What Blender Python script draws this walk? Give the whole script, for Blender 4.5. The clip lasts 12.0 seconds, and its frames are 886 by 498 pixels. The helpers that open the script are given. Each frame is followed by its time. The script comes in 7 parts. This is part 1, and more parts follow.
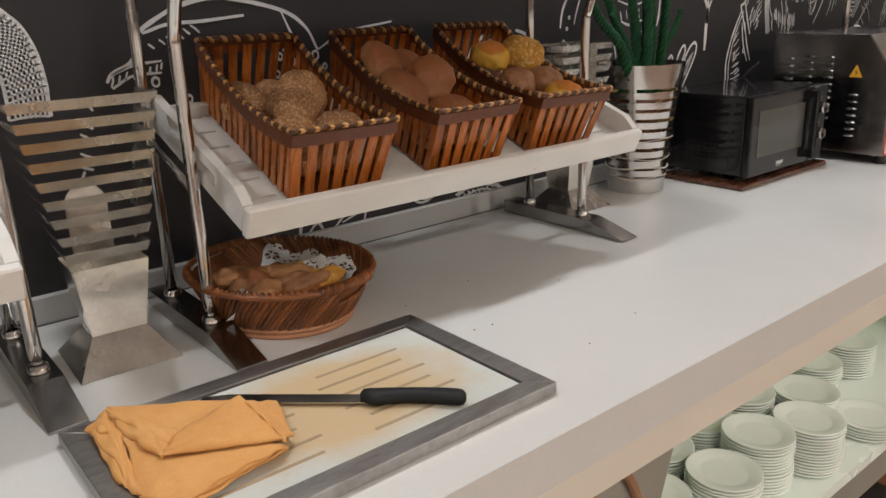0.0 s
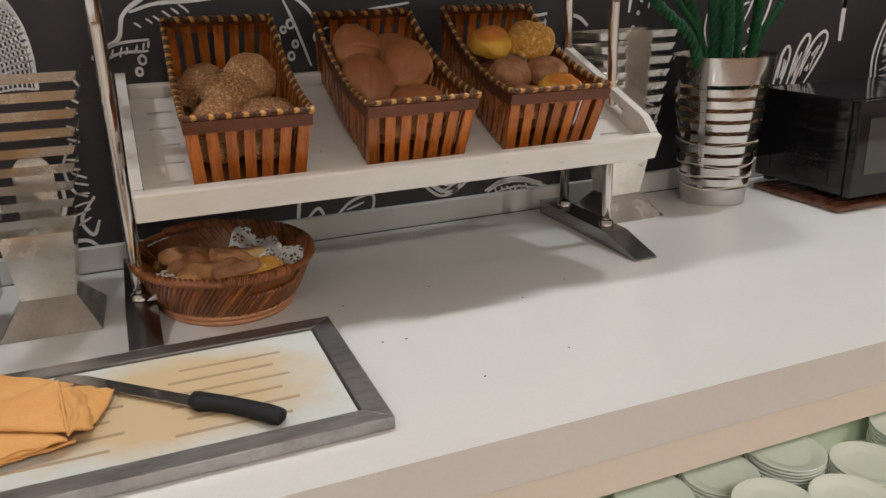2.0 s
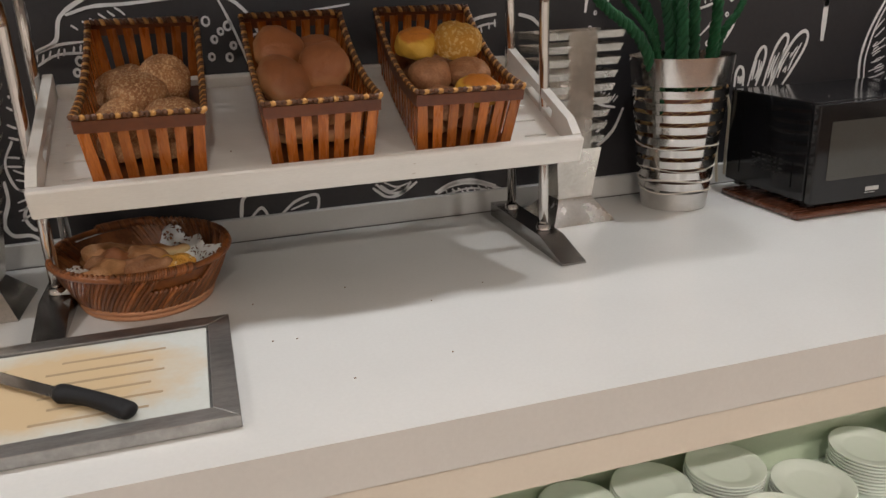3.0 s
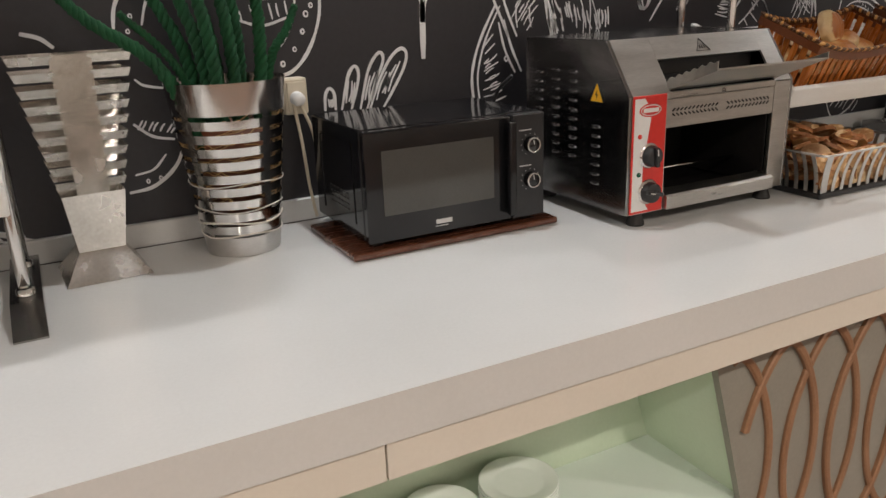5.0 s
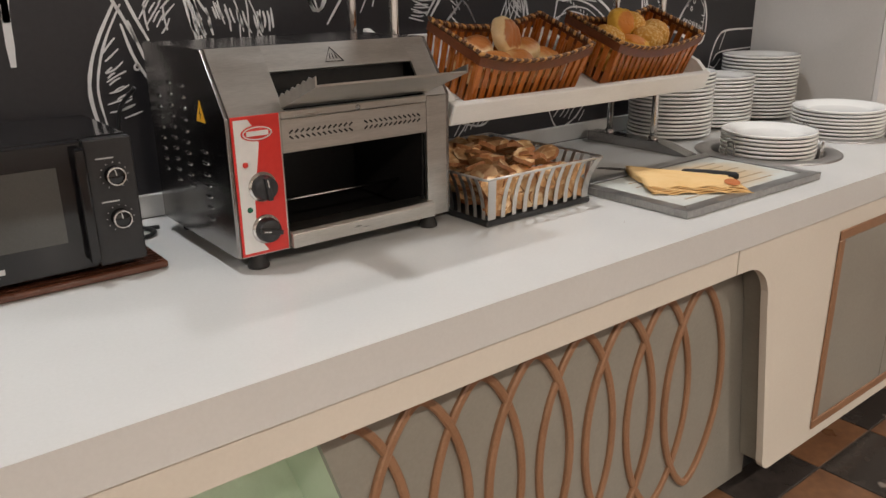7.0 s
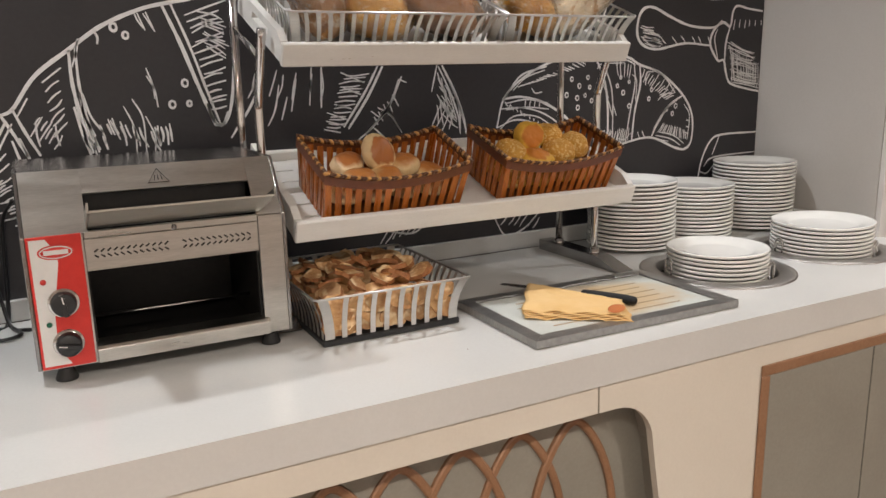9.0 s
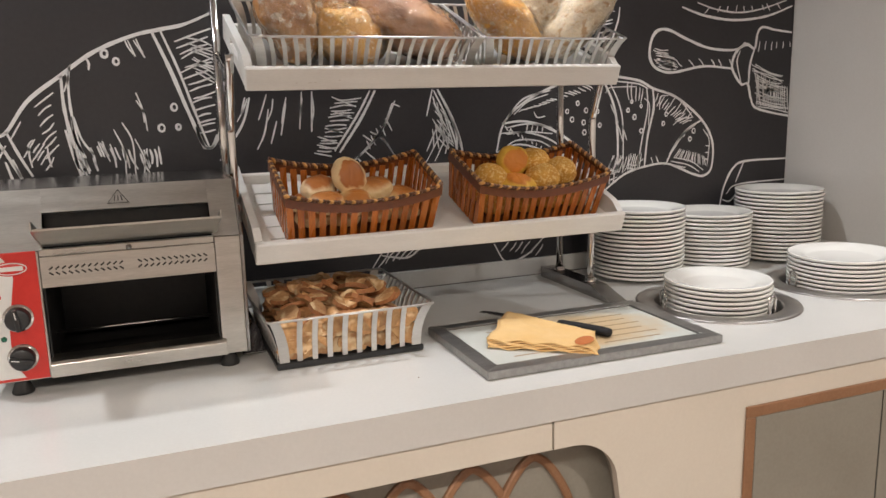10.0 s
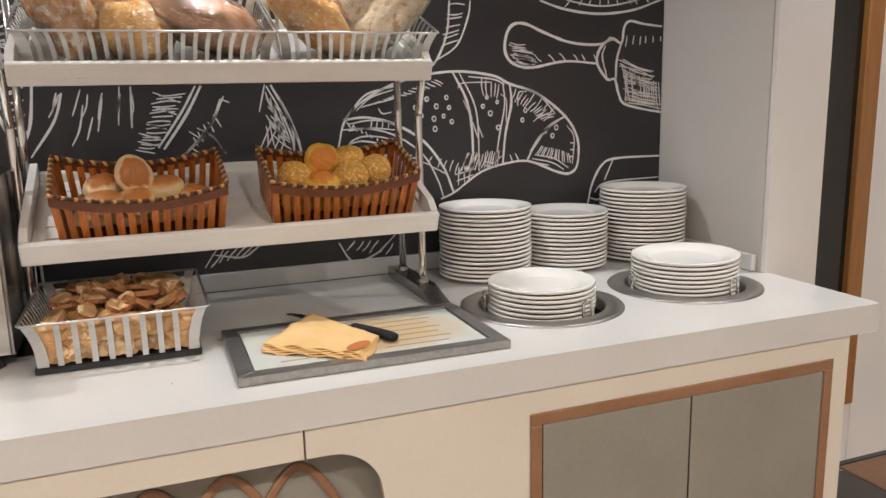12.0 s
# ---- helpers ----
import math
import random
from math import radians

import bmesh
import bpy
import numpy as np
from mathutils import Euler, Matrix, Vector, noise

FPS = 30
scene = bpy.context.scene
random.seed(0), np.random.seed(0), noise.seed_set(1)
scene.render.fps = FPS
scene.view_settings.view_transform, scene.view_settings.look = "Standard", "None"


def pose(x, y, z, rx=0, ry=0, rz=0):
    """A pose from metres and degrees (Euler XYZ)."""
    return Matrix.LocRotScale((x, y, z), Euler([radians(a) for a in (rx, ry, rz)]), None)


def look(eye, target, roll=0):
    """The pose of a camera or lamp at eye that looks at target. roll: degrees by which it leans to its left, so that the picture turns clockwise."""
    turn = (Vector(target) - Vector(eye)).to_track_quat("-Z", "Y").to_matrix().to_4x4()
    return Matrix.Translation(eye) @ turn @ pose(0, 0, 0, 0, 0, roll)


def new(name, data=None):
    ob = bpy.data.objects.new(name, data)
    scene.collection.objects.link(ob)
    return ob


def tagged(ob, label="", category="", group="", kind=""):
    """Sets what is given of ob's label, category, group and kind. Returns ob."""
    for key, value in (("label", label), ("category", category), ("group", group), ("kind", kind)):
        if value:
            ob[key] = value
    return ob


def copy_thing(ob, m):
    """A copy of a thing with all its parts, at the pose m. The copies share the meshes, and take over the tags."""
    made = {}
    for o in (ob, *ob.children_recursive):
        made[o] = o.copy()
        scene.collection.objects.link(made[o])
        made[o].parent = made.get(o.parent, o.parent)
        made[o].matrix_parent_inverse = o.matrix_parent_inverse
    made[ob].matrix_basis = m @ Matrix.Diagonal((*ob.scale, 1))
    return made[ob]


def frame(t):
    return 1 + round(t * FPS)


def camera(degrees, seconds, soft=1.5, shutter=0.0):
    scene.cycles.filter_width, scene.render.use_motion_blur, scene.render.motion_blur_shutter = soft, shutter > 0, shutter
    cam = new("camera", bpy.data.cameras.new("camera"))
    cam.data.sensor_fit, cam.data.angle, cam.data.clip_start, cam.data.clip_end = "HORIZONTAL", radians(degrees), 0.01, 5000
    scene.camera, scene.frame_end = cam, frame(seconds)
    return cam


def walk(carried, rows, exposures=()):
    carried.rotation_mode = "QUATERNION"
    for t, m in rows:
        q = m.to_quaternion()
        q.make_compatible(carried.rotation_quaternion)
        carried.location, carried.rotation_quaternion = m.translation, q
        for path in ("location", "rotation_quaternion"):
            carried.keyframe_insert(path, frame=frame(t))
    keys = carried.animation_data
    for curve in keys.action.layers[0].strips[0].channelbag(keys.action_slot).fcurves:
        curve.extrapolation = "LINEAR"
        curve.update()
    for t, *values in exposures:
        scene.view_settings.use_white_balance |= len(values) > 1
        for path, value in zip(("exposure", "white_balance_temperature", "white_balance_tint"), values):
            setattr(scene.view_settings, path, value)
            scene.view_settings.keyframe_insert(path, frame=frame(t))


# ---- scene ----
cam = camera(59.5, 12.0)
PATH = [
    (0, (0.011, 0.005, 1.472), (1.203, 1.49, 0.86), -2.0),
    (0.5, (0.091, -0.024, 1.473), (1.159, 1.554, 0.865), -2.1),
    (1, (0.231, -0.042, 1.472), (1.187, 1.602, 0.852), -1.7),
    (1.5, (0.372, -0.075, 1.471), (1.206, 1.626, 0.831), -1.5),
    (2, (0.526, -0.156, 1.469), (1.219, 1.603, 0.818), -1.7),
    (2.5, (0.658, -0.244, 1.453), (1.232, 1.566, 0.824), -2.3),
    (2.7, (0.709, -0.246, 1.46), (1.252, 1.568, 0.817), -2.2),
    (4.3, (1.304, -0.253, 1.423), (1.996, 1.523, 0.817), -2.6),
    (4.5, (1.386, -0.266, 1.432), (2.137, 1.486, 0.826), -2.6),
    (5, (1.559, -0.268, 1.434), (2.432, 1.419, 0.807), -2.2),
    (5.5, (1.736, -0.227, 1.426), (2.765, 1.358, 0.772), -1.1),
    (6, (1.918, -0.213, 1.432), (3.081, 1.264, 0.748), -0.4),
    (6.5, (2.035, -0.239, 1.417), (3.252, 1.199, 0.744), -0.3),
    (7, (2.159, -0.295, 1.425), (3.326, 1.197, 0.782), -0.8),
    (7.2, (2.213, -0.306, 1.431), (3.356, 1.208, 0.799), -0.7),
    (8.8, (2.711, -0.548, 1.481), (3.638, 1.163, 1.023), -1.3),
    (9, (2.763, -0.607, 1.493), (3.663, 1.124, 1.051), -1.3),
    (9.5, (2.884, -0.692, 1.489), (3.707, 1.088, 1.095), -1.5),
    (10, (3.03, -0.694, 1.481), (3.744, 1.136, 1.107), -1.4),
    (10.5, (3.157, -0.694, 1.495), (3.76, 1.178, 1.131), -1.3),
    (11, (3.305, -0.744, 1.499), (3.855, 1.146, 1.145), -0.9),
    (11.5, (3.429, -0.803, 1.486), (4.017, 1.073, 1.122), -0.8),
    (12, (3.537, -0.827, 1.475), (4.238, 1.006, 1.086), -1.3),
]
EXPOSURES = [(0, 0.0), (2.5, 0.0), (4.5, 0.02), (6.5, 0.04), (9, 0.26), (12, 0.35)]
walk(cam, [(t, look(eye, target, roll)) for t, eye, target, roll in PATH], EXPOSURES)

# ---- world, light and exposure ----
world = bpy.data.worlds.new("world")
scene.world = world
world.use_nodes = True
world.node_tree.nodes["Background"].inputs[0].default_value = (0.9, 0.86, 0.8, 1)
world.node_tree.nodes["Background"].inputs[1].default_value = 0.05
CEIL = 2.75
LAMPS = [(-0.8, 1.3), (0.8, 1.3), (2.4, 1.3), (4.0, 1.3), (5.6, 0.9),
         (-2.9, -1.5), (-1.1, -1.5), (0.7, -1.5), (2.5, -1.5), (4.3, -1.5), (6.6, -1.6), (-2.0, -4.1), (-0.2, -4.1), (1.6, -4.1), (3.4, -4.1), (5.2, -4.1)]
POWER = {0: 9.5, 1: 29.5}
TINT = {0: (0.97, 0.98, 1.0), 1: (1.0, 0.90, 0.80)}
scene.view_settings.exposure = 0.0

# ---- materials ----


def ramp_mix(nt, fac, a, b):
    m = nt.nodes.new("ShaderNodeMix")
    m.data_type = "RGBA"
    m.inputs["A"].default_value, m.inputs["B"].default_value = (*a, 1), (*b, 1)
    nt.links.new(fac, m.inputs["Factor"])
    return m.outputs["Result"]


def noise_node(nt, vec, scale, detail=4.0, rough=0.55):
    n = nt.nodes.new("ShaderNodeTexNoise")
    n.inputs["Scale"].default_value, n.inputs["Detail"].default_value, n.inputs["Roughness"].default_value = scale, detail, rough
    nt.links.new(vec, n.inputs["Vector"])
    return n.outputs["Fac"]


def sharpen(nt, value, lo, hi, smooth=True):
    m = nt.nodes.new("ShaderNodeMapRange")
    m.inputs["From Min"].default_value, m.inputs["From Max"].default_value = lo, hi
    nt.links.new(value, m.inputs["Value"])
    return m.outputs["Result"]


def surface(name, dark, light, rough=0.5, metal=0.0, scale=6.0, fine=60.0, bump=0.1, depth=0.002, stretch=(1, 1, 1), spot=None, spot_scale=30.0,
            spot_at=(0.62, 0.68), rough_vary=0.12, coat=0.0, vary=0.0, ior=1.5, bake=None):
    """A principled surface with broad and fine variation, and optional flecks of a third colour."""
    m = bpy.data.materials.new(name)
    m.use_nodes = True
    nt = m.node_tree
    p = nt.nodes["Principled BSDF"]
    tc = nt.nodes.new("ShaderNodeTexCoord")
    mp = nt.nodes.new("ShaderNodeMapping")
    mp.inputs["Scale"].default_value = stretch
    info = nt.nodes.new("ShaderNodeObjectInfo")
    add = nt.nodes.new("ShaderNodeVectorMath")
    add.operation = "ADD"
    sc = nt.nodes.new("ShaderNodeVectorMath")
    sc.operation = "SCALE"
    nt.links.new(info.outputs["Random"], sc.inputs[0])
    sc.inputs["Scale"].default_value = 7.0
    nt.links.new(tc.outputs["Object"], add.inputs[0])
    nt.links.new(sc.outputs[0], add.inputs[1])
    nt.links.new(add.outputs[0], mp.inputs["Vector"])
    v = mp.outputs["Vector"]
    big, small = noise_node(nt, v, scale), noise_node(nt, v, fine, 3.0)
    mean = nt.nodes.new("ShaderNodeMath")
    mean.operation = "MULTIPLY_ADD"
    nt.links.new(small, mean.inputs[0])
    mean.inputs[1].default_value = 0.4
    sub = nt.nodes.new("ShaderNodeMath")
    sub.operation = "MULTIPLY"
    nt.links.new(big, sub.inputs[0])
    sub.inputs[1].default_value = 0.6
    nt.links.new(sub.outputs[0], mean.inputs[2])
    col = ramp_mix(nt, sharpen(nt, mean.outputs[0], 0.32, 0.68), dark, light)
    if spot:
        s = sharpen(nt, noise_node(nt, v, spot_scale, 2.0), *spot_at)
        m2 = nt.nodes.new("ShaderNodeMix")
        m2.data_type = "RGBA"
        nt.links.new(s, m2.inputs["Factor"])
        nt.links.new(col, m2.inputs["A"])
        m2.inputs["B"].default_value = (*spot, 1)
        col = m2.outputs["Result"]
    if bake:
        sep = nt.nodes.new("ShaderNodeSeparateXYZ")
        nt.links.new(tc.outputs["Object"], sep.inputs[0])
        ba = nt.nodes.new("ShaderNodeMath")
        ba.operation = "MULTIPLY_ADD"
        nt.links.new(big, ba.inputs[0])
        ba.inputs[1].default_value = 0.02
        nt.links.new(sep.outputs["Z"], ba.inputs[2])
        m3 = nt.nodes.new("ShaderNodeMix")
        m3.data_type = "RGBA"
        nt.links.new(sharpen(nt, ba.outputs[0], bake[0], bake[1]), m3.inputs["Factor"])
        nt.links.new(col, m3.inputs["A"])
        m3.inputs["B"].default_value = (*bake[2], 1)
        col = m3.outputs["Result"]
    if vary:
        hsv = nt.nodes.new("ShaderNodeHueSaturation")
        val = nt.nodes.new("ShaderNodeMapRange")
        val.inputs["To Min"].default_value, val.inputs["To Max"].default_value = 1 - vary, 1 + vary
        nt.links.new(info.outputs["Random"], val.inputs["Value"])
        nt.links.new(val.outputs["Result"], hsv.inputs["Value"])
        nt.links.new(col, hsv.inputs["Color"])
        col = hsv.outputs["Color"]
    nt.links.new(col, p.inputs["Base Color"])
    rr = nt.nodes.new("ShaderNodeMapRange")
    rr.inputs["To Min"].default_value, rr.inputs["To Max"].default_value = max(0.02, rough - rough_vary), min(1, rough + rough_vary)
    nt.links.new(big, rr.inputs["Value"])
    nt.links.new(rr.outputs["Result"], p.inputs["Roughness"])
    p.inputs["Metallic"].default_value = metal
    p.inputs["IOR"].default_value = ior
    p.inputs["Coat Weight"].default_value = coat
    p.inputs["Coat Roughness"].default_value = 0.08
    if bump:
        b = nt.nodes.new("ShaderNodeBump")
        b.inputs["Strength"].default_value, b.inputs["Distance"].default_value = bump, depth
        nt.links.new(small, b.inputs["Height"])
        nt.links.new(b.outputs["Normal"], p.inputs["Normal"])
    return m


def clear(name, tint, rough, mix, bump=0.0, scale=40.0, painted_haze=0.0):
    """A thin clear sheet: mostly see-through, with a gloss."""
    m = bpy.data.materials.new(name)
    m.use_nodes = True
    nt = m.node_tree
    out = nt.nodes["Material Output"]
    gl, tr, mx = nt.nodes.new("ShaderNodeBsdfGlossy"), nt.nodes.new("ShaderNodeBsdfTransparent"), nt.nodes.new("ShaderNodeMixShader")
    gl.inputs["Roughness"].default_value = rough
    tr.inputs["Color"].default_value = (*tint, 1)
    lw = nt.nodes.new("ShaderNodeFresnel")
    lw.inputs["IOR"].default_value = mix
    fa = nt.nodes.new("ShaderNodeMath")
    fa.operation = "MULTIPLY_ADD"
    fa.inputs[1].default_value, fa.inputs[2].default_value = 0.9, 0.13
    nt.links.new(lw.outputs[0], fa.inputs[0])
    nt.links.new(fa.outputs[0], mx.inputs[0])
    nt.links.new(tr.outputs[0], mx.inputs[1])
    nt.links.new(gl.outputs[0], mx.inputs[2])
    nt.links.new(mx.outputs[0], out.inputs["Surface"])
    if bump:
        tc, b = nt.nodes.new("ShaderNodeTexCoord"), nt.nodes.new("ShaderNodeBump")
        b.inputs["Strength"].default_value, b.inputs["Distance"].default_value = bump, 0.02
        nt.links.new(noise_node(nt, tc.outputs["Object"], scale, 3.0), b.inputs["Height"])
        nt.links.new(b.outputs["Normal"], gl.inputs["Normal"])
        nt.links.new(b.outputs["Normal"], lw.inputs["Normal"])
    if painted_haze:
        # Whitish streaks along the creases: highlight haze painted in as diffuse white.
        mp = nt.nodes.new("ShaderNodeMapping")
        mp.inputs["Scale"].default_value = (1.0, 2.2, 0.8)
        nt.links.new(tc.outputs["Object"], mp.inputs["Vector"])
        fold = sharpen(nt, noise_node(nt, mp.outputs[0], scale * 0.55, 6.0, 0.75), 0.50, 0.66)
        k = nt.nodes.new("ShaderNodeMath")
        k.operation = "MULTIPLY"
        k.inputs[1].default_value = painted_haze
        nt.links.new(fold, k.inputs[0])
        df, m2 = nt.nodes.new("ShaderNodeBsdfDiffuse"), nt.nodes.new("ShaderNodeMixShader")
        df.inputs["Color"].default_value = (0.82, 0.82, 0.80, 1)
        nt.links.new(k.outputs[0], m2.inputs[0])
        nt.links.new(mx.outputs[0], m2.inputs[1])
        nt.links.new(df.outputs[0], m2.inputs[2])
        nt.links.new(m2.outputs[0], out.inputs["Surface"])
    return m


def glow(name, colour, strength):
    m = bpy.data.materials.new(name)
    m.use_nodes = True
    p = m.node_tree.nodes["Principled BSDF"]
    p.inputs["Emission Color"].default_value, p.inputs["Emission Strength"].default_value = (*colour, 1), strength
    return m


WORKTOP = surface("white_solid_surface", (0.60, 0.60, 0.585), (0.65, 0.65, 0.635), 0.22, 0, 3, 150, 0.02, rough_vary=0.06)
CREAM = surface("cream_lacquer", (0.66, 0.61, 0.53), (0.71, 0.66, 0.58), 0.42, 0, 4, 120, 0.03)
GREYGREEN = surface("grey_lacquer", (0.25, 0.235, 0.20), (0.30, 0.285, 0.245), 0.36, 0, 5, 120, 0.03)
BRONZE = surface("bronze_paint", (0.26, 0.136, 0.074), (0.36, 0.20, 0.115), 0.34, 0.1, 9, 140, 0.06)
MINT = surface("mint_lacquer", (0.59, 0.69, 0.53), (0.65, 0.75, 0.59), 0.4, 0, 4, 120, 0.03)
SHELF = surface("pale_mint_shelf", (0.75, 0.83, 0.78), (0.79, 0.86, 0.81), 0.3, 0, 4, 120, 0.02)
MURAL = surface("dark_mural_print", (0.020, 0.0188, 0.0212), (0.029, 0.0272, 0.0302), 0.46, 0, 2.5, 80, 0.04)
CHALK = surface("white_print", (0.70, 0.69, 0.68), (0.82, 0.81, 0.80), 0.5, 0, 12, 90, 0.02)
PLASTER = surface("white_wall_paint", (0.70, 0.68, 0.66), (0.76, 0.74, 0.72), 0.7, 0, 2, 160, 0.08)
GREIGE = surface("grey_wall_paint", (0.54, 0.515, 0.485), (0.59, 0.565, 0.535), 0.65, 0, 2, 160, 0.08)
CEILING = surface("ceiling_paint", (0.72, 0.71, 0.69), (0.78, 0.77, 0.75), 0.8, 0, 2, 120, 0.05)
TILE_DARK = surface("dark_marble_tile", (0.022, 0.019, 0.018), (0.05, 0.042, 0.038), 0.22, 0, 5, 30, 0.02, spot=(0.2, 0.17, 0.15), spot_scale=9, spot_at=(0.66, 0.70))
TILE_BROWN = surface("brown_stone_tile", (0.10, 0.045, 0.022), (0.22, 0.11, 0.055), 0.3, 0, 6, 40, 0.03, vary=0.15)
GROUT = surface("grout", (0.05, 0.04, 0.035), (0.07, 0.06, 0.05), 0.8)
STAND_STEEL = surface("polished_stand_steel", (0.62, 0.59, 0.54), (0.86, 0.83, 0.78), 0.24, 1, 16, 140, 0.05, 0.0006, rough_vary=0.15)
STEEL_POT = surface("polished_pot_steel", (0.60, 0.58, 0.56), (0.70, 0.68, 0.66), 0.14, 1, 6, 90, 0.03, rough_vary=0.08)
CHROME = surface("chrome_tube", (0.62, 0.60, 0.58), (0.72, 0.70, 0.68), 0.1, 1, 6, 90, 0.02, rough_vary=0.06)
STEEL = surface("brushed_steel", (0.55, 0.535, 0.515), (0.67, 0.655, 0.635), 0.36, 1, 5, 60, 0.06, 0.0005, stretch=(1, 8, 8), rough_vary=0.09)
STEEL_DARK = surface("dark_polished_steel", (0.28, 0.27, 0.265), (0.37, 0.36, 0.35), 0.2, 1, 5, 60, 0.05, 0.0005, stretch=(8, 1, 8), rough_vary=0.08)
TOASTER_STEEL = surface("worn_toaster_steel", (0.43, 0.415, 0.385), (0.58, 0.56, 0.52), 0.32, 1, 5, 60, 0.06, 0.0005, stretch=(1, 8, 8), rough_vary=0.1)
FRAME_STEEL = surface("board_frame_steel", (0.27, 0.265, 0.255), (0.45, 0.44, 0.425), 0.36, 0.9, 14, 90, 0.08, 0.0006, stretch=(1, 5, 1), rough_vary=0.12)
RING_STEEL = surface("satin_ring_steel", (0.33, 0.31, 0.30), (0.41, 0.39, 0.37), 0.38, 1, 6, 90, 0.03)
WHITE_WOOD = surface("white_painted_wood", (0.70, 0.69, 0.66), (0.79, 0.78, 0.75), 0.45, 0, 7, 90, 0.10, 0.001, stretch=(1, 5, 5), spot=(0.5, 0.45, 0.38), spot_scale=38, spot_at=(0.74, 0.77))
SLAT = surface("varnished_slat_wood", (0.24, 0.058, 0.009), (0.53, 0.175, 0.032), 0.28, 0, 14, 90, 0.10, 0.001, stretch=(4, 4, 0.6), vary=0.28)
BAND = surface("dark_varnished_band", (0.09, 0.025, 0.008), (0.17, 0.050, 0.015), 0.4, 0, 12, 80, 0.08, 0.001)
ROPE_DARK = surface("dark_cane_wrap", (0.07, 0.025, 0.010), (0.13, 0.05, 0.018), 0.35, 0, 60, 200, 0.1, 0.001)
ROPE_PALE = surface("pale_cane_wrap", (0.50, 0.24, 0.06), (0.62, 0.34, 0.11), 0.38, 0, 60, 200, 0.1, 0.001)
WICKER = surface("brown_wicker", (0.10, 0.030, 0.008), (0.30, 0.105, 0.030), 0.34, 0, 25, 120, 0.15, 0.001, vary=0.45)
WICKER_PALE = surface("pale_wicker_coil", (0.44, 0.19, 0.09), (0.56, 0.28, 0.15), 0.45, 0, 25, 120, 0.1, 0.001)
LACE = surface("white_paper_doily", (0.74, 0.74, 0.74), (0.82, 0.82, 0.81), 0.7, 0, 20, 120, 0.1, 0.001)
# White niche plates: mint bounce light from the walls is put into their colour.
BOUNCE_TINTED_WARE = surface("pale_mint_porcelain", (0.79, 0.855, 0.80), (0.84, 0.89, 0.85), 0.12, 0, 6, 60, 0.01, rough_vary=0.04, vary=0.03)
PORCELAIN = surface("white_porcelain", (0.80, 0.795, 0.765), (0.84, 0.835, 0.805), 0.12, 0, 6, 60, 0.01, rough_vary=0.04, vary=0.03)
BLACK_GLOSS = surface("black_gloss_plastic", (0.006, 0.006, 0.007), (0.010, 0.010, 0.011), 0.10, 0, 6, 90, 0.01, rough_vary=0.05)
BLACK_SATIN = surface("black_satin_plastic", (0.012, 0.012, 0.013), (0.022, 0.022, 0.023), 0.34, 0, 8, 140, 0.06)
# Near-black, so the toaster's inside and the vent openings read dark by colour alone.
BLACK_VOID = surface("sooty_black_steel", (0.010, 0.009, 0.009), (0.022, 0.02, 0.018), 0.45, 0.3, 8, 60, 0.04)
WINDOW_MESH = surface("dark_oven_window", (0.055, 0.055, 0.050), (0.07, 0.07, 0.064), 0.1, 0, 6, 300, 0.02, rough_vary=0.04)
RUBBER = surface("black_rubber", (0.014, 0.013, 0.013), (0.022, 0.021, 0.02), 0.6)
RED = surface("red_panel_print", (0.55, 0.022, 0.016), (0.63, 0.035, 0.024), 0.35, 0, 6, 90, 0.02)
PANEL_WHITE = surface("white_panel_print", (0.66, 0.65, 0.63), (0.73, 0.72, 0.70), 0.35, 0, 6, 90, 0.02)
YELLOW = surface("yellow_warning_label", (0.75, 0.38, 0.02), (0.82, 0.45, 0.03), 0.45, 0, 6, 90, 0.02)
GREEN_LAMP = surface("green_indicator", (0.01, 0.09, 0.05), (0.015, 0.12, 0.07), 0.2)
WOOD_DARK = surface("dark_brown_board_wood", (0.06, 0.019, 0.010), (0.14, 0.05, 0.025), 0.26, 0, 9, 60, 0.06, 0.001, stretch=(1, 9, 9), coat=0.3)
POLY = surface("white_cutting_board", (0.52, 0.54, 0.50), (0.58, 0.60, 0.57), 0.4, 0, 5, 120, 0.03)
GROOVE = surface("stained_groove", (0.30, 0.22, 0.13), (0.40, 0.30, 0.19), 0.6, 0, 30, 90, 0.02)
BLADE = surface("knife_blade_steel", (0.34, 0.33, 0.32), (0.46, 0.45, 0.44), 0.24, 1, 10, 90, 0.05)
ORANGE = surface("orange_cotton", (0.58, 0.27, 0.075), (0.69, 0.37, 0.13), 0.85, 0, 16, 420, 0.35, 0.0008)
RUST = surface("rust_orange_stain", (0.42, 0.12, 0.03), (0.52, 0.17, 0.05), 0.85, 0, 30, 300, 0.2, 0.0006)
PEACH = surface("pale_orange_cotton", (0.70, 0.44, 0.17), (0.78, 0.54, 0.26), 0.85, 0, 16, 420, 0.35, 0.0008)
GREEN_FELT = surface("green_felt_braid", (0.004, 0.048, 0.016), (0.011, 0.095, 0.032), 0.9, 0, 20, 200, 0.4, 0.002, vary=0.2)
STRAW = surface("straw", (0.34, 0.19, 0.06), (0.52, 0.33, 0.13), 0.6, 0, 20, 90, 0.1)
RAFFIA = surface("white_raffia_cord", (0.62, 0.58, 0.52), (0.74, 0.70, 0.64), 0.7, 0, 20, 90, 0.1)
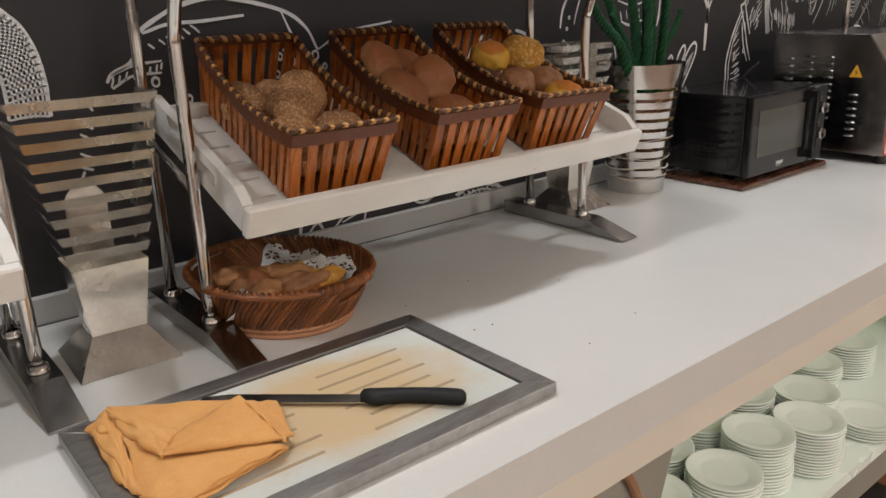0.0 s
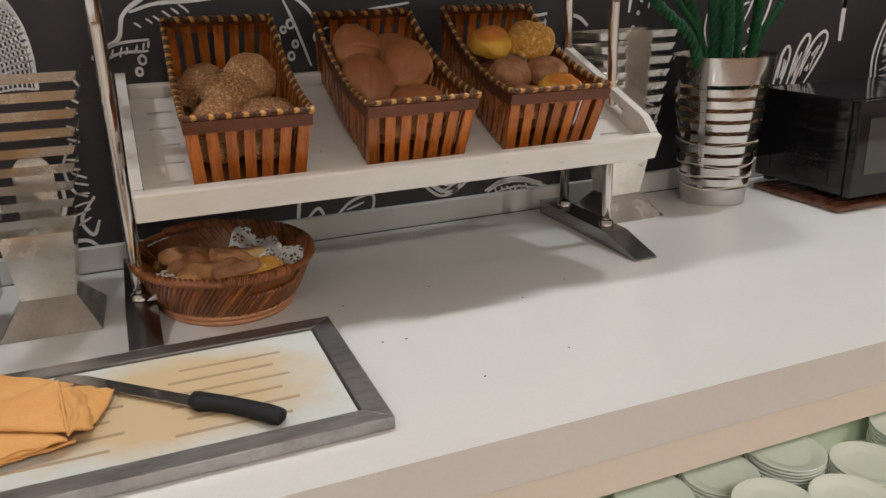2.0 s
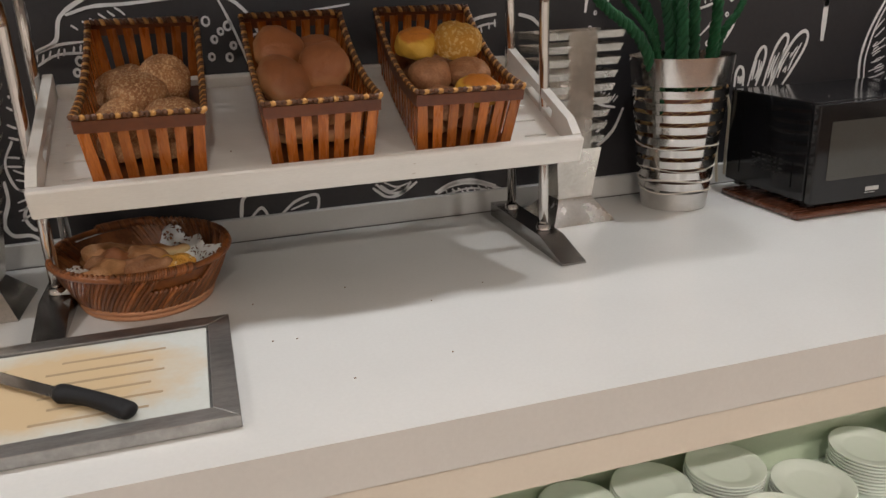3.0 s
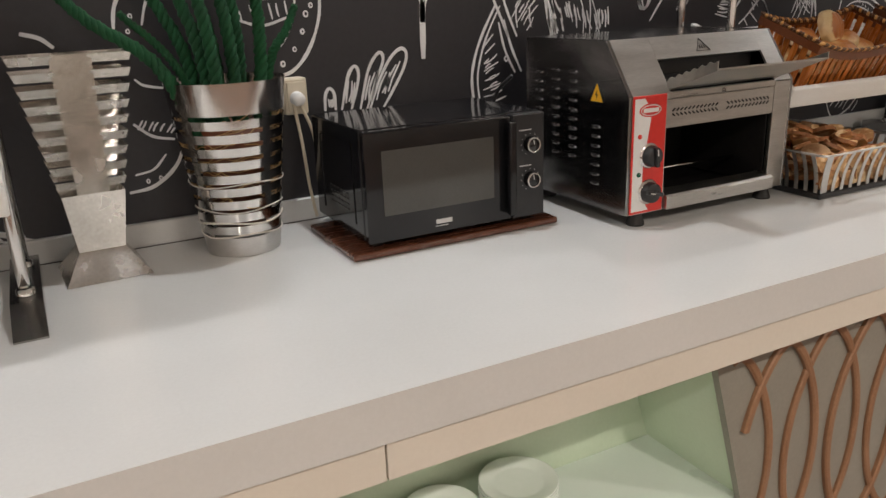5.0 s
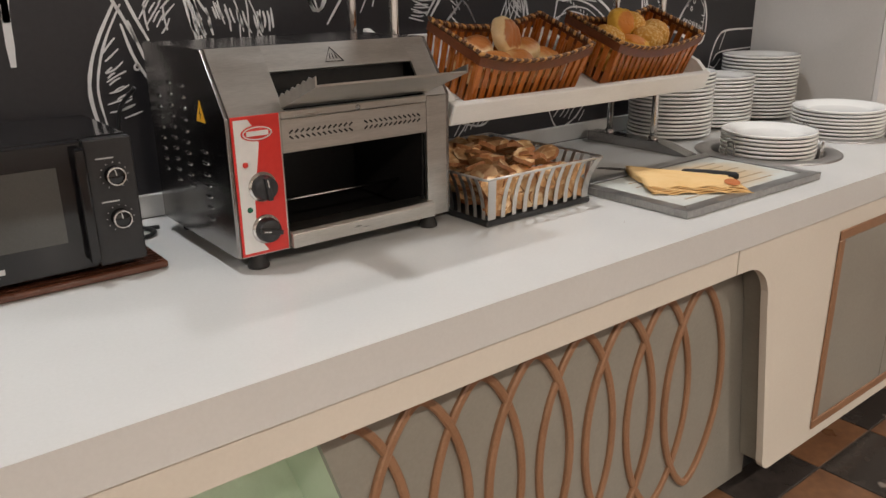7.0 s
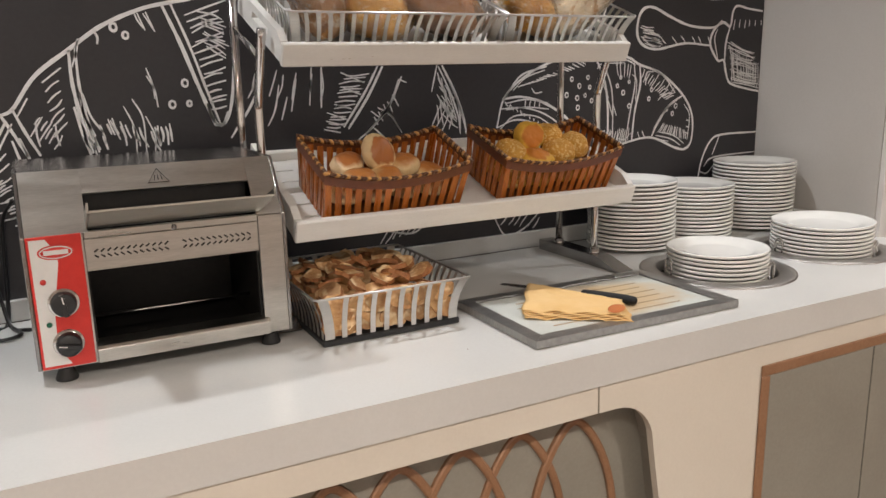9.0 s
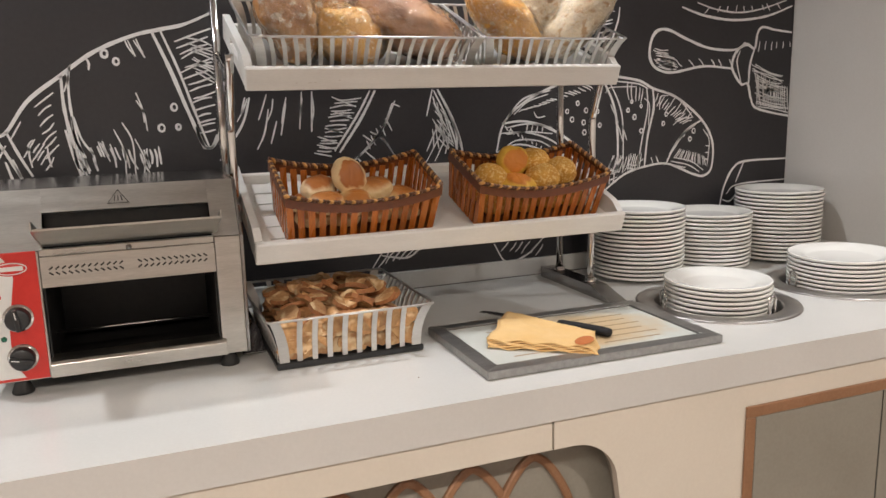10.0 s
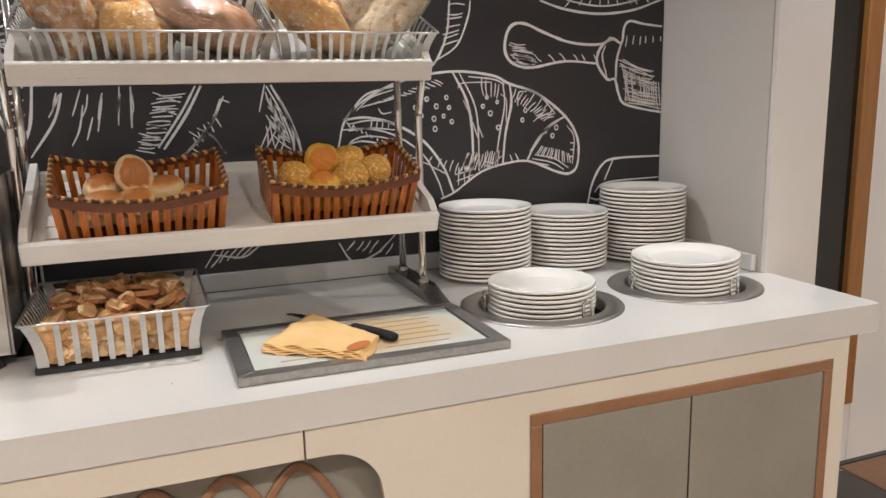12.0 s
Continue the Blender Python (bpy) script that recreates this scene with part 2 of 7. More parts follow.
BUN_SEED = surface("seeded_brown_crust", (0.27, 0.105, 0.038), (0.50, 0.25, 0.105), 0.65, 0, 30, 300, 0.9, 0.004, spot=(0.64, 0.41, 0.215), spot_scale=230, spot_at=(0.50, 0.62), vary=0.15)
BUN_TAN = surface("smooth_tan_crust", (0.52, 0.25, 0.095), (0.68, 0.40, 0.19), 0.55, 0, 30, 300, 0.5, 0.002, vary=0.16, bake=(0.002, 0.026, (0.31, 0.115, 0.042)))
BUN_BROWN = surface("dark_brown_crust", (0.20, 0.07, 0.024), (0.50, 0.26, 0.13), 0.45, 0, 40, 260, 0.6, 0.003, vary=0.12)
BUN_YELLOW = surface("yellow_corn_crust", (0.60, 0.27, 0.028), (0.80, 0.44, 0.08), 0.6, 0, 30, 380, 0.9, 0.004, spot=(0.86, 0.60, 0.24), spot_scale=150, spot_at=(0.54, 0.60), vary=0.12)
BUN_LEMON = surface("lemon_yellow_crust", (0.72, 0.40, 0.035), (0.82, 0.52, 0.09), 0.55, 0, 30, 300, 0.6, 0.003, vary=0.08, bake=(0.0310, 0.0350, (0.62, 0.22, 0.03)))
BUN_GOLD = surface("golden_milk_bun_crust", (0.70, 0.49, 0.23), (0.80, 0.62, 0.36), 0.42, 0, 25, 250, 0.3, 0.002, vary=0.12, bake=(0.021, 0.032, (0.50, 0.19, 0.045)))
BUN_TOP = surface("brown_topped_roll_crust", (0.78, 0.56, 0.28), (0.86, 0.68, 0.40), 0.38, 0, 25, 250, 0.3, 0.002, bake=(0.0300, 0.0335, (0.40, 0.14, 0.035)))
BUN_PALE = surface("pale_bun_crust", (0.72, 0.52, 0.29), (0.82, 0.66, 0.44), 0.4, 0, 25, 250, 0.25, 0.002, vary=0.06, bake=(0.024, 0.031, (0.42, 0.15, 0.04)))
CRUST_RUSTIC = surface("rustic_floured_crust", (0.36, 0.135, 0.036), (0.66, 0.36, 0.13), 0.6, 0, 18, 200, 1.0, 0.006, spot=(0.74, 0.62, 0.46), spot_scale=45, spot_at=(0.52, 0.64), vary=0.12)
CRUST_LONG = surface("brown_loaf_crust", (0.34, 0.145, 0.055), (0.56, 0.30, 0.135), 0.5, 0, 20, 200, 0.6, 0.003, stretch=(0.6, 2, 2), vary=0.1)
CRUST_WHITE = surface("flour_dusted_crust", (0.66, 0.46, 0.24), (0.84, 0.74, 0.56), 0.65, 0, 25, 200, 1.0, 0.006, spot=(0.50, 0.27, 0.10), spot_scale=40, spot_at=(0.56, 0.66), vary=0.08)
CRUST_GOLD = surface("golden_loaf_crust", (0.58, 0.25, 0.03), (0.80, 0.47, 0.10), 0.55, 0, 16, 200, 0.8, 0.004, spot=(0.85, 0.68, 0.40), spot_scale=70, spot_at=(0.58, 0.66))
TOAST_EDGE = surface("toast_crust", (0.22, 0.08, 0.025), (0.40, 0.17, 0.06), 0.7, 0, 30, 160, 0.4, 0.002, vary=0.2)
HANDLE_BLACK = surface("matte_black_handle", (0.007, 0.007, 0.008), (0.013, 0.013, 0.014), 0.6, 0, 9, 260, 0.15, ior=1.35)
TOAST = surface("toasted_slice", (0.34, 0.15, 0.055), (0.62, 0.38, 0.17), 0.7, 0, 18, 120, 0.5, 0.002, spot=(0.74, 0.55, 0.32), spot_scale=24, spot_at=(0.5, 0.62), vary=0.34)
CRUMB = surface("crumb", (0.13, 0.07, 0.03), (0.24, 0.13, 0.06), 0.8)
DOORWOOD = surface("varnished_door_wood", (0.26, 0.11, 0.03), (0.36, 0.17, 0.055), 0.35, 0, 8, 70, 0.06, stretch=(9, 9, 1))
DARKGLASS = surface("dark_door_glass", (0.012, 0.010, 0.009), (0.02, 0.017, 0.014), 0.06, 0, 4, 60, 0.0, rough_vary=0.02)
FILM = clear("plastic_wrap", (0.97, 0.97, 0.96), 0.06, 1.7, 0.25, 90.0, 0.20)
CREAM_PLASTIC = surface("cream_plastic", (0.60, 0.53, 0.40), (0.68, 0.60, 0.47), 0.4, 0, 6, 90, 0.02)
LAMP_GLOW = glow("lamp_diffuser", (1.0, 0.86, 0.70), 6.0)
SEALANT = surface("grey_sealant", (0.05, 0.047, 0.043), (0.16, 0.15, 0.14), 0.7, 0, 9, 60)
INK = surface("black_ink", (0.012, 0.012, 0.012), (0.02, 0.02, 0.02), 0.5)
PRINT = surface("pale_print", (0.45, 0.45, 0.44), (0.55, 0.55, 0.54), 0.4)

# ---- mesh tools ----


def box(x0, x1, y0, y1, z0, z1, bev=0.0, seg=1):
    bm = bmesh.new()
    bmesh.ops.create_cube(bm, size=1.0)
    bmesh.ops.transform(bm, matrix=Matrix.Translation(((x0 + x1) / 2, (y0 + y1) / 2, (z0 + z1) / 2)) @ Matrix.Diagonal((x1 - x0, y1 - y0, z1 - z0, 1)), verts=bm.verts)
    if bev:
        bmesh.ops.bevel(bm, geom=bm.edges[:], offset=bev, segments=seg, affect="EDGES", profile=0.5)
    return bm


def merge(*bms):
    out = bmesh.new()
    for b in bms:
        me = bpy.data.meshes.new("tmp")
        b.to_mesh(me)
        out.from_mesh(me)
        bpy.data.meshes.remove(me)
        b.free()
    return out


def moved(bm, m):
    bmesh.ops.transform(bm, matrix=m, verts=bm.verts)
    return bm


def smooth(bm):
    for f in bm.faces:
        f.smooth = True
    return bm


def prism(poly, axis, a, b, bev=0.0):
    """A polygon pushed out from a to b along an axis; the polygon's two numbers are the other two axes in order."""
    bm = bmesh.new()

    def put(p, v):
        return (v, p[0], p[1]) if axis == "x" else (p[0], v, p[1]) if axis == "y" else (p[0], p[1], v)
    lo, hi = [bm.verts.new(put(p, a)) for p in poly], [bm.verts.new(put(p, b)) for p in poly]
    bm.faces.new(lo), bm.faces.new(hi[::-1])
    for i in range(len(poly)):
        j = (i + 1) % len(poly)
        bm.faces.new((lo[i], hi[i], hi[j], lo[j]))
    bmesh.ops.recalc_face_normals(bm, faces=bm.faces)
    if bev:
        bmesh.ops.bevel(bm, geom=bm.edges[:], offset=bev, segments=1, affect="EDGES")
    return bm


def lathe(profile, seg=40, sx=1.0, sy=1.0):
    bm = bmesh.new()
    rings = []
    for r, z in profile:
        if r < 1e-5:
            rings.append([bm.verts.new((0, 0, z))])
        else:
            rings.append([bm.verts.new((sx * r * math.cos(2 * math.pi * i / seg), sy * r * math.sin(2 * math.pi * i / seg), z)) for i in range(seg)])
    for p, q in zip(rings, rings[1:]):
        for i in range(seg):
            j = (i + 1) % seg
            if len(p) == 1 and len(q) == 1:
                continue
            if len(p) == 1:
                bm.faces.new((p[0], q[i], q[j]))
            elif len(q) == 1:
                bm.faces.new((p[i], p[j], q[0]))
            else:
                bm.faces.new((p[i], p[j], q[j], q[i]))
    bmesh.ops.recalc_face_normals(bm, faces=bm.faces)
    return smooth(bm)


def tube(points, r, seg=10, closed=False, flat=1.0):
    """A round rod along points; r may be a list, flat squeezes it along its second axis."""
    pts = [Vector(p) for p in points]
    n = len(pts)
    rr = r if isinstance(r, (list, tuple)) else [r] * n
    bm = bmesh.new()
    rings, side = [], None
    for i, p in enumerate(pts):
        a, b = pts[(i - 1) % n] if closed or i else p, pts[(i + 1) % n] if closed or i < n - 1 else p
        t = (b - a).normalized()
        if side is None:
            side = t.orthogonal().normalized()
        side = (side - t * side.dot(t)).normalized()
        up = t.cross(side)
        rings.append([bm.verts.new(p + (side * math.cos(2 * math.pi * k / seg) + up * math.sin(2 * math.pi * k / seg) * flat) * rr[i]) for k in range(seg)])
    for i in range(n if closed else n - 1):
        p, q = rings[i], rings[(i + 1) % n]
        for k in range(seg):
            bm.faces.new((p[k], p[(k + 1) % seg], q[(k + 1) % seg], q[k]))
    if not closed:
        bm.faces.new(rings[0][::-1]), bm.faces.new(rings[-1])
    bmesh.ops.recalc_face_normals(bm, faces=bm.faces)
    return smooth(bm)


def curve_points(pts, n=8):
    """A smooth line through points."""
    p = [Vector(q) for q in pts]
    p = [p[0] * 2 - p[1]] + p + [p[-1] * 2 - p[-2]]
    out = []
    for i in range(1, len(p) - 2):
        a, b, c, d = p[i - 1:i + 3]
        for k in range(n):
            t = k / n
            out.append(0.5 * ((2 * b) + (c - a) * t + (2 * a - 5 * b + 4 * c - d) * t * t + (3 * b - a - 3 * c + d) * t ** 3))
    return out + [p[-2]]


def mesh_ob(name, bm, mats):
    me = bpy.data.meshes.new(name)
    bm.to_mesh(me)
    bm.free()
    for m in (mats if isinstance(mats, (list, tuple)) else [mats]):
        me.materials.append(m)
    return new(name, me)


def part(name, bm, material, parent, label=""):
    ob = mesh_ob(name, bm, material)
    ob.parent = parent
    return tagged(ob, label)


def again(ob, m, parent=None):
    """Another object on the same mesh."""
    o = new(ob.name.split(".")[0], ob.data)
    o.matrix_basis = m
    o.parent = parent
    return o


def thing(name, label, category, m=None, group="", kind=""):
    ob = new(name)
    ob.empty_display_size = 0.05
    ob.matrix_basis = m or Matrix()
    return tagged(ob, label, category, group, kind)


def solid(name, bm, material, label, category, m=None, group="", kind=""):
    ob = mesh_ob(name, bm, material)
    ob.matrix_basis = m or Matrix()
    return tagged(ob, label, category, group, kind)


def T(x, y, z):
    return Matrix.Translation((x, y, z))


def R(deg, axis):
    return Matrix.Rotation(radians(deg), 4, axis)


def wobble(bm, amp, scale, seed=0.0):
    for v in bm.verts:
        v.co += v.normal * amp * noise.noise(v.co * scale + Vector((seed, seed * 1.7, seed * 0.6)))
    return bm


def ball(r, sx, sy, sz, amp, scale, seed, sub=3):
    bm = bmesh.new()
    bmesh.ops.create_icosphere(bm, subdivisions=sub, radius=r)
    bmesh.ops.transform(bm, matrix=Matrix.Diagonal((sx, sy, sz, 1)), verts=bm.verts)
    bm.normal_update()
    return smooth(wobble(bm, amp, scale, seed))


# ---- the room ----
WALL_Y, FRONT, APRON, TOP = 1.59, 0.635, 0.643, 0.90
END_X = 5.335


def room():
    floor = thing("floor", "checkered floor of dark marble and brown stone tiles", "floor", kind="structure")
    part("screed", box(-4.2, 8.2, -5.2, 3.2, -0.12, -0.004), GROUT, floor)
    wall = solid("wall_north", box(-4.0, END_X - 0.002, WALL_Y, WALL_Y + 0.15, 0, CEIL), MURAL, "dark chalkboard-style wall printed with white bakery sketches", "wall", kind="structure")
    ret = solid("wall_east", box(END_X, 5.55, 1.06, WALL_Y + 0.15, 0, CEIL), GREIGE, "plain grey painted wall return beside the counter's end", "wall", kind="structure")
    solid("pillar", box(END_X + 0.004, 5.552, 1.04, 1.058, 0, CEIL), PLASTER, "white painted pillar face at the end of the counter", "pillar", kind="structure")
    solid("wall_passage", merge(box(5.552, 6.062, 1.30, 1.45, 0, 0.245), box(5.552, 6.062, 1.30, 1.45, 2.3, CEIL), box(6.064, 8.0, 1.30, 1.45, 0, CEIL)), PLASTER, "white passage wall beyond the counter", "wall", kind="structure")
    d = thing("door_1", "dark glazed panel in a varnished wooden frame", "door", kind="structure")
    part("door_frame", merge(box(5.985, 6.060, 1.285, 1.34, 0.248, 2.298, 0.004), box(5.554, 5.60, 1.285, 1.34, 0.248, 2.298, 0.004), box(5.602, 5.983, 1.285, 1.34, 0.248, 0.29, 0.004), box(5.602, 5.983, 1.285, 1.34, 2.26, 2.298, 0.004)), DOORWOOD, d)
    part("pane", box(5.602, 5.983, 1.31, 1.32, 0.292, 2.258), DARKGLASS, d)
    solid("wall_south", box(-4.0, 8.0, -5.15, -5.0, 0, CEIL), PLASTER, "plain light wall behind the visitor", "wall", kind="structure")
    solid("wall_west", box(-4.15, -4.0, -5.0, 1.74, 0, CEIL), PLASTER, "plain light wall at the far end", "wall", kind="structure")
    solid("wall_far_east", box(8.0, 8.15, -5.0, 1.45, 0, CEIL), PLASTER, "plain light wall at the passage's end", "wall", kind="structure")
    solid("ceiling", box(-4.15, 8.15, -5.15, 1.74, CEIL, CEIL + 0.1), CEILING, "plain white painted ceiling", "ceiling", kind="structure")
    solid("upstand", merge(box(-3.9, END_X - 0.022, WALL_Y - 0.02, WALL_Y - 0.002, TOP + 0.001, 0.956, 0.002), box(END_X - 0.02, END_X - 0.002, 1.07, WALL_Y - 0.002, TOP + 0.001, 0.956, 0.004)), WORKTOP, "low white upstand along the back of the counter", "trim", kind="structure")
    return floor, wall


FLOOR, WALL = room()


def ceiling_lights():
    first = thing("ceiling_light", "round recessed ceiling downlight", "lamp", T(0, 0, CEIL), "ceiling downlights")
    part("ring", lathe([(0.11, -0.001), (0.11, -0.012), (0.092, -0.012), (0.09, -0.001)], 32), STEEL, first)
    part("diffuser", lathe([(0.0, -0.004), (0.09, -0.004)], 32), LAMP_GLOW, first)
    for i, (x, y) in enumerate(LAMPS):
        if i:
            copy_thing(first, T(x, y, CEIL))
        else:
            first.matrix_basis = T(x, y, CEIL)
        li = bpy.data.lights.new("downlight", "AREA")
        li.shape, li.size, li.energy, li.color = "DISK", 0.11, POWER[0 if y > 0.5 else 1], TINT[0 if y > 0.5 else 1]
        li.spread = radians(150)
        lo = new("downlight", li)
        lo.location = (x, y, CEIL - 0.02)


ceiling_lights()

# ---- the counter ----


def rounded(poly_corner, r, a0, a1, n=6):
    return [(poly_corner[0] + r * math.cos(radians(a0 + (a1 - a0) * i / n)), poly_corner[1] + r * math.sin(radians(a0 + (a1 - a0) * i / n))) for i in range(n + 1)]


def counter():
    hops = [(4.53, 1.015, 0.185), (5.02, 1.03, 0.185)]
    # The worktop is built round two round openings for the plate wells.
    bm = bmesh.new()
    seg = 40
    x0, x1, y0, y1 = -3.95, END_X + 0.02, FRONT, WALL_Y - 0.001
    cells = [(x0, 4.30), (4.30, 4.775), (4.775, x1)]
    for k, (a, b) in enumerate(cells):
        outer = [(a, y0), (b, y0), (b, y1), (a, y1)]
        if k == 0:
            for z in (TOP, 0.822):
                bm.faces.new([bm.verts.new((*p, z)) for p in outer])
            continue
        cx, cy, r = hops[k - 1]
        for z in (TOP, 0.822):
            ring = [(cx + r * math.cos(2 * math.pi * i / seg), cy + r * math.sin(2 * math.pi * i / seg)) for i in range(seg)]

            def edge(p):
                d = Vector((p[0] - cx, p[1] - cy))
                s = min(((b if d.x > 0 else a) - cx) / d.x if abs(d.x) > 1e-6 else 9, ((y1 if d.y > 0 else y0) - cy) / d.y if abs(d.y) > 1e-6 else 9)
                return (cx + d.x * s, cy + d.y * s)
            far = [edge(p) for p in ring]
            vi, vo = [bm.verts.new((*p, z)) for p in ring], [bm.verts.new((*p, z)) for p in far]
            for i in range(seg):
                j = (i + 1) % seg
                f = [vi[i], vo[i], vo[j], vi[j]]
                p, q = far[i], far[j]
                if abs(p[0] - q[0]) > 1e-5 and abs(p[1] - q[1]) > 1e-5:
                    c = (b if p[0] > cx else a, y1 if p[1] > cy else y0)
                    f.insert(2, bm.verts.new((*c, z)))
                bm.faces.new(f)
    for p, q in (((x0, y0), (x1, y0)), ((x1, y0), (x1, y1)), ((x1, y1), (x0, y1)), ((x0, y1), (x0, y0))):
        bm.faces.new([bm.verts.new((*p, 0.822)), bm.verts.new((*q, 0.822)), bm.verts.new((*q, TOP)), bm.verts.new((*p, TOP))])
    bmesh.ops.remove_doubles(bm, verts=bm.verts, dist=1e-5)
    bmesh.ops.recalc_face_normals(bm, faces=bm.faces)
    lip = [e for e in bm.edges if all(abs(v.co.y - y0) < 1e-5 and abs(v.co.z - TOP) < 1e-5 for v in e.verts)]
    bmesh.ops.bevel(bm, geom=lip, offset=0.004, segments=3, profile=0.5, affect="EDGES")
    top = thing("worktop", "long white solid-surface worktop of the buffet counter", "worktop")
    part("slab", bm, WORKTOP, top)
    part("sealant_joint", box(-3.9, END_X - 0.024, WALL_Y - 0.0226, WALL_Y - 0.0203, TOP + 0.0002, TOP + 0.0022), SEALANT, top, "thin dark sealant joint")
    # Apron boards under the slab, with fine joints between them.
    xs = [-3.9, 0.1, 1.925, 3.789]
    for a, b in zip(xs, xs[1:]):
        solid("apron_board", box(a + 0.0015, b - 0.0015, APRON, APRON + 0.022, 0.755, 0.8218, 0.0008), CREAM, "cream lacquered apron board under the worktop", "apron", group="apron boards")

    # Plate niche between two slanted sides.
    n = thing("plate_niche", "open mint-green niche under the counter holding plate stacks", "shelf")
    part("back_panel", box(0.95, 2.90, 1.05, 1.07, 0.10, 0.80), MINT, n)
    part("shelf_board", merge(box(0.99, 2.83, 0.752, 1.048, 0.302, 0.332), box(1.045, 2.765, 0.669, 0.7518, 0.302, 0.332)), SHELF, n)
    part("side_panel", prism([(1.175, 0.79), (1.158, 0.79), (0.99, 0.31), (1.007, 0.31)], "y", 0.752, 1.049), MINT, n)
    part("side_panel", prism([(2.668, 0.79), (2.685, 0.79), (2.838, 0.31), (2.821, 0.31)], "y", 0.752, 1.049), MINT, n)
    part("top_panel", box(1.1, 2.75, 0.66, 1.048, 0.792, 0.81), MINT, n)
    part("front_skirt", box(0.99, 2.83, 0.752, 0.77, 0.06, 0.30), GREYGREEN, n)

    # Lattice panels: grey boards with overlapping bronze ovals.
    def lattice(a_top, a_bot, b_top, b_bot, first, count, label):
        la = thing("lattice_panel", label, "panel", group="lattice panels")
        part("panel", prism([(a_top, 0.80), (b_top, 0.80), (b_bot, 0.02), (a_bot, 0.02)], "y", 0.732, 0.75), GREYGREEN, la)
        for k in range(count):
            cx, n_, w = first + 0.1485 * k, 52, 0.0095
            bm = bmesh.new()
            rows = []
            for i in range(n_ + 1):
                t = 2 * math.pi * i / n_
                # Each oval is a little pointed towards its ends.
                c, e = (Vector((cx + 0.122 * math.cos(q) * (0.55 + 0.45 * abs(math.cos(q))), 0.415 + 0.288 * math.sin(q))) for q in (t, t + 0.01))
                d = Vector((e.y - c.y, c.x - e.x)).normalized()
                z = c.y
                lim_a, lim_b = a_top + (a_bot - a_top) * (0.8 - z) / 0.78 + 0.03, b_top + (b_bot - b_top) * (0.8 - z) / 0.78 - 0.004
                if not lim_a < c.x < lim_b or z < 0.03:
                    rows.append(None)
                    continue
                y = 0.722 - 0.002 * (k % 2)
                rows.append([bm.verts.new((c.x + d.x * s, yy, c.y + d.y * s)) for s, yy in ((-w, 0.7315), (-w, y + 0.003), (-w * 0.55, y), (w * 0.55, y), (w, y + 0.003), (w, 0.7315))])
            for p, q in zip(rows, rows[1:]):
                if p and q:
                    for i in range(5):
                        bm.faces.new((p[i], p[i + 1], q[i + 1], q[i]))
            bmesh.ops.remove_doubles(bm, verts=bm.verts, dist=1e-5)
            bmesh.ops.recalc_face_normals(bm, faces=bm.faces)
            if bm.faces:
                part("oval", bm, BRONZE, la)
            else:
                bm.free()
    lattice(2.658, 2.895, 4.10, 4.10, 2.7475, 8, "grey counter panel with a bronze lattice of overlapping ovals")
    lattice(-1.2, -1.2, 1.18, 0.93, -0.10, 8, "grey counter panel with bronze ovals beside the plate niche")

    # Cabinet block with a rounded cut-away edge and two grey doors in a bronze frame.
    c = thing("cabinet", "cream counter cabinet with two grey doors in a bronze frame", "cabinet")
    face = [(3.792, 0.8218), (3.792, 0.755), (3.84, 0.755)] + [(3.84 + 0.112 * math.sin(radians(a)), 0.643 + 0.112 * math.cos(radians(a))) for a in range(12, 80, 9)]
    face += [(3.955, 0.625), (4.035, 0.16)] + [(4.082 - 0.045 * math.cos(radians(a)), 0.135 - 0.045 * math.sin(radians(a))) for a in range(0, 91, 15)]
    face += [(5.262, 0.09), (5.262, 0.8218)]
    part("face_panel", prism(face, "y", APRON, APRON + 0.02), CREAM, c)
    part("body", box(4.105, 5.26, APRON + 0.021, 1.58, 0.09, 0.81), CREAM, c)
    part("inner_return", prism([(3.95, 0.75), (3.99, 0.62), (4.07, 0.10), (4.10, 0.10), (4.10, 0.75)], "y", APRON + 0.021, 0.73), GREYGREEN, c)
    part("plinth", box(3.2, 5.2, 0.755, 0.80, 0.0, 0.088), BLACK_SATIN, c)
    fx0, fx1, fz0, fz1, w = 4.30, 5.205, 0.13, 0.764, 0.03
    for nm, b in (("frame_strip", box(fx0, fx1, APRON - 0.007, APRON - 0.0005, fz1 - w, fz1, 0.0025)), ("frame_strip", box(fx0, fx1, APRON - 0.007, APRON - 0.0005, fz0, fz0 + w, 0.0025)),
                  ("frame_strip", box(fx0, fx0 + w, APRON - 0.0068, APRON - 0.0005, fz0 + w, fz1 - w, 0.0025)), ("frame_strip", box(fx1 - w, fx1, APRON - 0.0068, APRON - 0.0005, fz0 + w, fz1 - w, 0.0025))):
        part(nm, b, BRONZE, c, "bronze painted strip")
    for a, b in ((fx0 + w + 0.003, 4.7435), (4.7485, fx1 - w - 0.003)):
        part("door", box(a, b, APRON - 0.0035, APRON - 0.0005, fz0 + w + 0.001, fz1 - w - 0.001, 0.001), GREYGREEN, c, "plain grey sliding door")
    part("door_gap", box(fx0 + w + 0.0005, fx1 - w - 0.0005, APRON - 0.0012, APRON - 0.0004, fz0 + w + 0.0005, fz1 - w - 0.0005), BLACK_SATIN, c, "dark gap round the doors")
    solid("counter_base", box(-3.9, 3.9, 1.08, 1.58, 0, 0.80), BLACK_SATIN, "closed rear base of the counter", "base", kind="structure")

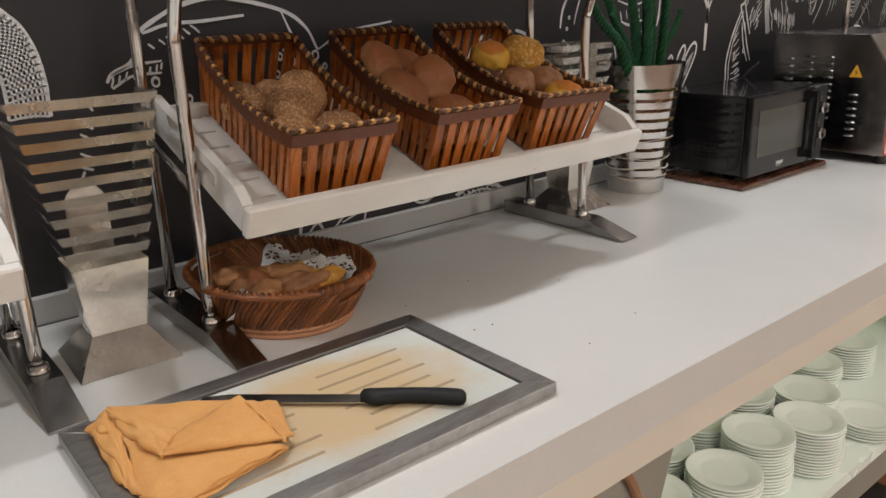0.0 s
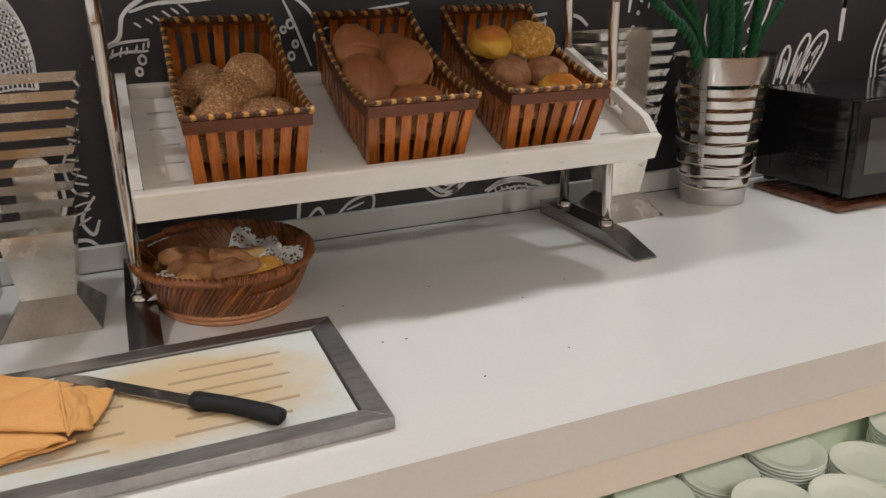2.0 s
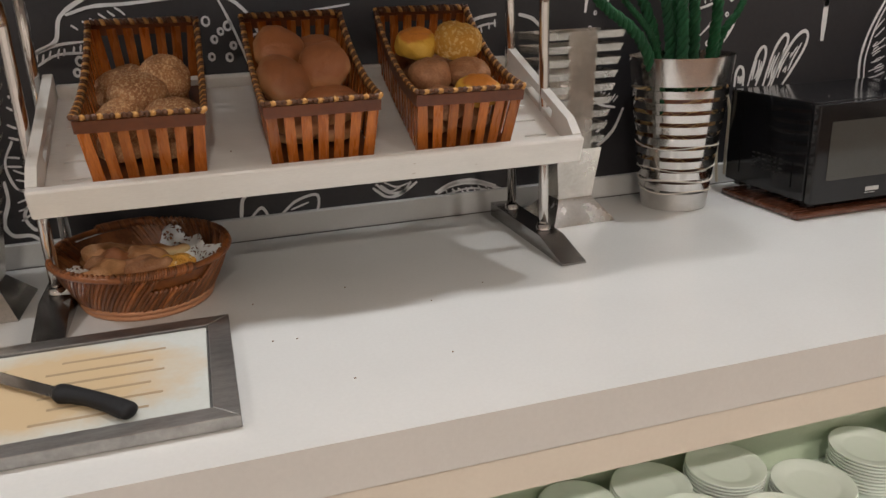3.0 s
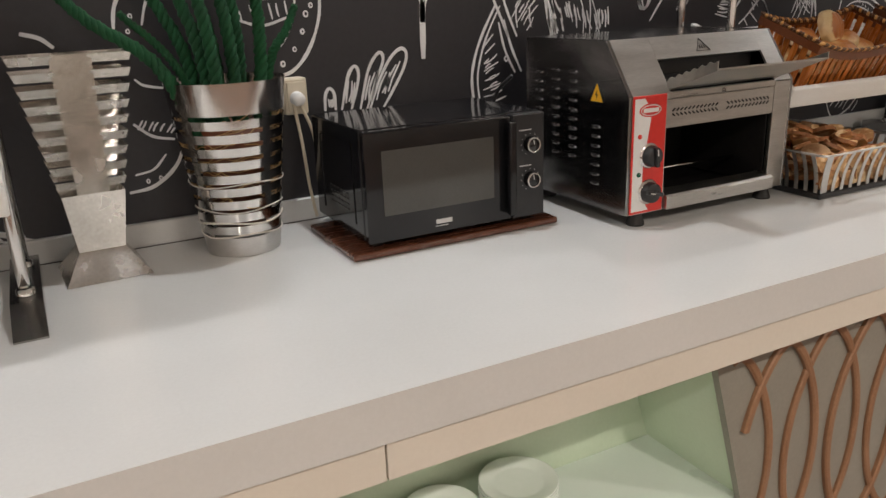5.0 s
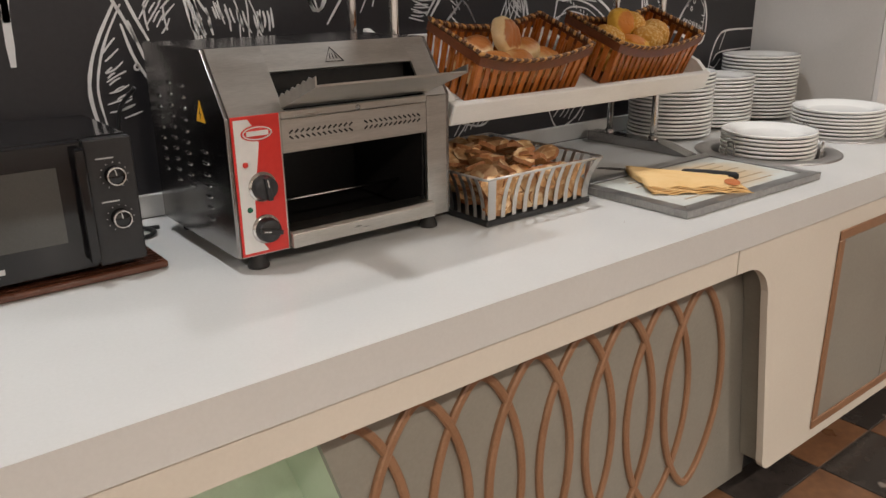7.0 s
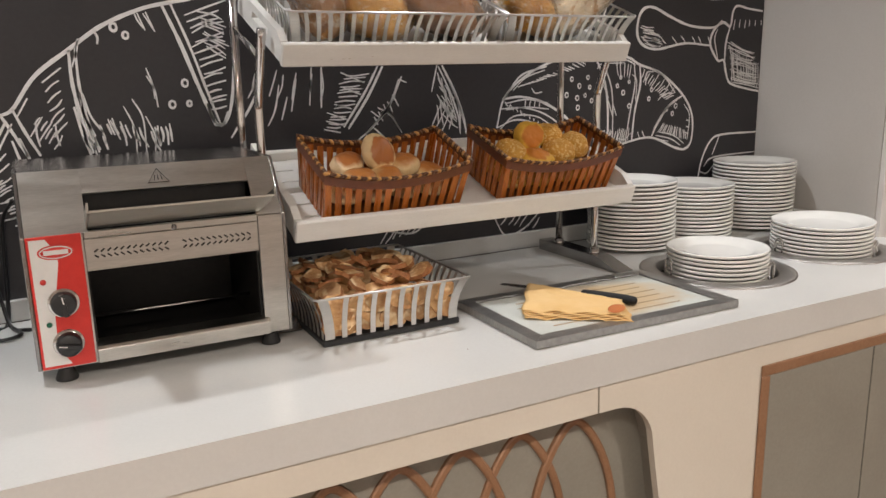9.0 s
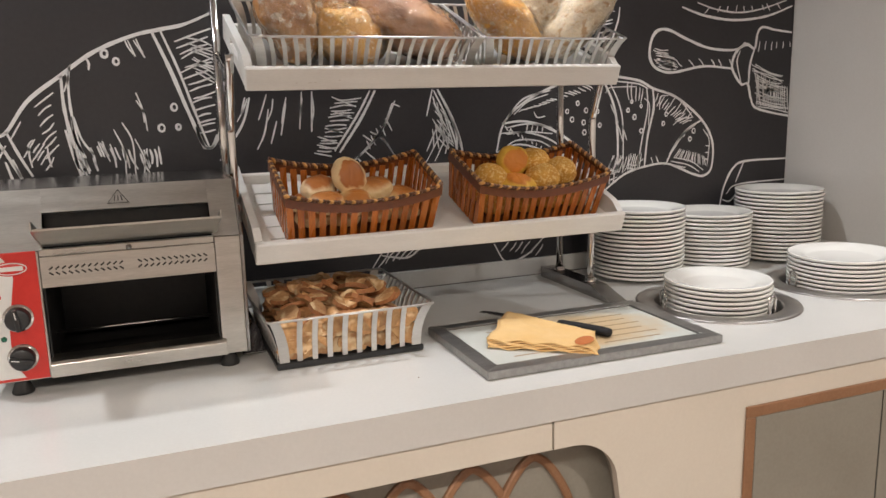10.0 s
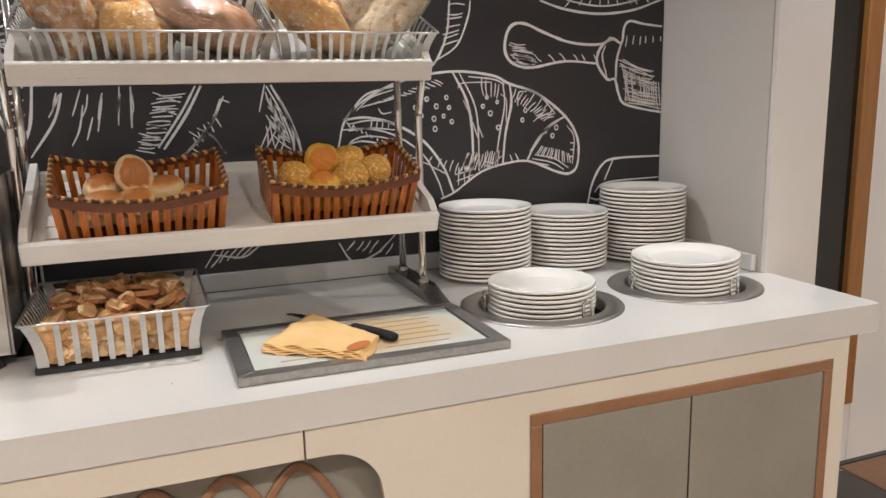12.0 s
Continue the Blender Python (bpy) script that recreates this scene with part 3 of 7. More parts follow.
    for i, (cx, cy, r) in enumerate(hops):
        h = thing("plate_well", "round steel plate dispenser well let into the worktop", "plate dispenser", T(cx, cy, TOP), "plate dispensers")
        part("ring", lathe([(0.225, 0.0005), (0.224, 0.004), (0.218, 0.006), (0.178, 0.006), (0.174, 0.002), (0.174, -0.03)], 56), RING_STEEL, h, "satin steel ring")
        part("tube", lathe([(0.1835, -0.001), (0.1835, -0.085), (0.0, -0.085)], 48), BLACK_SATIN, h, "dark inner tube")
        for k, a in enumerate((-72, 168, 48)):
            ca, sa = math.cos(radians(a)), math.sin(radians(a))
            loop = [(-0.016, 0, -0.03), (-0.016, 0, 0.03), (-0.012, 0, 0.042), (0, 0, 0.047), (0.012, 0, 0.042), (0.016, 0, 0.03), (0.016, 0, -0.03)]
            part("guide_wire", moved(tube(curve_points(loop, 4), 0.0035, 8), T(0.1635 * ca, 0.1635 * sa, 0) @ R(a + 90, "Z")), CHROME, h, "chrome wire guide")
    return hops


HOPS = counter()

# ---- plates ----
PLATE = {}


def plate_mesh(small):
    r = 0.1475
    prof = [(0.0, 0.004), (0.085, 0.004), (0.098, 0.0065), (0.108, 0.0125), (0.142, 0.0195), (0.1465, 0.0205), (r, 0.0187), (0.1473, 0.0135), (0.144, 0.0118), (0.108, 0.0078), (0.095, 0.001), (0.09, 0.0), (0.084, 0.0018), (0.0, 0.0018)]
    if small:
        prof = [(x * 0.57, z * 0.52) for x, z in prof]
    return mesh_ob("plate", lathe(prof, 48), BOUNCE_TINTED_WARE if small else PORCELAIN)


def stack(x, y, z, count, pitch, where, size=1.0, lean=0.0, small=False):
    rnd = random.Random(int(x * 1000) + int(y * 100))
    dx = dy = 0.0
    for i in range(count):
        if small not in PLATE:
            ob = PLATE[small] = plate_mesh(small)
        else:
            ob = new("plate", PLATE[small].data)
        dx, dy = dx * 0.6 + rnd.uniform(-0.0016, 0.0016), dy * 0.6 + rnd.uniform(-0.0016, 0.0016)
        ob.matrix_basis = T(x + dx, y + dy, z + i * pitch) @ R(rnd.uniform(-0.25, 0.25) + lean, "Y") @ R(rnd.uniform(0, 360), "Z") @ Matrix.Diagonal((size, size, 1, 1))
        tagged(ob, ("small white plate with painted mint bounce stacked " if small else "white porcelain plate stacked ") + where, "plate", "plates " + where)


def plates():
    stack(4.53, 1.015, TOP - 0.084, 12, 0.0125, "in the first dispenser well")
    stack(5.02, 1.03, TOP - 0.084, 14, 0.0125, "in the second dispenser well", 1.06, -1.0)
    stack(4.535, 1.405, TOP + 0.001, 17, 0.0132, "on the counter by the wall")
    stack(4.838, 1.43, TOP + 0.001, 14, 0.0132, "on the counter by the wall", 0.97)
    stack(5.15, 1.43, TOP + 0.001, 18, 0.0135, "on the counter by the wall", 1.0)
    low = "on the niche shelf"
    for x, y, n, s in ((1.425, 0.79, 14, 1.0), (1.605, 0.81, 16, 1.0), (1.765, 0.765, 15, 1.0), (1.915, 0.85, 14, 1.0), (2.03, 0.735, 5, 1.0), (2.165, 0.950, 10, 1.0), (2.343, 0.935, 12, 1.03),
                       (1.775, 0.955, 15, 1.0), (1.60, 0.965, 13, 1.0), (1.26, 0.86, 12, 1.0), (1.43, 0.965, 12, 1.0)):
        stack(x, y, 0.333, n, 0.0082, low, s, 0.0, True)


plates()

# ---- racks and trays ----


def tray_parts(tr, length, depth):
    part("front_lip", box(0, length, 0, 0.018, -0.007, 0.047, 0.003), WHITE_WOOD, tr)
    part("back_lip", box(0.019, length - 0.019, depth - 0.016, depth, 0, 0.04, 0.003), WHITE_WOOD, tr)
    slots = [(0.045, 0.092), (length - 0.092, length - 0.045)]
    floor = []
    y, step = 0.019, (depth - 0.036) / 6
    for k in range(6):
        a, b = y + k * step, y + (k + 1) * step
        floor.append(box(0.019, length - 0.019, a, a + step * 0.89, 0.004, 0.016))
        x = 0.019
        for s, e in slots:
            floor.append(box(x, s, a + step * 0.89, b, 0.004, 0.016))
            x = e
        floor.append(box(x, length - 0.019, a + step * 0.89, b, 0.004, 0.016))
    part("slotted_floor", merge(*floor), WHITE_WOOD, tr, "white slotted floor")
    for x in (0.0, length - 0.018):
        h, s0, s1 = 0.062, 0.12, 0.26
        side = merge(prism([(0.0185, 0), (s0, 0), (s0, h), (0.055, h), (0.0185, 0.047)], "x", x, x + 0.018), prism([(s1, 0), (depth, 0), (depth, h), (s1, h)], "x", x, x + 0.018),
                     box(x, x + 0.018, s0, s1, 0, 0.026), box(x, x + 0.018, s0, s1, 0.044, h))
        part("side_board", side, WHITE_WOOD, tr, "white side board with a hand slot")


def rack(xl, xr, trays, label, tall):
    """A bread rack: two pairs of chrome posts on steel feet, with tilted wooden trays as things of their own."""
    r = thing("bread_rack", label, "rack", group="bread racks")
    for x in (xl, xr):
        foot = prism([(1.535, 0.901), (1.535, 0.935), (1.235, 0.935), (1.1205, 0.9052), (1.1205, 0.901)], "x", x - 0.0275, x + 0.0275, 0.0005)
        part("foot", foot, STEEL_DARK, r, "sloping steel foot")
        part("rear_post", tube([(x, 1.46, 0.93), (x, 1.46, tall)], 0.011, 16), CHROME, r)
        part("front_post", tube(curve_points([(x, 1.275, 0.93), (x, 1.275, 1.2), (x, 1.275, 1.40), (x, 1.268, 1.44), (x, 1.235, 1.52), (x, 1.20, 1.60)], 5), 0.011, 16), CHROME, r)
        part("cross_bar", tube([(x, 1.275, 1.172), (x, 1.46, 1.243)], 0.007, 10), CHROME, r)
        part("cross_bar", tube([(x, 1.23, 1.535), (x, 1.46, 1.62)], 0.007, 10), CHROME, r)
        for y, z in ((1.46, 0.936), (1.275, 0.936)):
            part("collar", moved(lathe([(0.0115, 0.012), (0.016, 0.010), (0.017, 0.0)], 20), T(x, y, z)), CHROME, r)


TRAY_A = T(0.507, 1.119, 1.124) @ R(20.8, "X")
TRAY_B1 = T(3.263, 1.084, 1.126) @ R(21, "X")
TRAY_B2 = T(3.274, 1.136, 1.520) @ R(21, "X")
TRAY_Z = T(-0.806, 1.119, 1.112) @ R(20.8, "X")


def racks():
    rack(0.492, 1.49, 1, "chrome-post bread rack on steel feet", 1.85)
    rack(3.25, 4.275, 2, "tall chrome-post bread rack carrying two trays", 1.85)
    rack(-0.84, 0.205, 1, "chrome-post bread rack at the counter's start", 1.85)
    t = thing("tray", "white painted wooden bread tray, tilted on its rack", "tray", TRAY_A, "bread trays")
    tray_parts(t, 0.992, 0.395)
    # The last copy is an unseen upper tray, added to shade the baskets below.
    for m in (TRAY_B1, TRAY_B2, TRAY_Z, T(0.512, 1.16, 1.520) @ R(21, "X")):
        copy_thing(t, m)


racks()

# ---- slatted wooden baskets ----
BL, BW, RL, RW = 0.180, 0.090, 0.190, 0.101


def rim_h(x):
    return 0.105 + 0.029 * min(1.0, abs(x) / RL) ** 2


def bread_basket():
    b = thing("bread_basket", "brown slatted wooden bread basket with a striped cane rim", "basket", group="slatted bread baskets")
    part("bottom", box(-BL, BL, -BW, BW, 0.002, 0.008, 0.001), BAND, b)

    def slat(p0, p1, w, out):
        p0, p1, w, out = Vector(p0), Vector(p1), Vector(w), Vector(out)
        bm = bmesh.new()
        q = [bm.verts.new(p + w * s + out * t) for p in (p0, p1) for s, t in ((-1, 0), (1, 0), (1, 1), (-1, 1))]
        for f in ((0, 1, 2, 3), (7, 6, 5, 4), (0, 4, 5, 1), (1, 5, 6, 2), (2, 6, 7, 3), (3, 7, 4, 0)):
            bm.faces.new([q[i] for i in f])
        bmesh.ops.recalc_face_normals(bm, faces=bm.faces)
        part("slat", bm, SLAT, b)
    for s in (-1, 1):
        for i in range(15):
            u = (i - 7) / 7.0 * 0.965
            slat((u * BL, s * BW, 0.004), (u * RL, s * (RW - 0.004), rim_h(u * RL) - 0.012), (0.0079, 0, 0), (0, s * 0.003, 0))
        for i in range(7):
            u = (i - 3) / 3.0 * 0.90
            slat((s * BL, u * BW, 0.004), (s * (RL - 0.004), u * RW, 0.122), (0, 0.0090, 0), (s * 0.003, 0, 0))
    loop = []
    n = 20
    for i in range(n):
        loop.append((-RL + 2 * RL * i / n, -RW))
    for i in range(10):
        loop.append((RL, -RW + 2 * RW * i / 10))
    for i in range(n):
        loop.append((RL - 2 * RL * i / n, RW))
    for i in range(10):
        loop.append((-RL, RW - 2 * RW * i / 10))

    def strip(grow, z0, z1, thick):
        bm = bmesh.new()
        rows = []
        for x, y in loop:
            h = rim_h(x)
            rows.append([bm.verts.new((x * g, y * gy, h + z)) for g, gy, z in ((grow, grow, z0), (grow, grow, z1), (grow - thick, grow - 2 * thick, z1), (grow - thick, grow - 2 * thick, z0))])
        for i in range(len(rows)):
            p, q = rows[i], rows[(i + 1) % len(rows)]
            for k in range(4):
                bm.faces.new((p[k], p[(k + 1) % 4], q[(k + 1) % 4], q[k]))
        bmesh.ops.recalc_face_normals(bm, faces=bm.faces)
        return bm
    part("band", strip(1.015, -0.026, -0.004, 0.022), BAND, b, "dark brown band")
    bm = bmesh.new()
    total = 132
    pts = [Vector((x, y, rim_h(x) + 0.001)) for x, y in loop]
    lens = [(pts[(i + 1) % len(pts)] - pts[i]).length for i in range(len(pts))]
    whole, i, acc = sum(lens), 0, 0.0
    for k in range(total):
        d = whole * k / total
        while acc + lens[i] < d:
            acc += lens[i]
            i += 1
        t = (pts[(i + 1) % len(pts)] - pts[i]).normalized()
        p = pts[i] + t * (d - acc)
        side = t.cross(Vector((0, 0, 1))).normalized()
        up = side.cross(t)
        ax = (t * 0.62 + up * 0.5 + side * 0.6).normalized()
        rot = ax.to_track_quat("Z", "Y").to_matrix().to_4x4()
        geo = bmesh.ops.create_icosphere(bm, subdivisions=1, radius=1.0, matrix=Matrix.Translation(p) @ rot @ Matrix.Diagonal((0.0052, 0.0058, 0.0098, 1)))
        for f in {f for v in geo["verts"] for f in v.link_faces}:
            f.material_index = 1 if k % 3 == 0 else 0
            f.smooth = True
    part("rim", bm, [ROPE_DARK, ROPE_PALE], b, "rim wrapped in dark and pale cane")
    return b


def tray_spot(tray, x, v, w=0.0165):
    return tray @ T(x, v, w)


BASKETS = []


def baskets():
    b = bread_basket()
    spots = [tray_spot(TRAY_A, 0.195, 0.229) @ R(88.8, "Z"), tray_spot(TRAY_A, 0.490, 0.229) @ R(90, "Z"), tray_spot(TRAY_A, 0.766, 0.227) @ R(88.3, "Z"),
             tray_spot(TRAY_B1, 0.262, 0.134) @ R(1, "Z"), tray_spot(TRAY_B1, 0.746, 0.140) @ R(2, "Z")]
    b.matrix_basis = spots[0]
    BASKETS.append(spots[0])
    for m in spots[1:]:
        copy_thing(b, m)
        BASKETS.append(m)


baskets()
BUNS = {}


def bun(kind, mat, label, m, r, flat, n_var=2):
    """A bread roll on one of a few shared shapes."""
    i = random.randrange(n_var)
    if (kind, i) not in BUNS:
        crumbs = 0.0016 if mat in (BUN_SEED, BUN_YELLOW) else 0.0004
        bm = ball(0.045, 1.0, 0.94, flat, 0.0, 30.0, 0, 5)
        low, off = -0.30 * flat * 0.045, Vector((3.1 * i + len(BUNS), 1.7, 0.4))
        ridge = random.uniform(0, math.pi)
        for v in bm.verts:
            n = v.co.normalized()
            v.co *= 1 + 0.13 * noise.noise(v.co * 24 + off) + 0.05 * noise.noise(v.co * 70 + off)
            # A slack, wrinkled skin and a rounded shoulder.
            flatten = max(0.0, n.z) ** 2
            v.co.z *= 1 - 0.16 * flatten * flat
            across = n.x * math.cos(ridge) + n.y * math.sin(ridge)
            v.co -= n * 0.0022 * math.exp(-((across - 0.25 - 0.15 * noise.noise(n * 3 + off)) / 0.06) ** 2) * max(0.0, n.z)
            v.co += n * crumbs * noise.noise(v.co * 420 + off)
            if v.co.z < low:
                v.co.z = low + (v.co.z - low) * 0.25
        BUNS[kind, i] = mesh_ob(kind, bm, mat)
        ob = BUNS[kind, i]
    else:
        ob = new(kind, BUNS[kind, i].data)
    ob.matrix_basis = m @ R(random.uniform(0, 360), "Z") @ Matrix.Scale(r / 0.045, 4)
    return tagged(ob, label, "bread", kind.replace("_", " ") + "s")


def buns():
    random.seed(5)
    def fill(k, rows, kind, mat, label, r, flat, drop=0.006):
        for x, y, z, tx, ty in rows:
            bun(kind, mat, label, BASKETS[k] @ T(x, y, z + (drop if z > 0.05 else 0.0)) @ R(tx, "X") @ R(ty, "Y"), r * random.uniform(1.0, 1.1), flat)
    under = [(-0.11, -0.03, 0.035, 0, 0), (-0.11, 0.04, 0.035, 0, 0), (-0.03, -0.035, 0.035, 0, 0), (-0.03, 0.035, 0.035, 0, 0), (0.05, -0.03, 0.035, 0, 0), (0.05, 0.035, 0.035, 0, 0), (0.125, -0.03, 0.036, 0, 0), (0.125, 0.035, 0.036, 0, 0)]
    seed_l, tan_l, brown_l = "round seeded brown bread roll in a basket", "smooth round tan bread roll in a basket", "round dark brown roll in a basket"
    fill(0, under, "seeded_roll", BUN_SEED, seed_l, 0.042, 0.8)
    fill(0, [(-0.095, 0.04, 0.086, 0, 0), (-0.095, -0.045, 0.084, 0, 0), (-0.035, 0.012, 0.104, 10, 0), (0.020, -0.035, 0.106, 0, -25), (0.065, 0.050, 0.062, 0, 0)], "seeded_roll", BUN_SEED, seed_l, 0.046, 0.80, -0.014)
    fill(1, under, "tan_roll", BUN_TAN, tan_l, 0.042, 0.60)
    fill(1, [(-0.12, 0.03, 0.070, 0, 0), (-0.085, -0.035, 0.076, 0, 0), (-0.015, 0.045, 0.096, 20, -20), (0.010, -0.035, 0.110, -18, -28), (0.080, 0.040, 0.116, 22, -32), (0.105, -0.035, 0.090, 0, -20)], "tan_roll", BUN_TAN, tan_l, 0.053, 0.56, -0.010)
    fill(2, under, "brown_roll", BUN_BROWN, brown_l, 0.040, 0.85)
    fill(2, [(-0.05, 0.04, 0.095, 0, 0), (-0.055, -0.04, 0.094, 0, 0), (-0.13, 0.035, 0.075, 0, 0)], "brown_roll", BUN_BROWN, brown_l, 0.042, 0.85, 0.0)
    fill(2, [(-0.125, -0.035, 0.088, 0, 0), (0.05, 0.045, 0.108, 0, 0)], "lemon_roll", BUN_LEMON, "bright yellow corn roll in a basket", 0.042, 0.85)
    fill(2, [(0.03, -0.035, 0.118, 0, 0)], "corn_roll", BUN_YELLOW, "large crumb-coated yellow roll in a basket", 0.052, 0.88)
    fill(3, under, "milk_roll", BUN_GOLD, "glossy golden milk roll in a basket", 0.040, 0.62)
    fill(3, [(-0.08, -0.045, 0.085, 0, 0), (-0.01, -0.05, 0.085, 10, 0), (0.055, 0.0, 0.092, 0, 0), (0.125, -0.01, 0.068, 0, 0)], "milk_roll", BUN_GOLD, "glossy golden milk roll in a basket", 0.044, 0.62, -0.006)
    fill(3, [(-0.085, 0.025, 0.090, 0, 0)], "pale_roll", BUN_PALE, "pale golden round roll in a basket", 0.044, 0.70, -0.006)
    fill(3, [(-0.012, 0.012, 0.122, 52, 12)], "turned_roll", BUN_TOP, "golden roll turned on its side in a basket", 0.045, 0.74, -0.006)
    fill(4, under, "corn_roll", BUN_YELLOW, "crumb-coated yellow roll in a basket", 0.040, 0.8)
    fill(4, [(-0.11, 0.0, 0.088, 0, 0), (0.03, -0.03, 0.092, 0, 0), (0.10, 0.0, 0.092, 0, 0), (0.045, 0.05, 0.102, 0, 0)], "corn_roll", BUN_YELLOW, "crumb-coated yellow roll in a basket", 0.045, 0.8)
    fill(4, [(-0.05, -0.045, 0.080, 0, 0), (-0.035, 0.03, 0.116, 55, 0)], "lemon_roll", BUN_LEMON, "bright yellow corn roll in a basket", 0.044, 0.7)


buns()

# ---- toaster ----


def toaster():
    t = thing("conveyor_toaster", "brushed steel countertop toaster with a red control panel", "toaster")
    x0, x1, fy, by, z0, zt = 2.715, 3.235, 1.052, 1.455, 0.932, 1.320
    prof = [(fy, z0), (fy, 1.202), (1.137, zt), (by, zt), (by, z0)]
    left = part("side_panel", prism(prof, "x", x0, x0 + 0.008, 0.0015), STEEL_DARK, t, "dark mirror-like steel side with louvres")
    part("side_panel", prism(prof, "x", x1 - 0.008, x1, 0.0015), STEEL_DARK, t, "dark mirror-like steel side")
    # Louvres: rows of small pressed hoods on the side.
    hood = None
    for c, (y, n, top) in enumerate(((1.395, 9, 1.235), (1.325, 10, 1.245), (1.255, 10, 1.245), (1.165, 7, 1.125))):
        for i in range(n):
            m = T(x0, y, top - i * 0.0225)
            if hood is None:
                bm = bmesh.new()
                bmesh.ops.create_uvsphere(bm, u_segments=10, v_segments=6, radius=1.0)
                bmesh.ops.transform(bm, matrix=Matrix.Diagonal((0.004, 0.018, 0.0045, 1)), verts=bm.verts)
                hood = part("louvre", smooth(bm), STEEL_DARK, left)
                hood.matrix_basis = m
            else:
                again(hood, m, left)
    part("top_plate", box(x0 + 0.0085, x1 - 0.0085, 1.139, by - 0.001, zt - 0.008, zt - 0.001), STEEL_DARK, t)
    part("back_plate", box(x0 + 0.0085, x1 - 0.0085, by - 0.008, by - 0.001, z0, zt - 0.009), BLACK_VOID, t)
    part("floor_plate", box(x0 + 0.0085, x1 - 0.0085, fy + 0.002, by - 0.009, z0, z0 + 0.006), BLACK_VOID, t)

    # The sloping face: two steel wings, a header strip, and a dark slot between.
    def slope(xa, xb, s0, s1, th=0.005, off=0.0):
        a = Vector((fy, 1.202)) + (Vector((1.137, zt)) - Vector((fy, 1.202))) * s0
        b = Vector((fy, 1.202)) + (Vector((1.137, zt)) - Vector((fy, 1.202))) * s1
        nrm = Vector((-0.8, 0.6)) * 1.0
        return prism([(a.x + nrm.x * off, a.y + nrm.y * off), (b.x + nrm.x * off, b.y + nrm.y * off), (b.x + nrm.x * (off - th), b.y + nrm.y * (off - th)), (a.x + nrm.x * (off - th), a.y + nrm.y * (off - th))], "x", xa, xb)
    part("hood_wing", slope(x0 + 0.0085, 2.835, 0.0, 1.0), TOASTER_STEEL, t)
    part("hood_wing", slope(3.170, x1 - 0.0085, 0.0, 1.0), TOASTER_STEEL, t)
    head = part("hood_strip", slope(2.8352, 3.1698, 0.60, 1.0), TOASTER_STEEL, t, "steel hood strip with a hot-surface mark")
    tri = [Vector((0, 0.019)), Vector((-0.021, -0.014)), Vector((0.021, -0.014))]
    mid = Vector((2.985, fy + 0.085 * 0.79, 1.202 + 0.116 * 0.79))
    up, nr = Vector((0, 0.59, 0.807)), Vector((0, -0.807, 0.59))
    pts = [mid + nr * 0.0016 + Vector((p.x, 0, 0)) + up * p.y for p in tri]
    part("hot_mark", tube(pts, 0.0014, 6, True), INK, t)
    part("hot_mark", merge(*[tube([mid + nr * 0.0016 + Vector((dx, 0, 0)) - up * 0.008, mid + nr * 0.0016 + Vector((dx * 0.7, 0, 0)) + up * 0.004], 0.001, 5) for dx in (-0.008, 0, 0.008)]), INK, t)
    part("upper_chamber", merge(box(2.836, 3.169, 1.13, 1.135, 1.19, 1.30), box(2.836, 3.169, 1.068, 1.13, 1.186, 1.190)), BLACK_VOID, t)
    part("roller", moved(tube([(0, 0, 0), (0.332, 0, 0)], 0.014, 16), T(2.836, 1.112, 1.222)), BLACK_SATIN, t)

    # The front: red panel, vent strip, black mouth, lower rail, right post.
    part("front_post", box(3.173, x1 - 0.0085, fy, fy + 0.012, z0, 1.2, 0.001), TOASTER_STEEL, t)
    part("panel_back", box(x0 + 0.0085, 2.825, fy, fy + 0.012, z0, 1.2), TOASTER_STEEL, t)
    pan = part("control_panel", box(2.7235, 2.8215, fy - 0.0025, fy - 0.0003, 0.934, 1.203, 0.001), RED, t, "red and white control panel")
    white = [(2.7285, 0.940), (2.778, 0.940), (2.762, 0.965), (2.757, 1.0), (2.758, 1.04), (2.764, 1.08), (2.771, 1.12), (2.776, 1.15), (2.772, 1.175), (2.757, 1.197), (2.7285, 1.197)]
    part("white_field", prism(white, "y", fy - 0.0032, fy - 0.0026), PANEL_WHITE, pan)
    oval = lathe([(0.0, 0.0008), (0.032, 0.0008), (0.033, 0.0)], 28, 1.0, 0.46)
    part("maker_mark", moved(oval, T(2.774, fy - 0.0033, 1.170) @ R(90, "X")), RED, pan, "plain red oval mark")
    ring = [(2.774 + 0.0285 * math.cos(a), fy - 0.0045, 1.170 + 0.0115 * math.sin(a)) for a in [2 * math.pi * i / 28 for i in range(28)]]
    part("maker_mark", tube(ring, 0.0012, 5, True), PANEL_WHITE, pan)
    part("maker_mark", box(2.752, 2.796, fy - 0.0052, fy - 0.0042, 1.1655, 1.1745), PANEL_WHITE, pan)
    for z, ang in ((1.067, 8), (0.983, 78)):
        k = part("knob", moved(lathe([(0.0, 0.003), (0.0280, 0.003), (0.0295, 0.0)], 32), T(2.776, fy - 0.003, z) @ R(90, "X")), CHROME, pan, "black rotary knob on a steel dial")
        part("grip", moved(merge(lathe([(0.0, 0.020), (0.020, 0.020), (0.0225, 0.018), (0.0245, 0.002)], 28), box(-0.0045, 0.0045, -0.0225, 0.0225, 0.016, 0.028, 0.001)), T(2.776, fy - 0.005, z) @ R(90, "X") @ R(ang, "Z")), BLACK_SATIN, k)
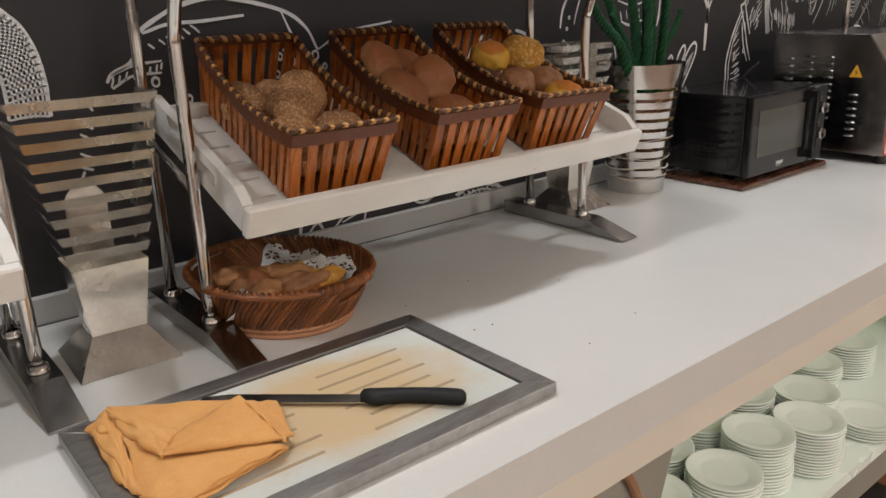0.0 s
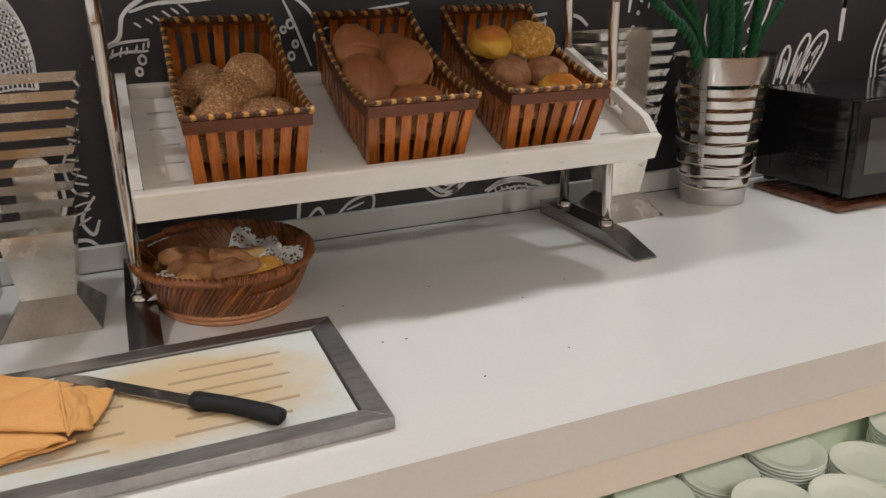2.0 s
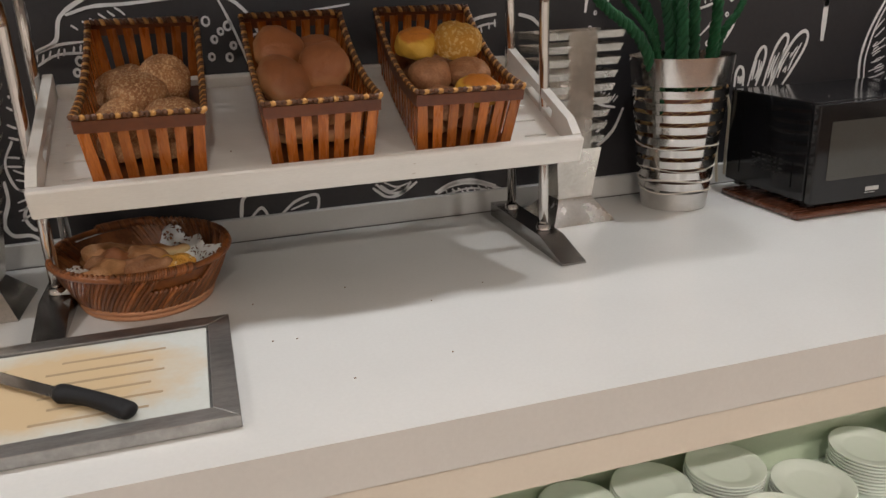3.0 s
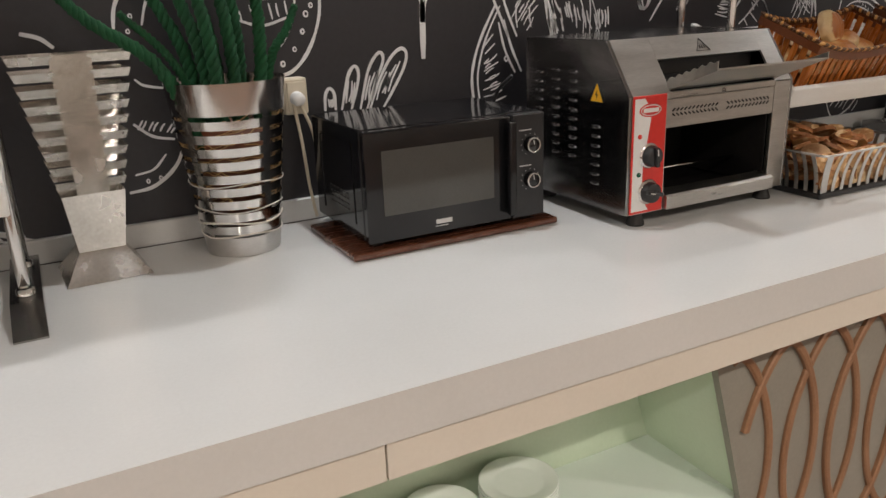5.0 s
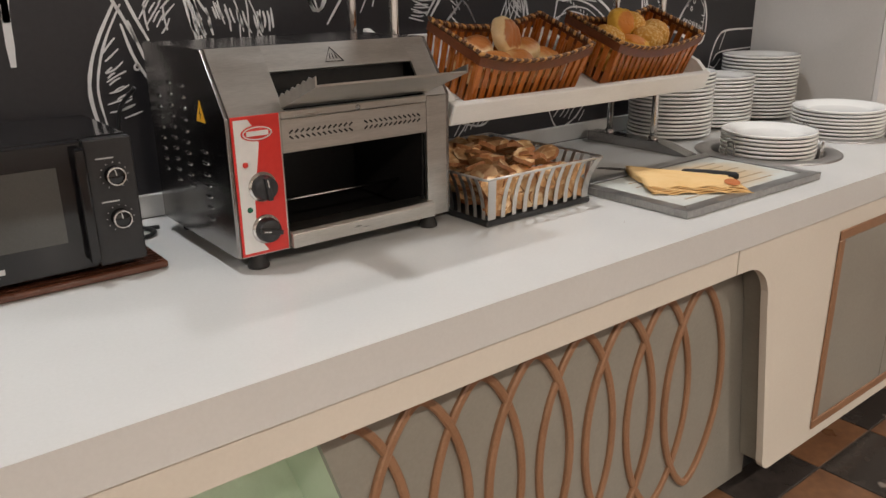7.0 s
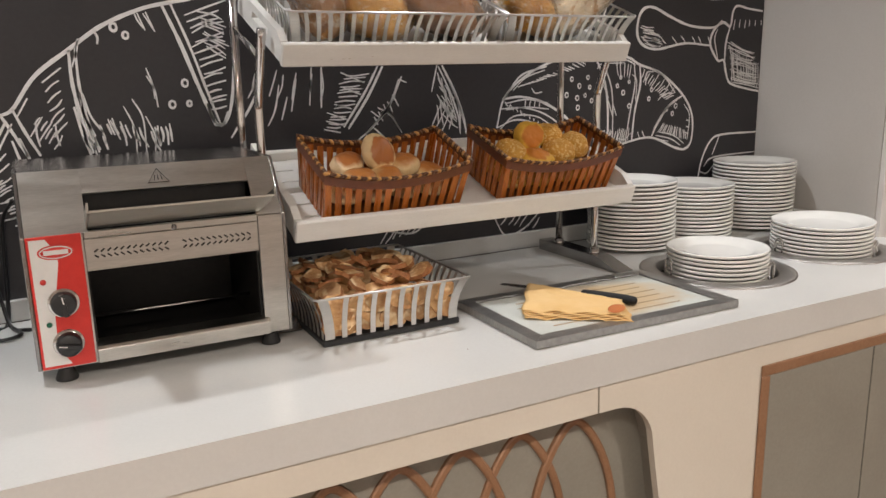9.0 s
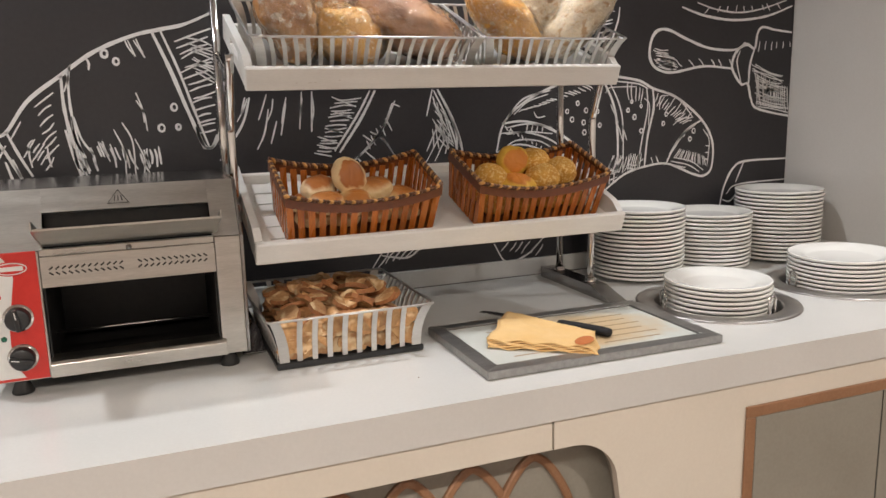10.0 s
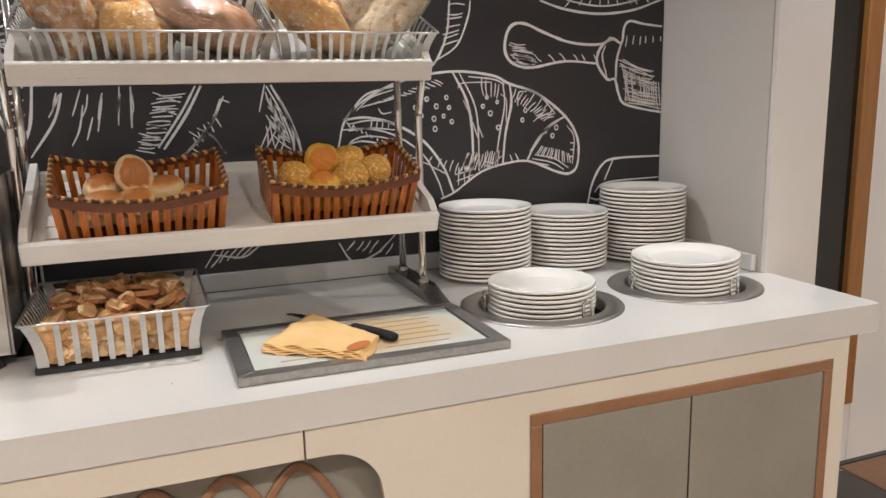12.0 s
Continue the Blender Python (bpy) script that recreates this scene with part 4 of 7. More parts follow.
        part("pointer", moved(box(-0.001, 0.001, 0.004, 0.0185, 0.0282, 0.0288), T(2.776, fy - 0.005, z) @ R(90, "X") @ R(ang, "Z")), PANEL_WHITE, k)
    for x, z, mt in ((2.745, 1.113, RED), (2.746, 1.026, GREEN_LAMP)):
        part("indicator", moved(ball(0.0058, 1, 0.7, 1, 0, 1, 0, 2), T(x, fy - 0.004, z)), mt, pan)
    vent = part("vent_strip", box(2.826, 3.172, fy + 0.001, fy + 0.006, 1.123, 1.188, 0.0008), TOASTER_STEEL, t, "steel strip with slanted vent holes")
    hole = None
    for i in range(26):
        for r, z in ((0, 1.1635), (1, 1.152)):
            if i in (12, 13):
                continue
            s = 1 if i < 13 else -1
            m = T(2.846 + i * 0.0122, fy + 0.0005, z) @ R(38 * s * (1 if r else -1), "Y")
            if hole is None:
                hole = part("vent_hole", box(-0.0048, 0.0048, -0.0006, 0.0006, -0.0016, 0.0016), BLACK_VOID, vent)
                hole.matrix_basis = m
            else:
                again(hole, m, vent)
    part("screw", moved(lathe([(0, 0.004), (0.004, 0.003), (0.006, 0.0)], 14), T(2.998, fy - 0.001, 1.195) @ R(90, "X")), STEEL_DARK, t)
    part("cross_rail", box(2.826, 3.172, fy - 0.001, fy + 0.012, 1.189, 1.204, 0.002), TOASTER_STEEL, t)
    # The feeding chute rises towards the visitor between two cheeks, one of them toothed.
    chute = [(fy - 0.132, 1.260), (fy - 0.132, 1.264), (fy + 0.010, 1.211), (fy + 0.010, 1.207)]
    part("chute", prism(chute, "x", 2.836, 3.176), TOASTER_STEEL, t, "steel feeding chute")
    rows = [(fy - 0.132, 1.260), (fy + 0.012, 1.206), (fy + 0.012, 1.226)]
    teeth = []
    for i in range(13):
        teeth.append((fy + 0.012 - 0.011 * i, 1.228 + 0.0038 * i + (0.006 if i % 2 else 0.0)))
    part("chute_cheek", prism(rows[:2] + teeth + [(fy - 0.132, 1.279)], "x", 2.832, 2.835), TOASTER_STEEL, t, "toothed steel cheek")
    part("chute_cheek", prism(rows[:2] + [(fy + 0.012, 1.226), (fy - 0.132, 1.276)], "x", 3.177, 3.180), TOASTER_STEEL, t)
    part("lower_rail", prism([(fy - 0.014, 0.934), (fy - 0.014, 0.962), (fy - 0.008, 0.968), (fy + 0.03, 0.974), (fy + 0.03, 0.940), (fy - 0.002, 0.934)], "x", 2.826, 3.182, 0.001), TOASTER_STEEL, t)
    part("inner_rod", tube([(2.832, 1.16, 1.0), (3.168, 1.16, 1.0)], 0.004, 8), CHROME, t)
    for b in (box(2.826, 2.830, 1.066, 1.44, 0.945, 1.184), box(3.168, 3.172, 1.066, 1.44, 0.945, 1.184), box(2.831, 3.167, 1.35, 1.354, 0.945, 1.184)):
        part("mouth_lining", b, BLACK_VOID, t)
    for x in (2.765, 3.188):
        for y in (1.075, 1.42):
            part("foot", moved(lathe([(0.0, 0.0), (0.021, 0.0), (0.022, 0.004), (0.015, 0.022), (0.014, 0.0305), (0, 0.0305)], 20), T(x, y, 0.901)), RUBBER, t)
    warn = part("warning_label", moved(prism([(-0.021, -0.017), (0.021, -0.017), (0, 0.024)], "z", 0, 0.0006), T(x0 - 0.0002, 1.165, 1.20) @ R(90, "X") @ R(-90, "Y")), YELLOW, t, "yellow triangular electric warning label")
    bolt = [(0.002, 0.012), (-0.005, 0.0), (0.0, 0.0), (-0.002, -0.012), (0.005, 0.002), (0.0, 0.002)]
    part("bolt_sign", moved(prism(bolt, "z", 0.0007, 0.0012), T(x0 - 0.0002, 1.165, 1.198) @ R(90, "X") @ R(-90, "Y")), INK, warn)


toaster()

# ---- microwave ----


def microwave():
    m = thing("microwave", "black countertop microwave oven on a dark wooden board", "microwave")
    x0, x1, fy, by, z0, z1 = 2.142, 2.588, 1.195, 1.515, 0.930, 1.172
    part("body", box(x0, x1, fy + 0.024, by, z0 + 0.002, z1, 0.004, 2), BLACK_GLOSS, m)
    door = part("door", box(x0, 2.500, fy, fy + 0.022, z0, z1 - 0.002, 0.004, 2), BLACK_GLOSS, m, "glossy black door")
    part("window", box(x0 + 0.038, 2.452, fy - 0.0012, fy - 0.0003, 0.988, 1.128), WINDOW_MESH, door, "grey mesh window")
    part("handle", merge(box(2.481, 2.499, fy - 0.026, fy - 0.010, 0.945, 1.160, 0.004, 2), box(2.483, 2.497, fy - 0.010, fy - 0.0003, 0.948, 0.966), box(2.483, 2.497, fy - 0.010, fy - 0.0003, 1.138, 1.156)), BLACK_GLOSS, door, "upright black door handle")
    panel = part("control_panel", box(2.502, x1, fy - 0.002, fy + 0.022, z0, z1 - 0.002, 0.003, 2), BLACK_SATIN, m)
    for z in (1.100, 1.018):
        k = part("knob", moved(lathe([(0.0, 0.018), (0.0145, 0.018), (0.0165, 0.016), (0.018, 0.002), (0.018, 0.0)], 32), T(2.549, fy - 0.002, z) @ R(90, "X")), BLACK_GLOSS, panel, "black rotary knob with a chrome ring")
        part("chrome_ring", moved(lathe([(0.0145, 0.0182), (0.0150, 0.0192), (0.0172, 0.0188), (0.0182, 0.015)], 32), T(2.549, fy - 0.002, z) @ R(90, "X")), CHROME, k)
        part("pointer", moved(box(-0.0008, 0.0008, 0.002, 0.013, 0.0181, 0.0188), T(2.549, fy - 0.002, z) @ R(90, "X") @ R(10, "Z")), PRINT, k)
        part("scale_mark", merge(*[moved(box(-0.0009, 0.0009, 0.0235, 0.0255, 0.0004, 0.0008), T(2.549, fy - 0.002, z) @ R(90, "X") @ R(a, "Z")) for a in range(-150, 151, 30)]), PRINT, panel)
        part("scale_text", box(2.520, 2.552, fy - 0.0028, fy - 0.0021, z + 0.032, z + 0.0345), PRINT, panel)
    part("maker_mark", box(2.302, 2.342, fy - 0.0010, fy - 0.0003, 0.951, 0.961), PRINT, door, "plain pale maker's mark")
    part("maker_mark", box(2.300, 2.332, fy - 0.0010, fy - 0.0003, 0.9455, 0.947), PRINT, door)
    part("side_vent", merge(*[box(x0 - 0.0006, x0 + 0.001, 1.30 + 0.02 * (i % 6), 1.312 + 0.02 * (i % 6), 0.985 + 0.012 * (i // 6), 0.989 + 0.012 * (i // 6)) for i in range(24)]), BLACK_VOID, m)
    part("side_dent", merge(box(x0 - 0.002, x0 - 0.0003, 1.265, 1.27, 0.96, 1.14), box(x0 - 0.002, x0 - 0.0003, 1.46, 1.465, 0.96, 1.14), box(x0 - 0.002, x0 - 0.0003, 1.27, 1.46, 1.135, 1.14)), BLACK_GLOSS, m)
    for x in (x0 + 0.03, x1 - 0.03):
        for y in (fy + 0.04, by - 0.03):
            part("foot", box(x - 0.012, x + 0.012, y - 0.012, y + 0.012, 0.9175, z0 + 0.003, 0.001), RUBBER, m)
    solid("wooden_board", box(2.102, 2.625, 1.186, 1.475, 0.9008, 0.917, 0.006, 3), WOOD_DARK, "dark brown varnished board under the microwave", "board")


microwave()

# ---- cutting boards, knives, napkins ----


def board(m, group="framed cutting boards"):
    b = thing("cutting_board", "white grooved cutting board in a steel frame", "cutting board", m, group)
    L, W, f = 0.612, 0.367, 0.036
    for nm, poly in (("frame_rail", [(0, 0), (L, 0), (L - f, f), (f, f)]), ("frame_rail", [(0, W), (f, W - f), (L - f, W - f), (L, W)]), ("frame_rail", [(0, 0), (f, f), (f, W - f), (0, W)]), ("frame_rail", [(L, 0), (L, W), (L - f, W - f), (L - f, f)])):
        part(nm, prism(poly, "z", 0.0012, 0.020, 0.0012), FRAME_STEEL, b)
    part("seal", box(f + 0.0002, L - f - 0.0002, f + 0.0002, W - f - 0.0002, 0.0012, 0.008), SEALANT, b, "dark gap inside the frame")
    part("board", box(f + 0.004, L - f - 0.004, f + 0.004, W - f - 0.004, 0.0085, 0.0165), POLY, b, "white board with yellow stains")
    return b


def stained_poly():
    """Yellowed juice stains over the middle of the board, fading towards its edges."""
    nt = POLY.node_tree
    p = nt.nodes["Principled BSDF"]
    tc = nt.nodes.new("ShaderNodeTexCoord")
    mp = nt.nodes.new("ShaderNodeMapping")
    mp.inputs["Location"].default_value, mp.inputs["Scale"].default_value = (-0.33 * 4.6, -0.185 * 7.4, 0), (4.6, 7.4, 0)
    nt.links.new(tc.outputs["Object"], mp.inputs["Vector"])
    ln = nt.nodes.new("ShaderNodeVectorMath")
    ln.operation = "LENGTH"
    nt.links.new(mp.outputs[0], ln.inputs[0])
    mad = nt.nodes.new("ShaderNodeMath")
    mad.operation = "MULTIPLY_ADD"
    nt.links.new(noise_node(nt, tc.outputs["Object"], 14.0, 5.0, 0.65), mad.inputs[0])
    mad.inputs[1].default_value = 0.9
    nt.links.new(ln.outputs["Value"], mad.inputs[2])
    fac = sharpen(nt, mad.outputs[0], 1.62, 1.12)
    old = p.inputs["Base Color"].links[0].from_socket
    mx = nt.nodes.new("ShaderNodeMix")
    mx.data_type = "RGBA"
    nt.links.new(fac, mx.inputs["Factor"])
    nt.links.new(old, mx.inputs["A"])
    mx.inputs["B"].default_value = (0.56, 0.42, 0.25, 1)
    nt.links.new(mx.outputs["Result"], p.inputs["Base Color"])


stained_poly()


def knife(m, label):
    k = thing("bread_knife", label, "knife", m, "bread knives")
    edge = [(-0.012 + (0.0012 if i % 2 else 0.0)) for i in range(41)]
    outline = [(-0.254 + 0.0060 * i, edge[i]) for i in range(41)] + [(-0.012, 0.012), (-0.215, 0.012), (-0.250, 0.004)]
    part("blade", prism([(x, y) for x, y in outline], "z", 0.0, 0.0022), BLADE, k, "serrated steel blade")
    bm, rows = bmesh.new(), []
    # Finger guard, slim waist, and a hooked pommel.
    for x, c, w, h in ((-0.022, 0.002, 0.005, 0.004), (-0.018, 0.002, 0.012, 0.0085), (-0.008, -0.001, 0.0165, 0.0105), (0.004, -0.003, 0.0185, 0.011), (0.016, 0.0, 0.0150, 0.011), (0.045, 0.002, 0.0128, 0.011), (0.080, 0.001, 0.0138, 0.011),
                       (0.102, -0.001, 0.0155, 0.011), (0.116, -0.003, 0.0160, 0.0105), (0.124, -0.004, 0.0140, 0.0095), (0.128, -0.004, 0.007, 0.005)):
        rows.append([bm.verts.new((x, c + w * math.cos(a), 0.006 + h * math.sin(a))) for a in [2 * math.pi * i / 14 for i in range(14)]])
    for p, q in zip(rows, rows[1:]):
        for i in range(14):
            bm.faces.new((p[i], p[(i + 1) % 14], q[(i + 1) % 14], q[i]))
    bm.faces.new(rows[0])
    bm.faces.new(rows[-1])
    bmesh.ops.recalc_face_normals(bm, faces=bm.faces)
    part("handle", smooth(bm), HANDLE_BLACK, k, "black plastic handle")


BOARD_A = board(T(0.182, 0.718, TOP))
for _x in (0.10, 0.335):
    for _i in range(6):
        part("groove", box(_x + 0.018 * (_i % 2), _x + 0.155 + 0.018 * (_i % 2), 0.075 + 0.038 * _i, 0.0815 + 0.038 * _i, 0.0160, 0.0168), GROOVE, BOARD_A, "stained drain groove")
BOARD_B = copy_thing(BOARD_A, T(3.676, 0.718, TOP) @ R(-0.4, "Z"))
knife(T(0.560, 0.857, TOP + 0.0215) @ R(-42.7, "Z") @ Matrix.Diagonal((1.03, 1.05, 1, 1)), "bread knife with a black handle and serrated blade")
knife(T(3.984, 0.930, TOP + 0.0225) @ R(-60, "Z"), "black-handled bread knife beside a folded napkin")


def cloth(corners, n, lift):
    """A soft sheet between four corners; lift(u, v) gives its height."""
    p, q, r, s = (Vector(c) for c in corners)
    bm = bmesh.new()
    g = []
    for j in range(n + 1):
        row = []
        for i in range(n + 1):
            u, v = i / n, j / n
            c = p.lerp(q, u).lerp(s.lerp(r, u), v)
            c += Vector((noise.noise(Vector((u * 3, v * 3, 1.7))), noise.noise(Vector((u * 3, v * 3, 5.2))))) * 0.012
            row.append(bm.verts.new((c.x, c.y, lift(u, v) + 0.003 * noise.noise(Vector((u * 9, v * 9, 2.2))))))
        g.append(row)
    for j in range(n):
        for i in range(n):
            bm.faces.new((g[j][i], g[j][i + 1], g[j + 1][i + 1], g[j + 1][i]))
    return smooth(bm)


def patch(corners, n, bulge, seed, waves=0.0015):
    """One fold of cloth between four corners with heights; bulge raises its middle, and a fine ripple runs over it."""
    p, q, r, t = (Vector(c) for c in corners)
    bm = bmesh.new()
    g = []
    for j in range(n + 1):
        row = []
        for i in range(n + 1):
            u, v = i / n, j / n
            c = p.lerp(q, u).lerp(t.lerp(r, u), v)
            c.z += bulge * (16 * u * (1 - u) * v * (1 - v)) ** 0.7 + waves * math.sin(8 * u + 5 * v + seed) + 0.0022 * noise.noise(Vector((u * 6, v * 6, seed)))
            e = Vector((noise.noise(Vector((u * 4, v * 4, seed + 1.7))), noise.noise(Vector((u * 4, v * 4, seed + 5.2))), 0)) * 0.005
            row.append(bm.verts.new(c + e))
        g.append(row)
    for j in range(n):
        for i in range(n):
            bm.faces.new((g[j][i], g[j][i + 1], g[j + 1][i + 1], g[j + 1][i]))
    return smooth(bm)


def hem(a, b, sag, seed):
    """A stitched, slightly wavy edge."""
    a, b = Vector(a), Vector(b)
    return tube([a.lerp(b, i / 24) + Vector((0, 0, sag * math.sin(math.pi * i / 24) + 0.0016 * math.sin(i * 0.9 + seed))) for i in range(25)], 0.0019, 6)


def napkin(z):
    """A loosely folded cloth: a low front sheet, a back sheet, and a stiff flap folded over them."""
    front = patch([(0.243, 0.989, 0.019), (0.390, 0.812, 0.016), (0.247, 0.800, 0.003), (0.216, 0.850, 0.003)], 30, 0.007, 0.3)
    under = patch([(0.262, 0.975, 0.010), (0.398, 0.822, 0.007), (0.258, 0.792, 0.0015), (0.226, 0.842, 0.0015)], 30, 0.003, 2.3)
    left = patch([(0.214, 1.050, 0.010), (0.243, 0.991, 0.020), (0.217, 0.850, 0.003), (0.208, 0.900, 0.002)], 24, 0.006, 1.1)
    back = patch([(0.248, 1.073, 0.018), (0.394, 0.952, 0.024), (0.300, 0.915, 0.020), (0.243, 0.995, 0.018)], 26, 0.006, 2.0)
    flap = patch([(0.379, 0.917, 0.050), (0.392, 0.816, 0.024), (0.258, 0.886, 0.024), (0.291, 0.909, 0.034)], 28, 0.010, 3.1, 0.0008)
    tuck = patch([(0.379, 0.917, 0.050), (0.392, 0.816, 0.024), (0.420, 0.842, 0.010), (0.412, 0.925, 0.018)], 20, 0.006, 4.2)
    roll = patch([(0.244, 1.058, 0.024), (0.291, 0.909, 0.035), (0.258, 0.886, 0.024), (0.239, 0.985, 0.021)], 22, 0.008, 5.0)
    behind = patch([(0.396, 0.962, 0.016), (0.447, 0.945, 0.006), (0.418, 0.850, 0.006), (0.377, 0.880, 0.014)], 20, 0.006, 6.0)
    side = patch([(0.210, 1.046, 0.006), (0.247, 1.072, 0.018), (0.244, 0.991, 0.022), (0.216, 1.020, 0.010)], 16, 0.006, 7.0)
    ob = solid("napkin", merge(front, under, left, back, flap, tuck, roll, behind, side), ORANGE, "crumpled orange cloth napkin on the cutting board", "napkin", T(0, 0, z))
    sol = ob.modifiers.new("thickness", "SOLIDIFY")
    sol.thickness = 0.0022
    for k, (a, b, c) in enumerate((((0.390, 0.812, 0.016), (0.247, 0.800, 0.004), 0.006), ((0.398, 0.822, 0.007), (0.258, 0.792, 0.0025), 0.003), ((0.379, 0.917, 0.050), (0.392, 0.816, 0.024), 0.004), ((0.291, 0.909, 0.034), (0.258, 0.886, 0.024), 0.0))):
        part("hem", hem(a, b, c, k), ORANGE, ob)


napkin(TOP + 0.0195)


def folded_napkin(z):
    """A napkin folded into a flat pad of thin layers that fan out wavily along one edge."""
    nap = thing("folded_napkin", "folded pale orange napkin on the cutting board", "napkin", T(0, 0, z))
    for k in range(6):
        d = 0.0045 * (5 - k)
        top = [(3.752 - 0.3 * d, 0.893 - d), (3.903, 1.088 + 0.002 * math.sin(2.1 * k)), (4.012, 0.824), (3.937 + 0.5 * d, 0.737 - d)]

        def rise(u, v, k=k):
            front = max(0.0, 1 - u / 0.35)
            return 0.0012 + 0.0026 * k + front * 0.0022 * math.sin(22 * v + 1.3 * k) + 0.0012 * math.sin(5 * u + k) + 0.003 * max(0.0, v - 0.8) * (k > 3)
        # The open edge runs from the first corner to the last.
        ob = part("fold", cloth(top, 24, rise), PEACH, nap)
        sol = ob.modifiers.new("thickness", "SOLIDIFY")
        sol.thickness = 0.0018
    part("stained_corner", moved(lathe([(0.0, 0.0015), (0.02, 0.0015), (0.034, 0.0008), (0.036, 0.0)], 20, 1.0, 0.55), T(3.945, 0.775, 0.0185) @ R(38, "Z")), RUST, nap, "dark orange stained corner")


folded_napkin(TOP + 0.0185)

# ---- metal strip baskets with toast and wrapped loaves ----


def strip_basket(m, w, d, h, flare, n_long, n_short, label, base=True, group="metal strip baskets", fan=True):
    b = thing("metal_basket", label, "basket", m, group)
    hw, hd = w / 2, d / 2
    if base:
        part("base", box(-hw - 0.006, hw + 0.006, -hd - 0.006, hd + 0.006, 0.0008, 0.016, 0.003), BLACK_SATIN, b, "black plastic base")
    else:
        part("base", box(-hw, hw, -hd, hd, 0.001, 0.003), STEEL, b)

    def bend(t):
        return flare * t ** 2.2

    def strip(px, py, ox, oy, width):
        tx, ty = -oy, ox
        bm = bmesh.new()
        rows = []
        for i in range(6):
            t = i / 5
            e, z = bend(t), 0.012 + (h - 0.012) * t
            k = 1 + (bend(t) / (hw if abs(tx) > 0.5 else hd)) * (0.9 if fan or width > 0.01 else 0.0)
            cx, cy = px * (k if abs(tx) > 0.5 else 1) + ox * e, py * (k if abs(ty) > 0.5 else 1) + oy * e
            rows.append([bm.verts.new((cx + tx * s * width + ox * q, cy + ty * s * width + oy * q, z)) for s, q in ((-1, 0), (1, 0), (1, 0.0016), (-1, 0.0016))])
        for p, q in zip(rows, rows[1:]):
            for k in range(4):
                bm.faces.new((p[k], p[(k + 1) % 4], q[(k + 1) % 4], q[k]))
        bmesh.ops.recalc_face_normals(bm, faces=bm.faces)
        part("strip", bm, STEEL if base else TOASTER_STEEL, b)
    for i in range(n_long):
        u = -1 + 2 * i / (n_long - 1)
        wd = (0.0062 if base else 0.0050) if 0 < i < n_long - 1 else 0.0115
        x = u * (hw - 0.012)
        strip(x, -hd, 0, -1, wd), strip(x, hd, 0, 1, wd)
    for i in range(n_short):
        u = -1 + 2 * i / (n_short - 1)
        y = u * (hd - 0.012)
        strip(-hw, y, -1, 0, 0.0055), strip(hw, y, 1, 0, 0.0055)
    e = flare + 0.001
    loop = [(-hw - e, -hd - e, h), (hw + e, -hd - e, h), (hw + e, hd + e, h), (-hw - e, hd + e, h)]
    pts = []
    for p, q in zip(loop, loop[1:] + loop[:1]):
        pts += [Vector(p).lerp(Vector(q), t) for t in (0.02, 0.5, 0.98)]
    part("rim", tube(pts, 0.0032, 6, True), STEEL, b)
    return b


def slice_mesh(i):
    bm = bmesh.new()
    n = 18
    ring = []
    for k in range(n):
        a = 2 * math.pi * k / n
        r = 1 + 0.22 * noise.noise(Vector((math.cos(a) * 2, math.sin(a) * 2, i * 3.0)))
        ring.append(Vector((0.040 * r * math.cos(a), 0.030 * r * math.sin(a) * (1.0 if math.sin(a) > 0 else 0.85), 0)))
    bend = 0.006 if i % 2 else -0.003
    lo = [bm.verts.new(p + Vector((0, 0, bend * (p.x / 0.042) ** 2))) for p in ring]
    hi = [bm.verts.new(p * 0.97 + Vector((0, 0, 0.0115 + bend * (p.x / 0.042) ** 2))) for p in ring]
    c0, c1 = bm.verts.new((0, 0, 0.0)), bm.verts.new((0, 0, 0.0115))
    for k in range(n):
        j = (k + 1) % n
        bm.faces.new((lo[k], lo[j], hi[j], hi[k])).material_index = 1
        bm.faces.new((c0, lo[j], lo[k]))
        bm.faces.new((c1, hi[k], hi[j]))
    bmesh.ops.recalc_face_normals(bm, faces=bm.faces)
    return bm


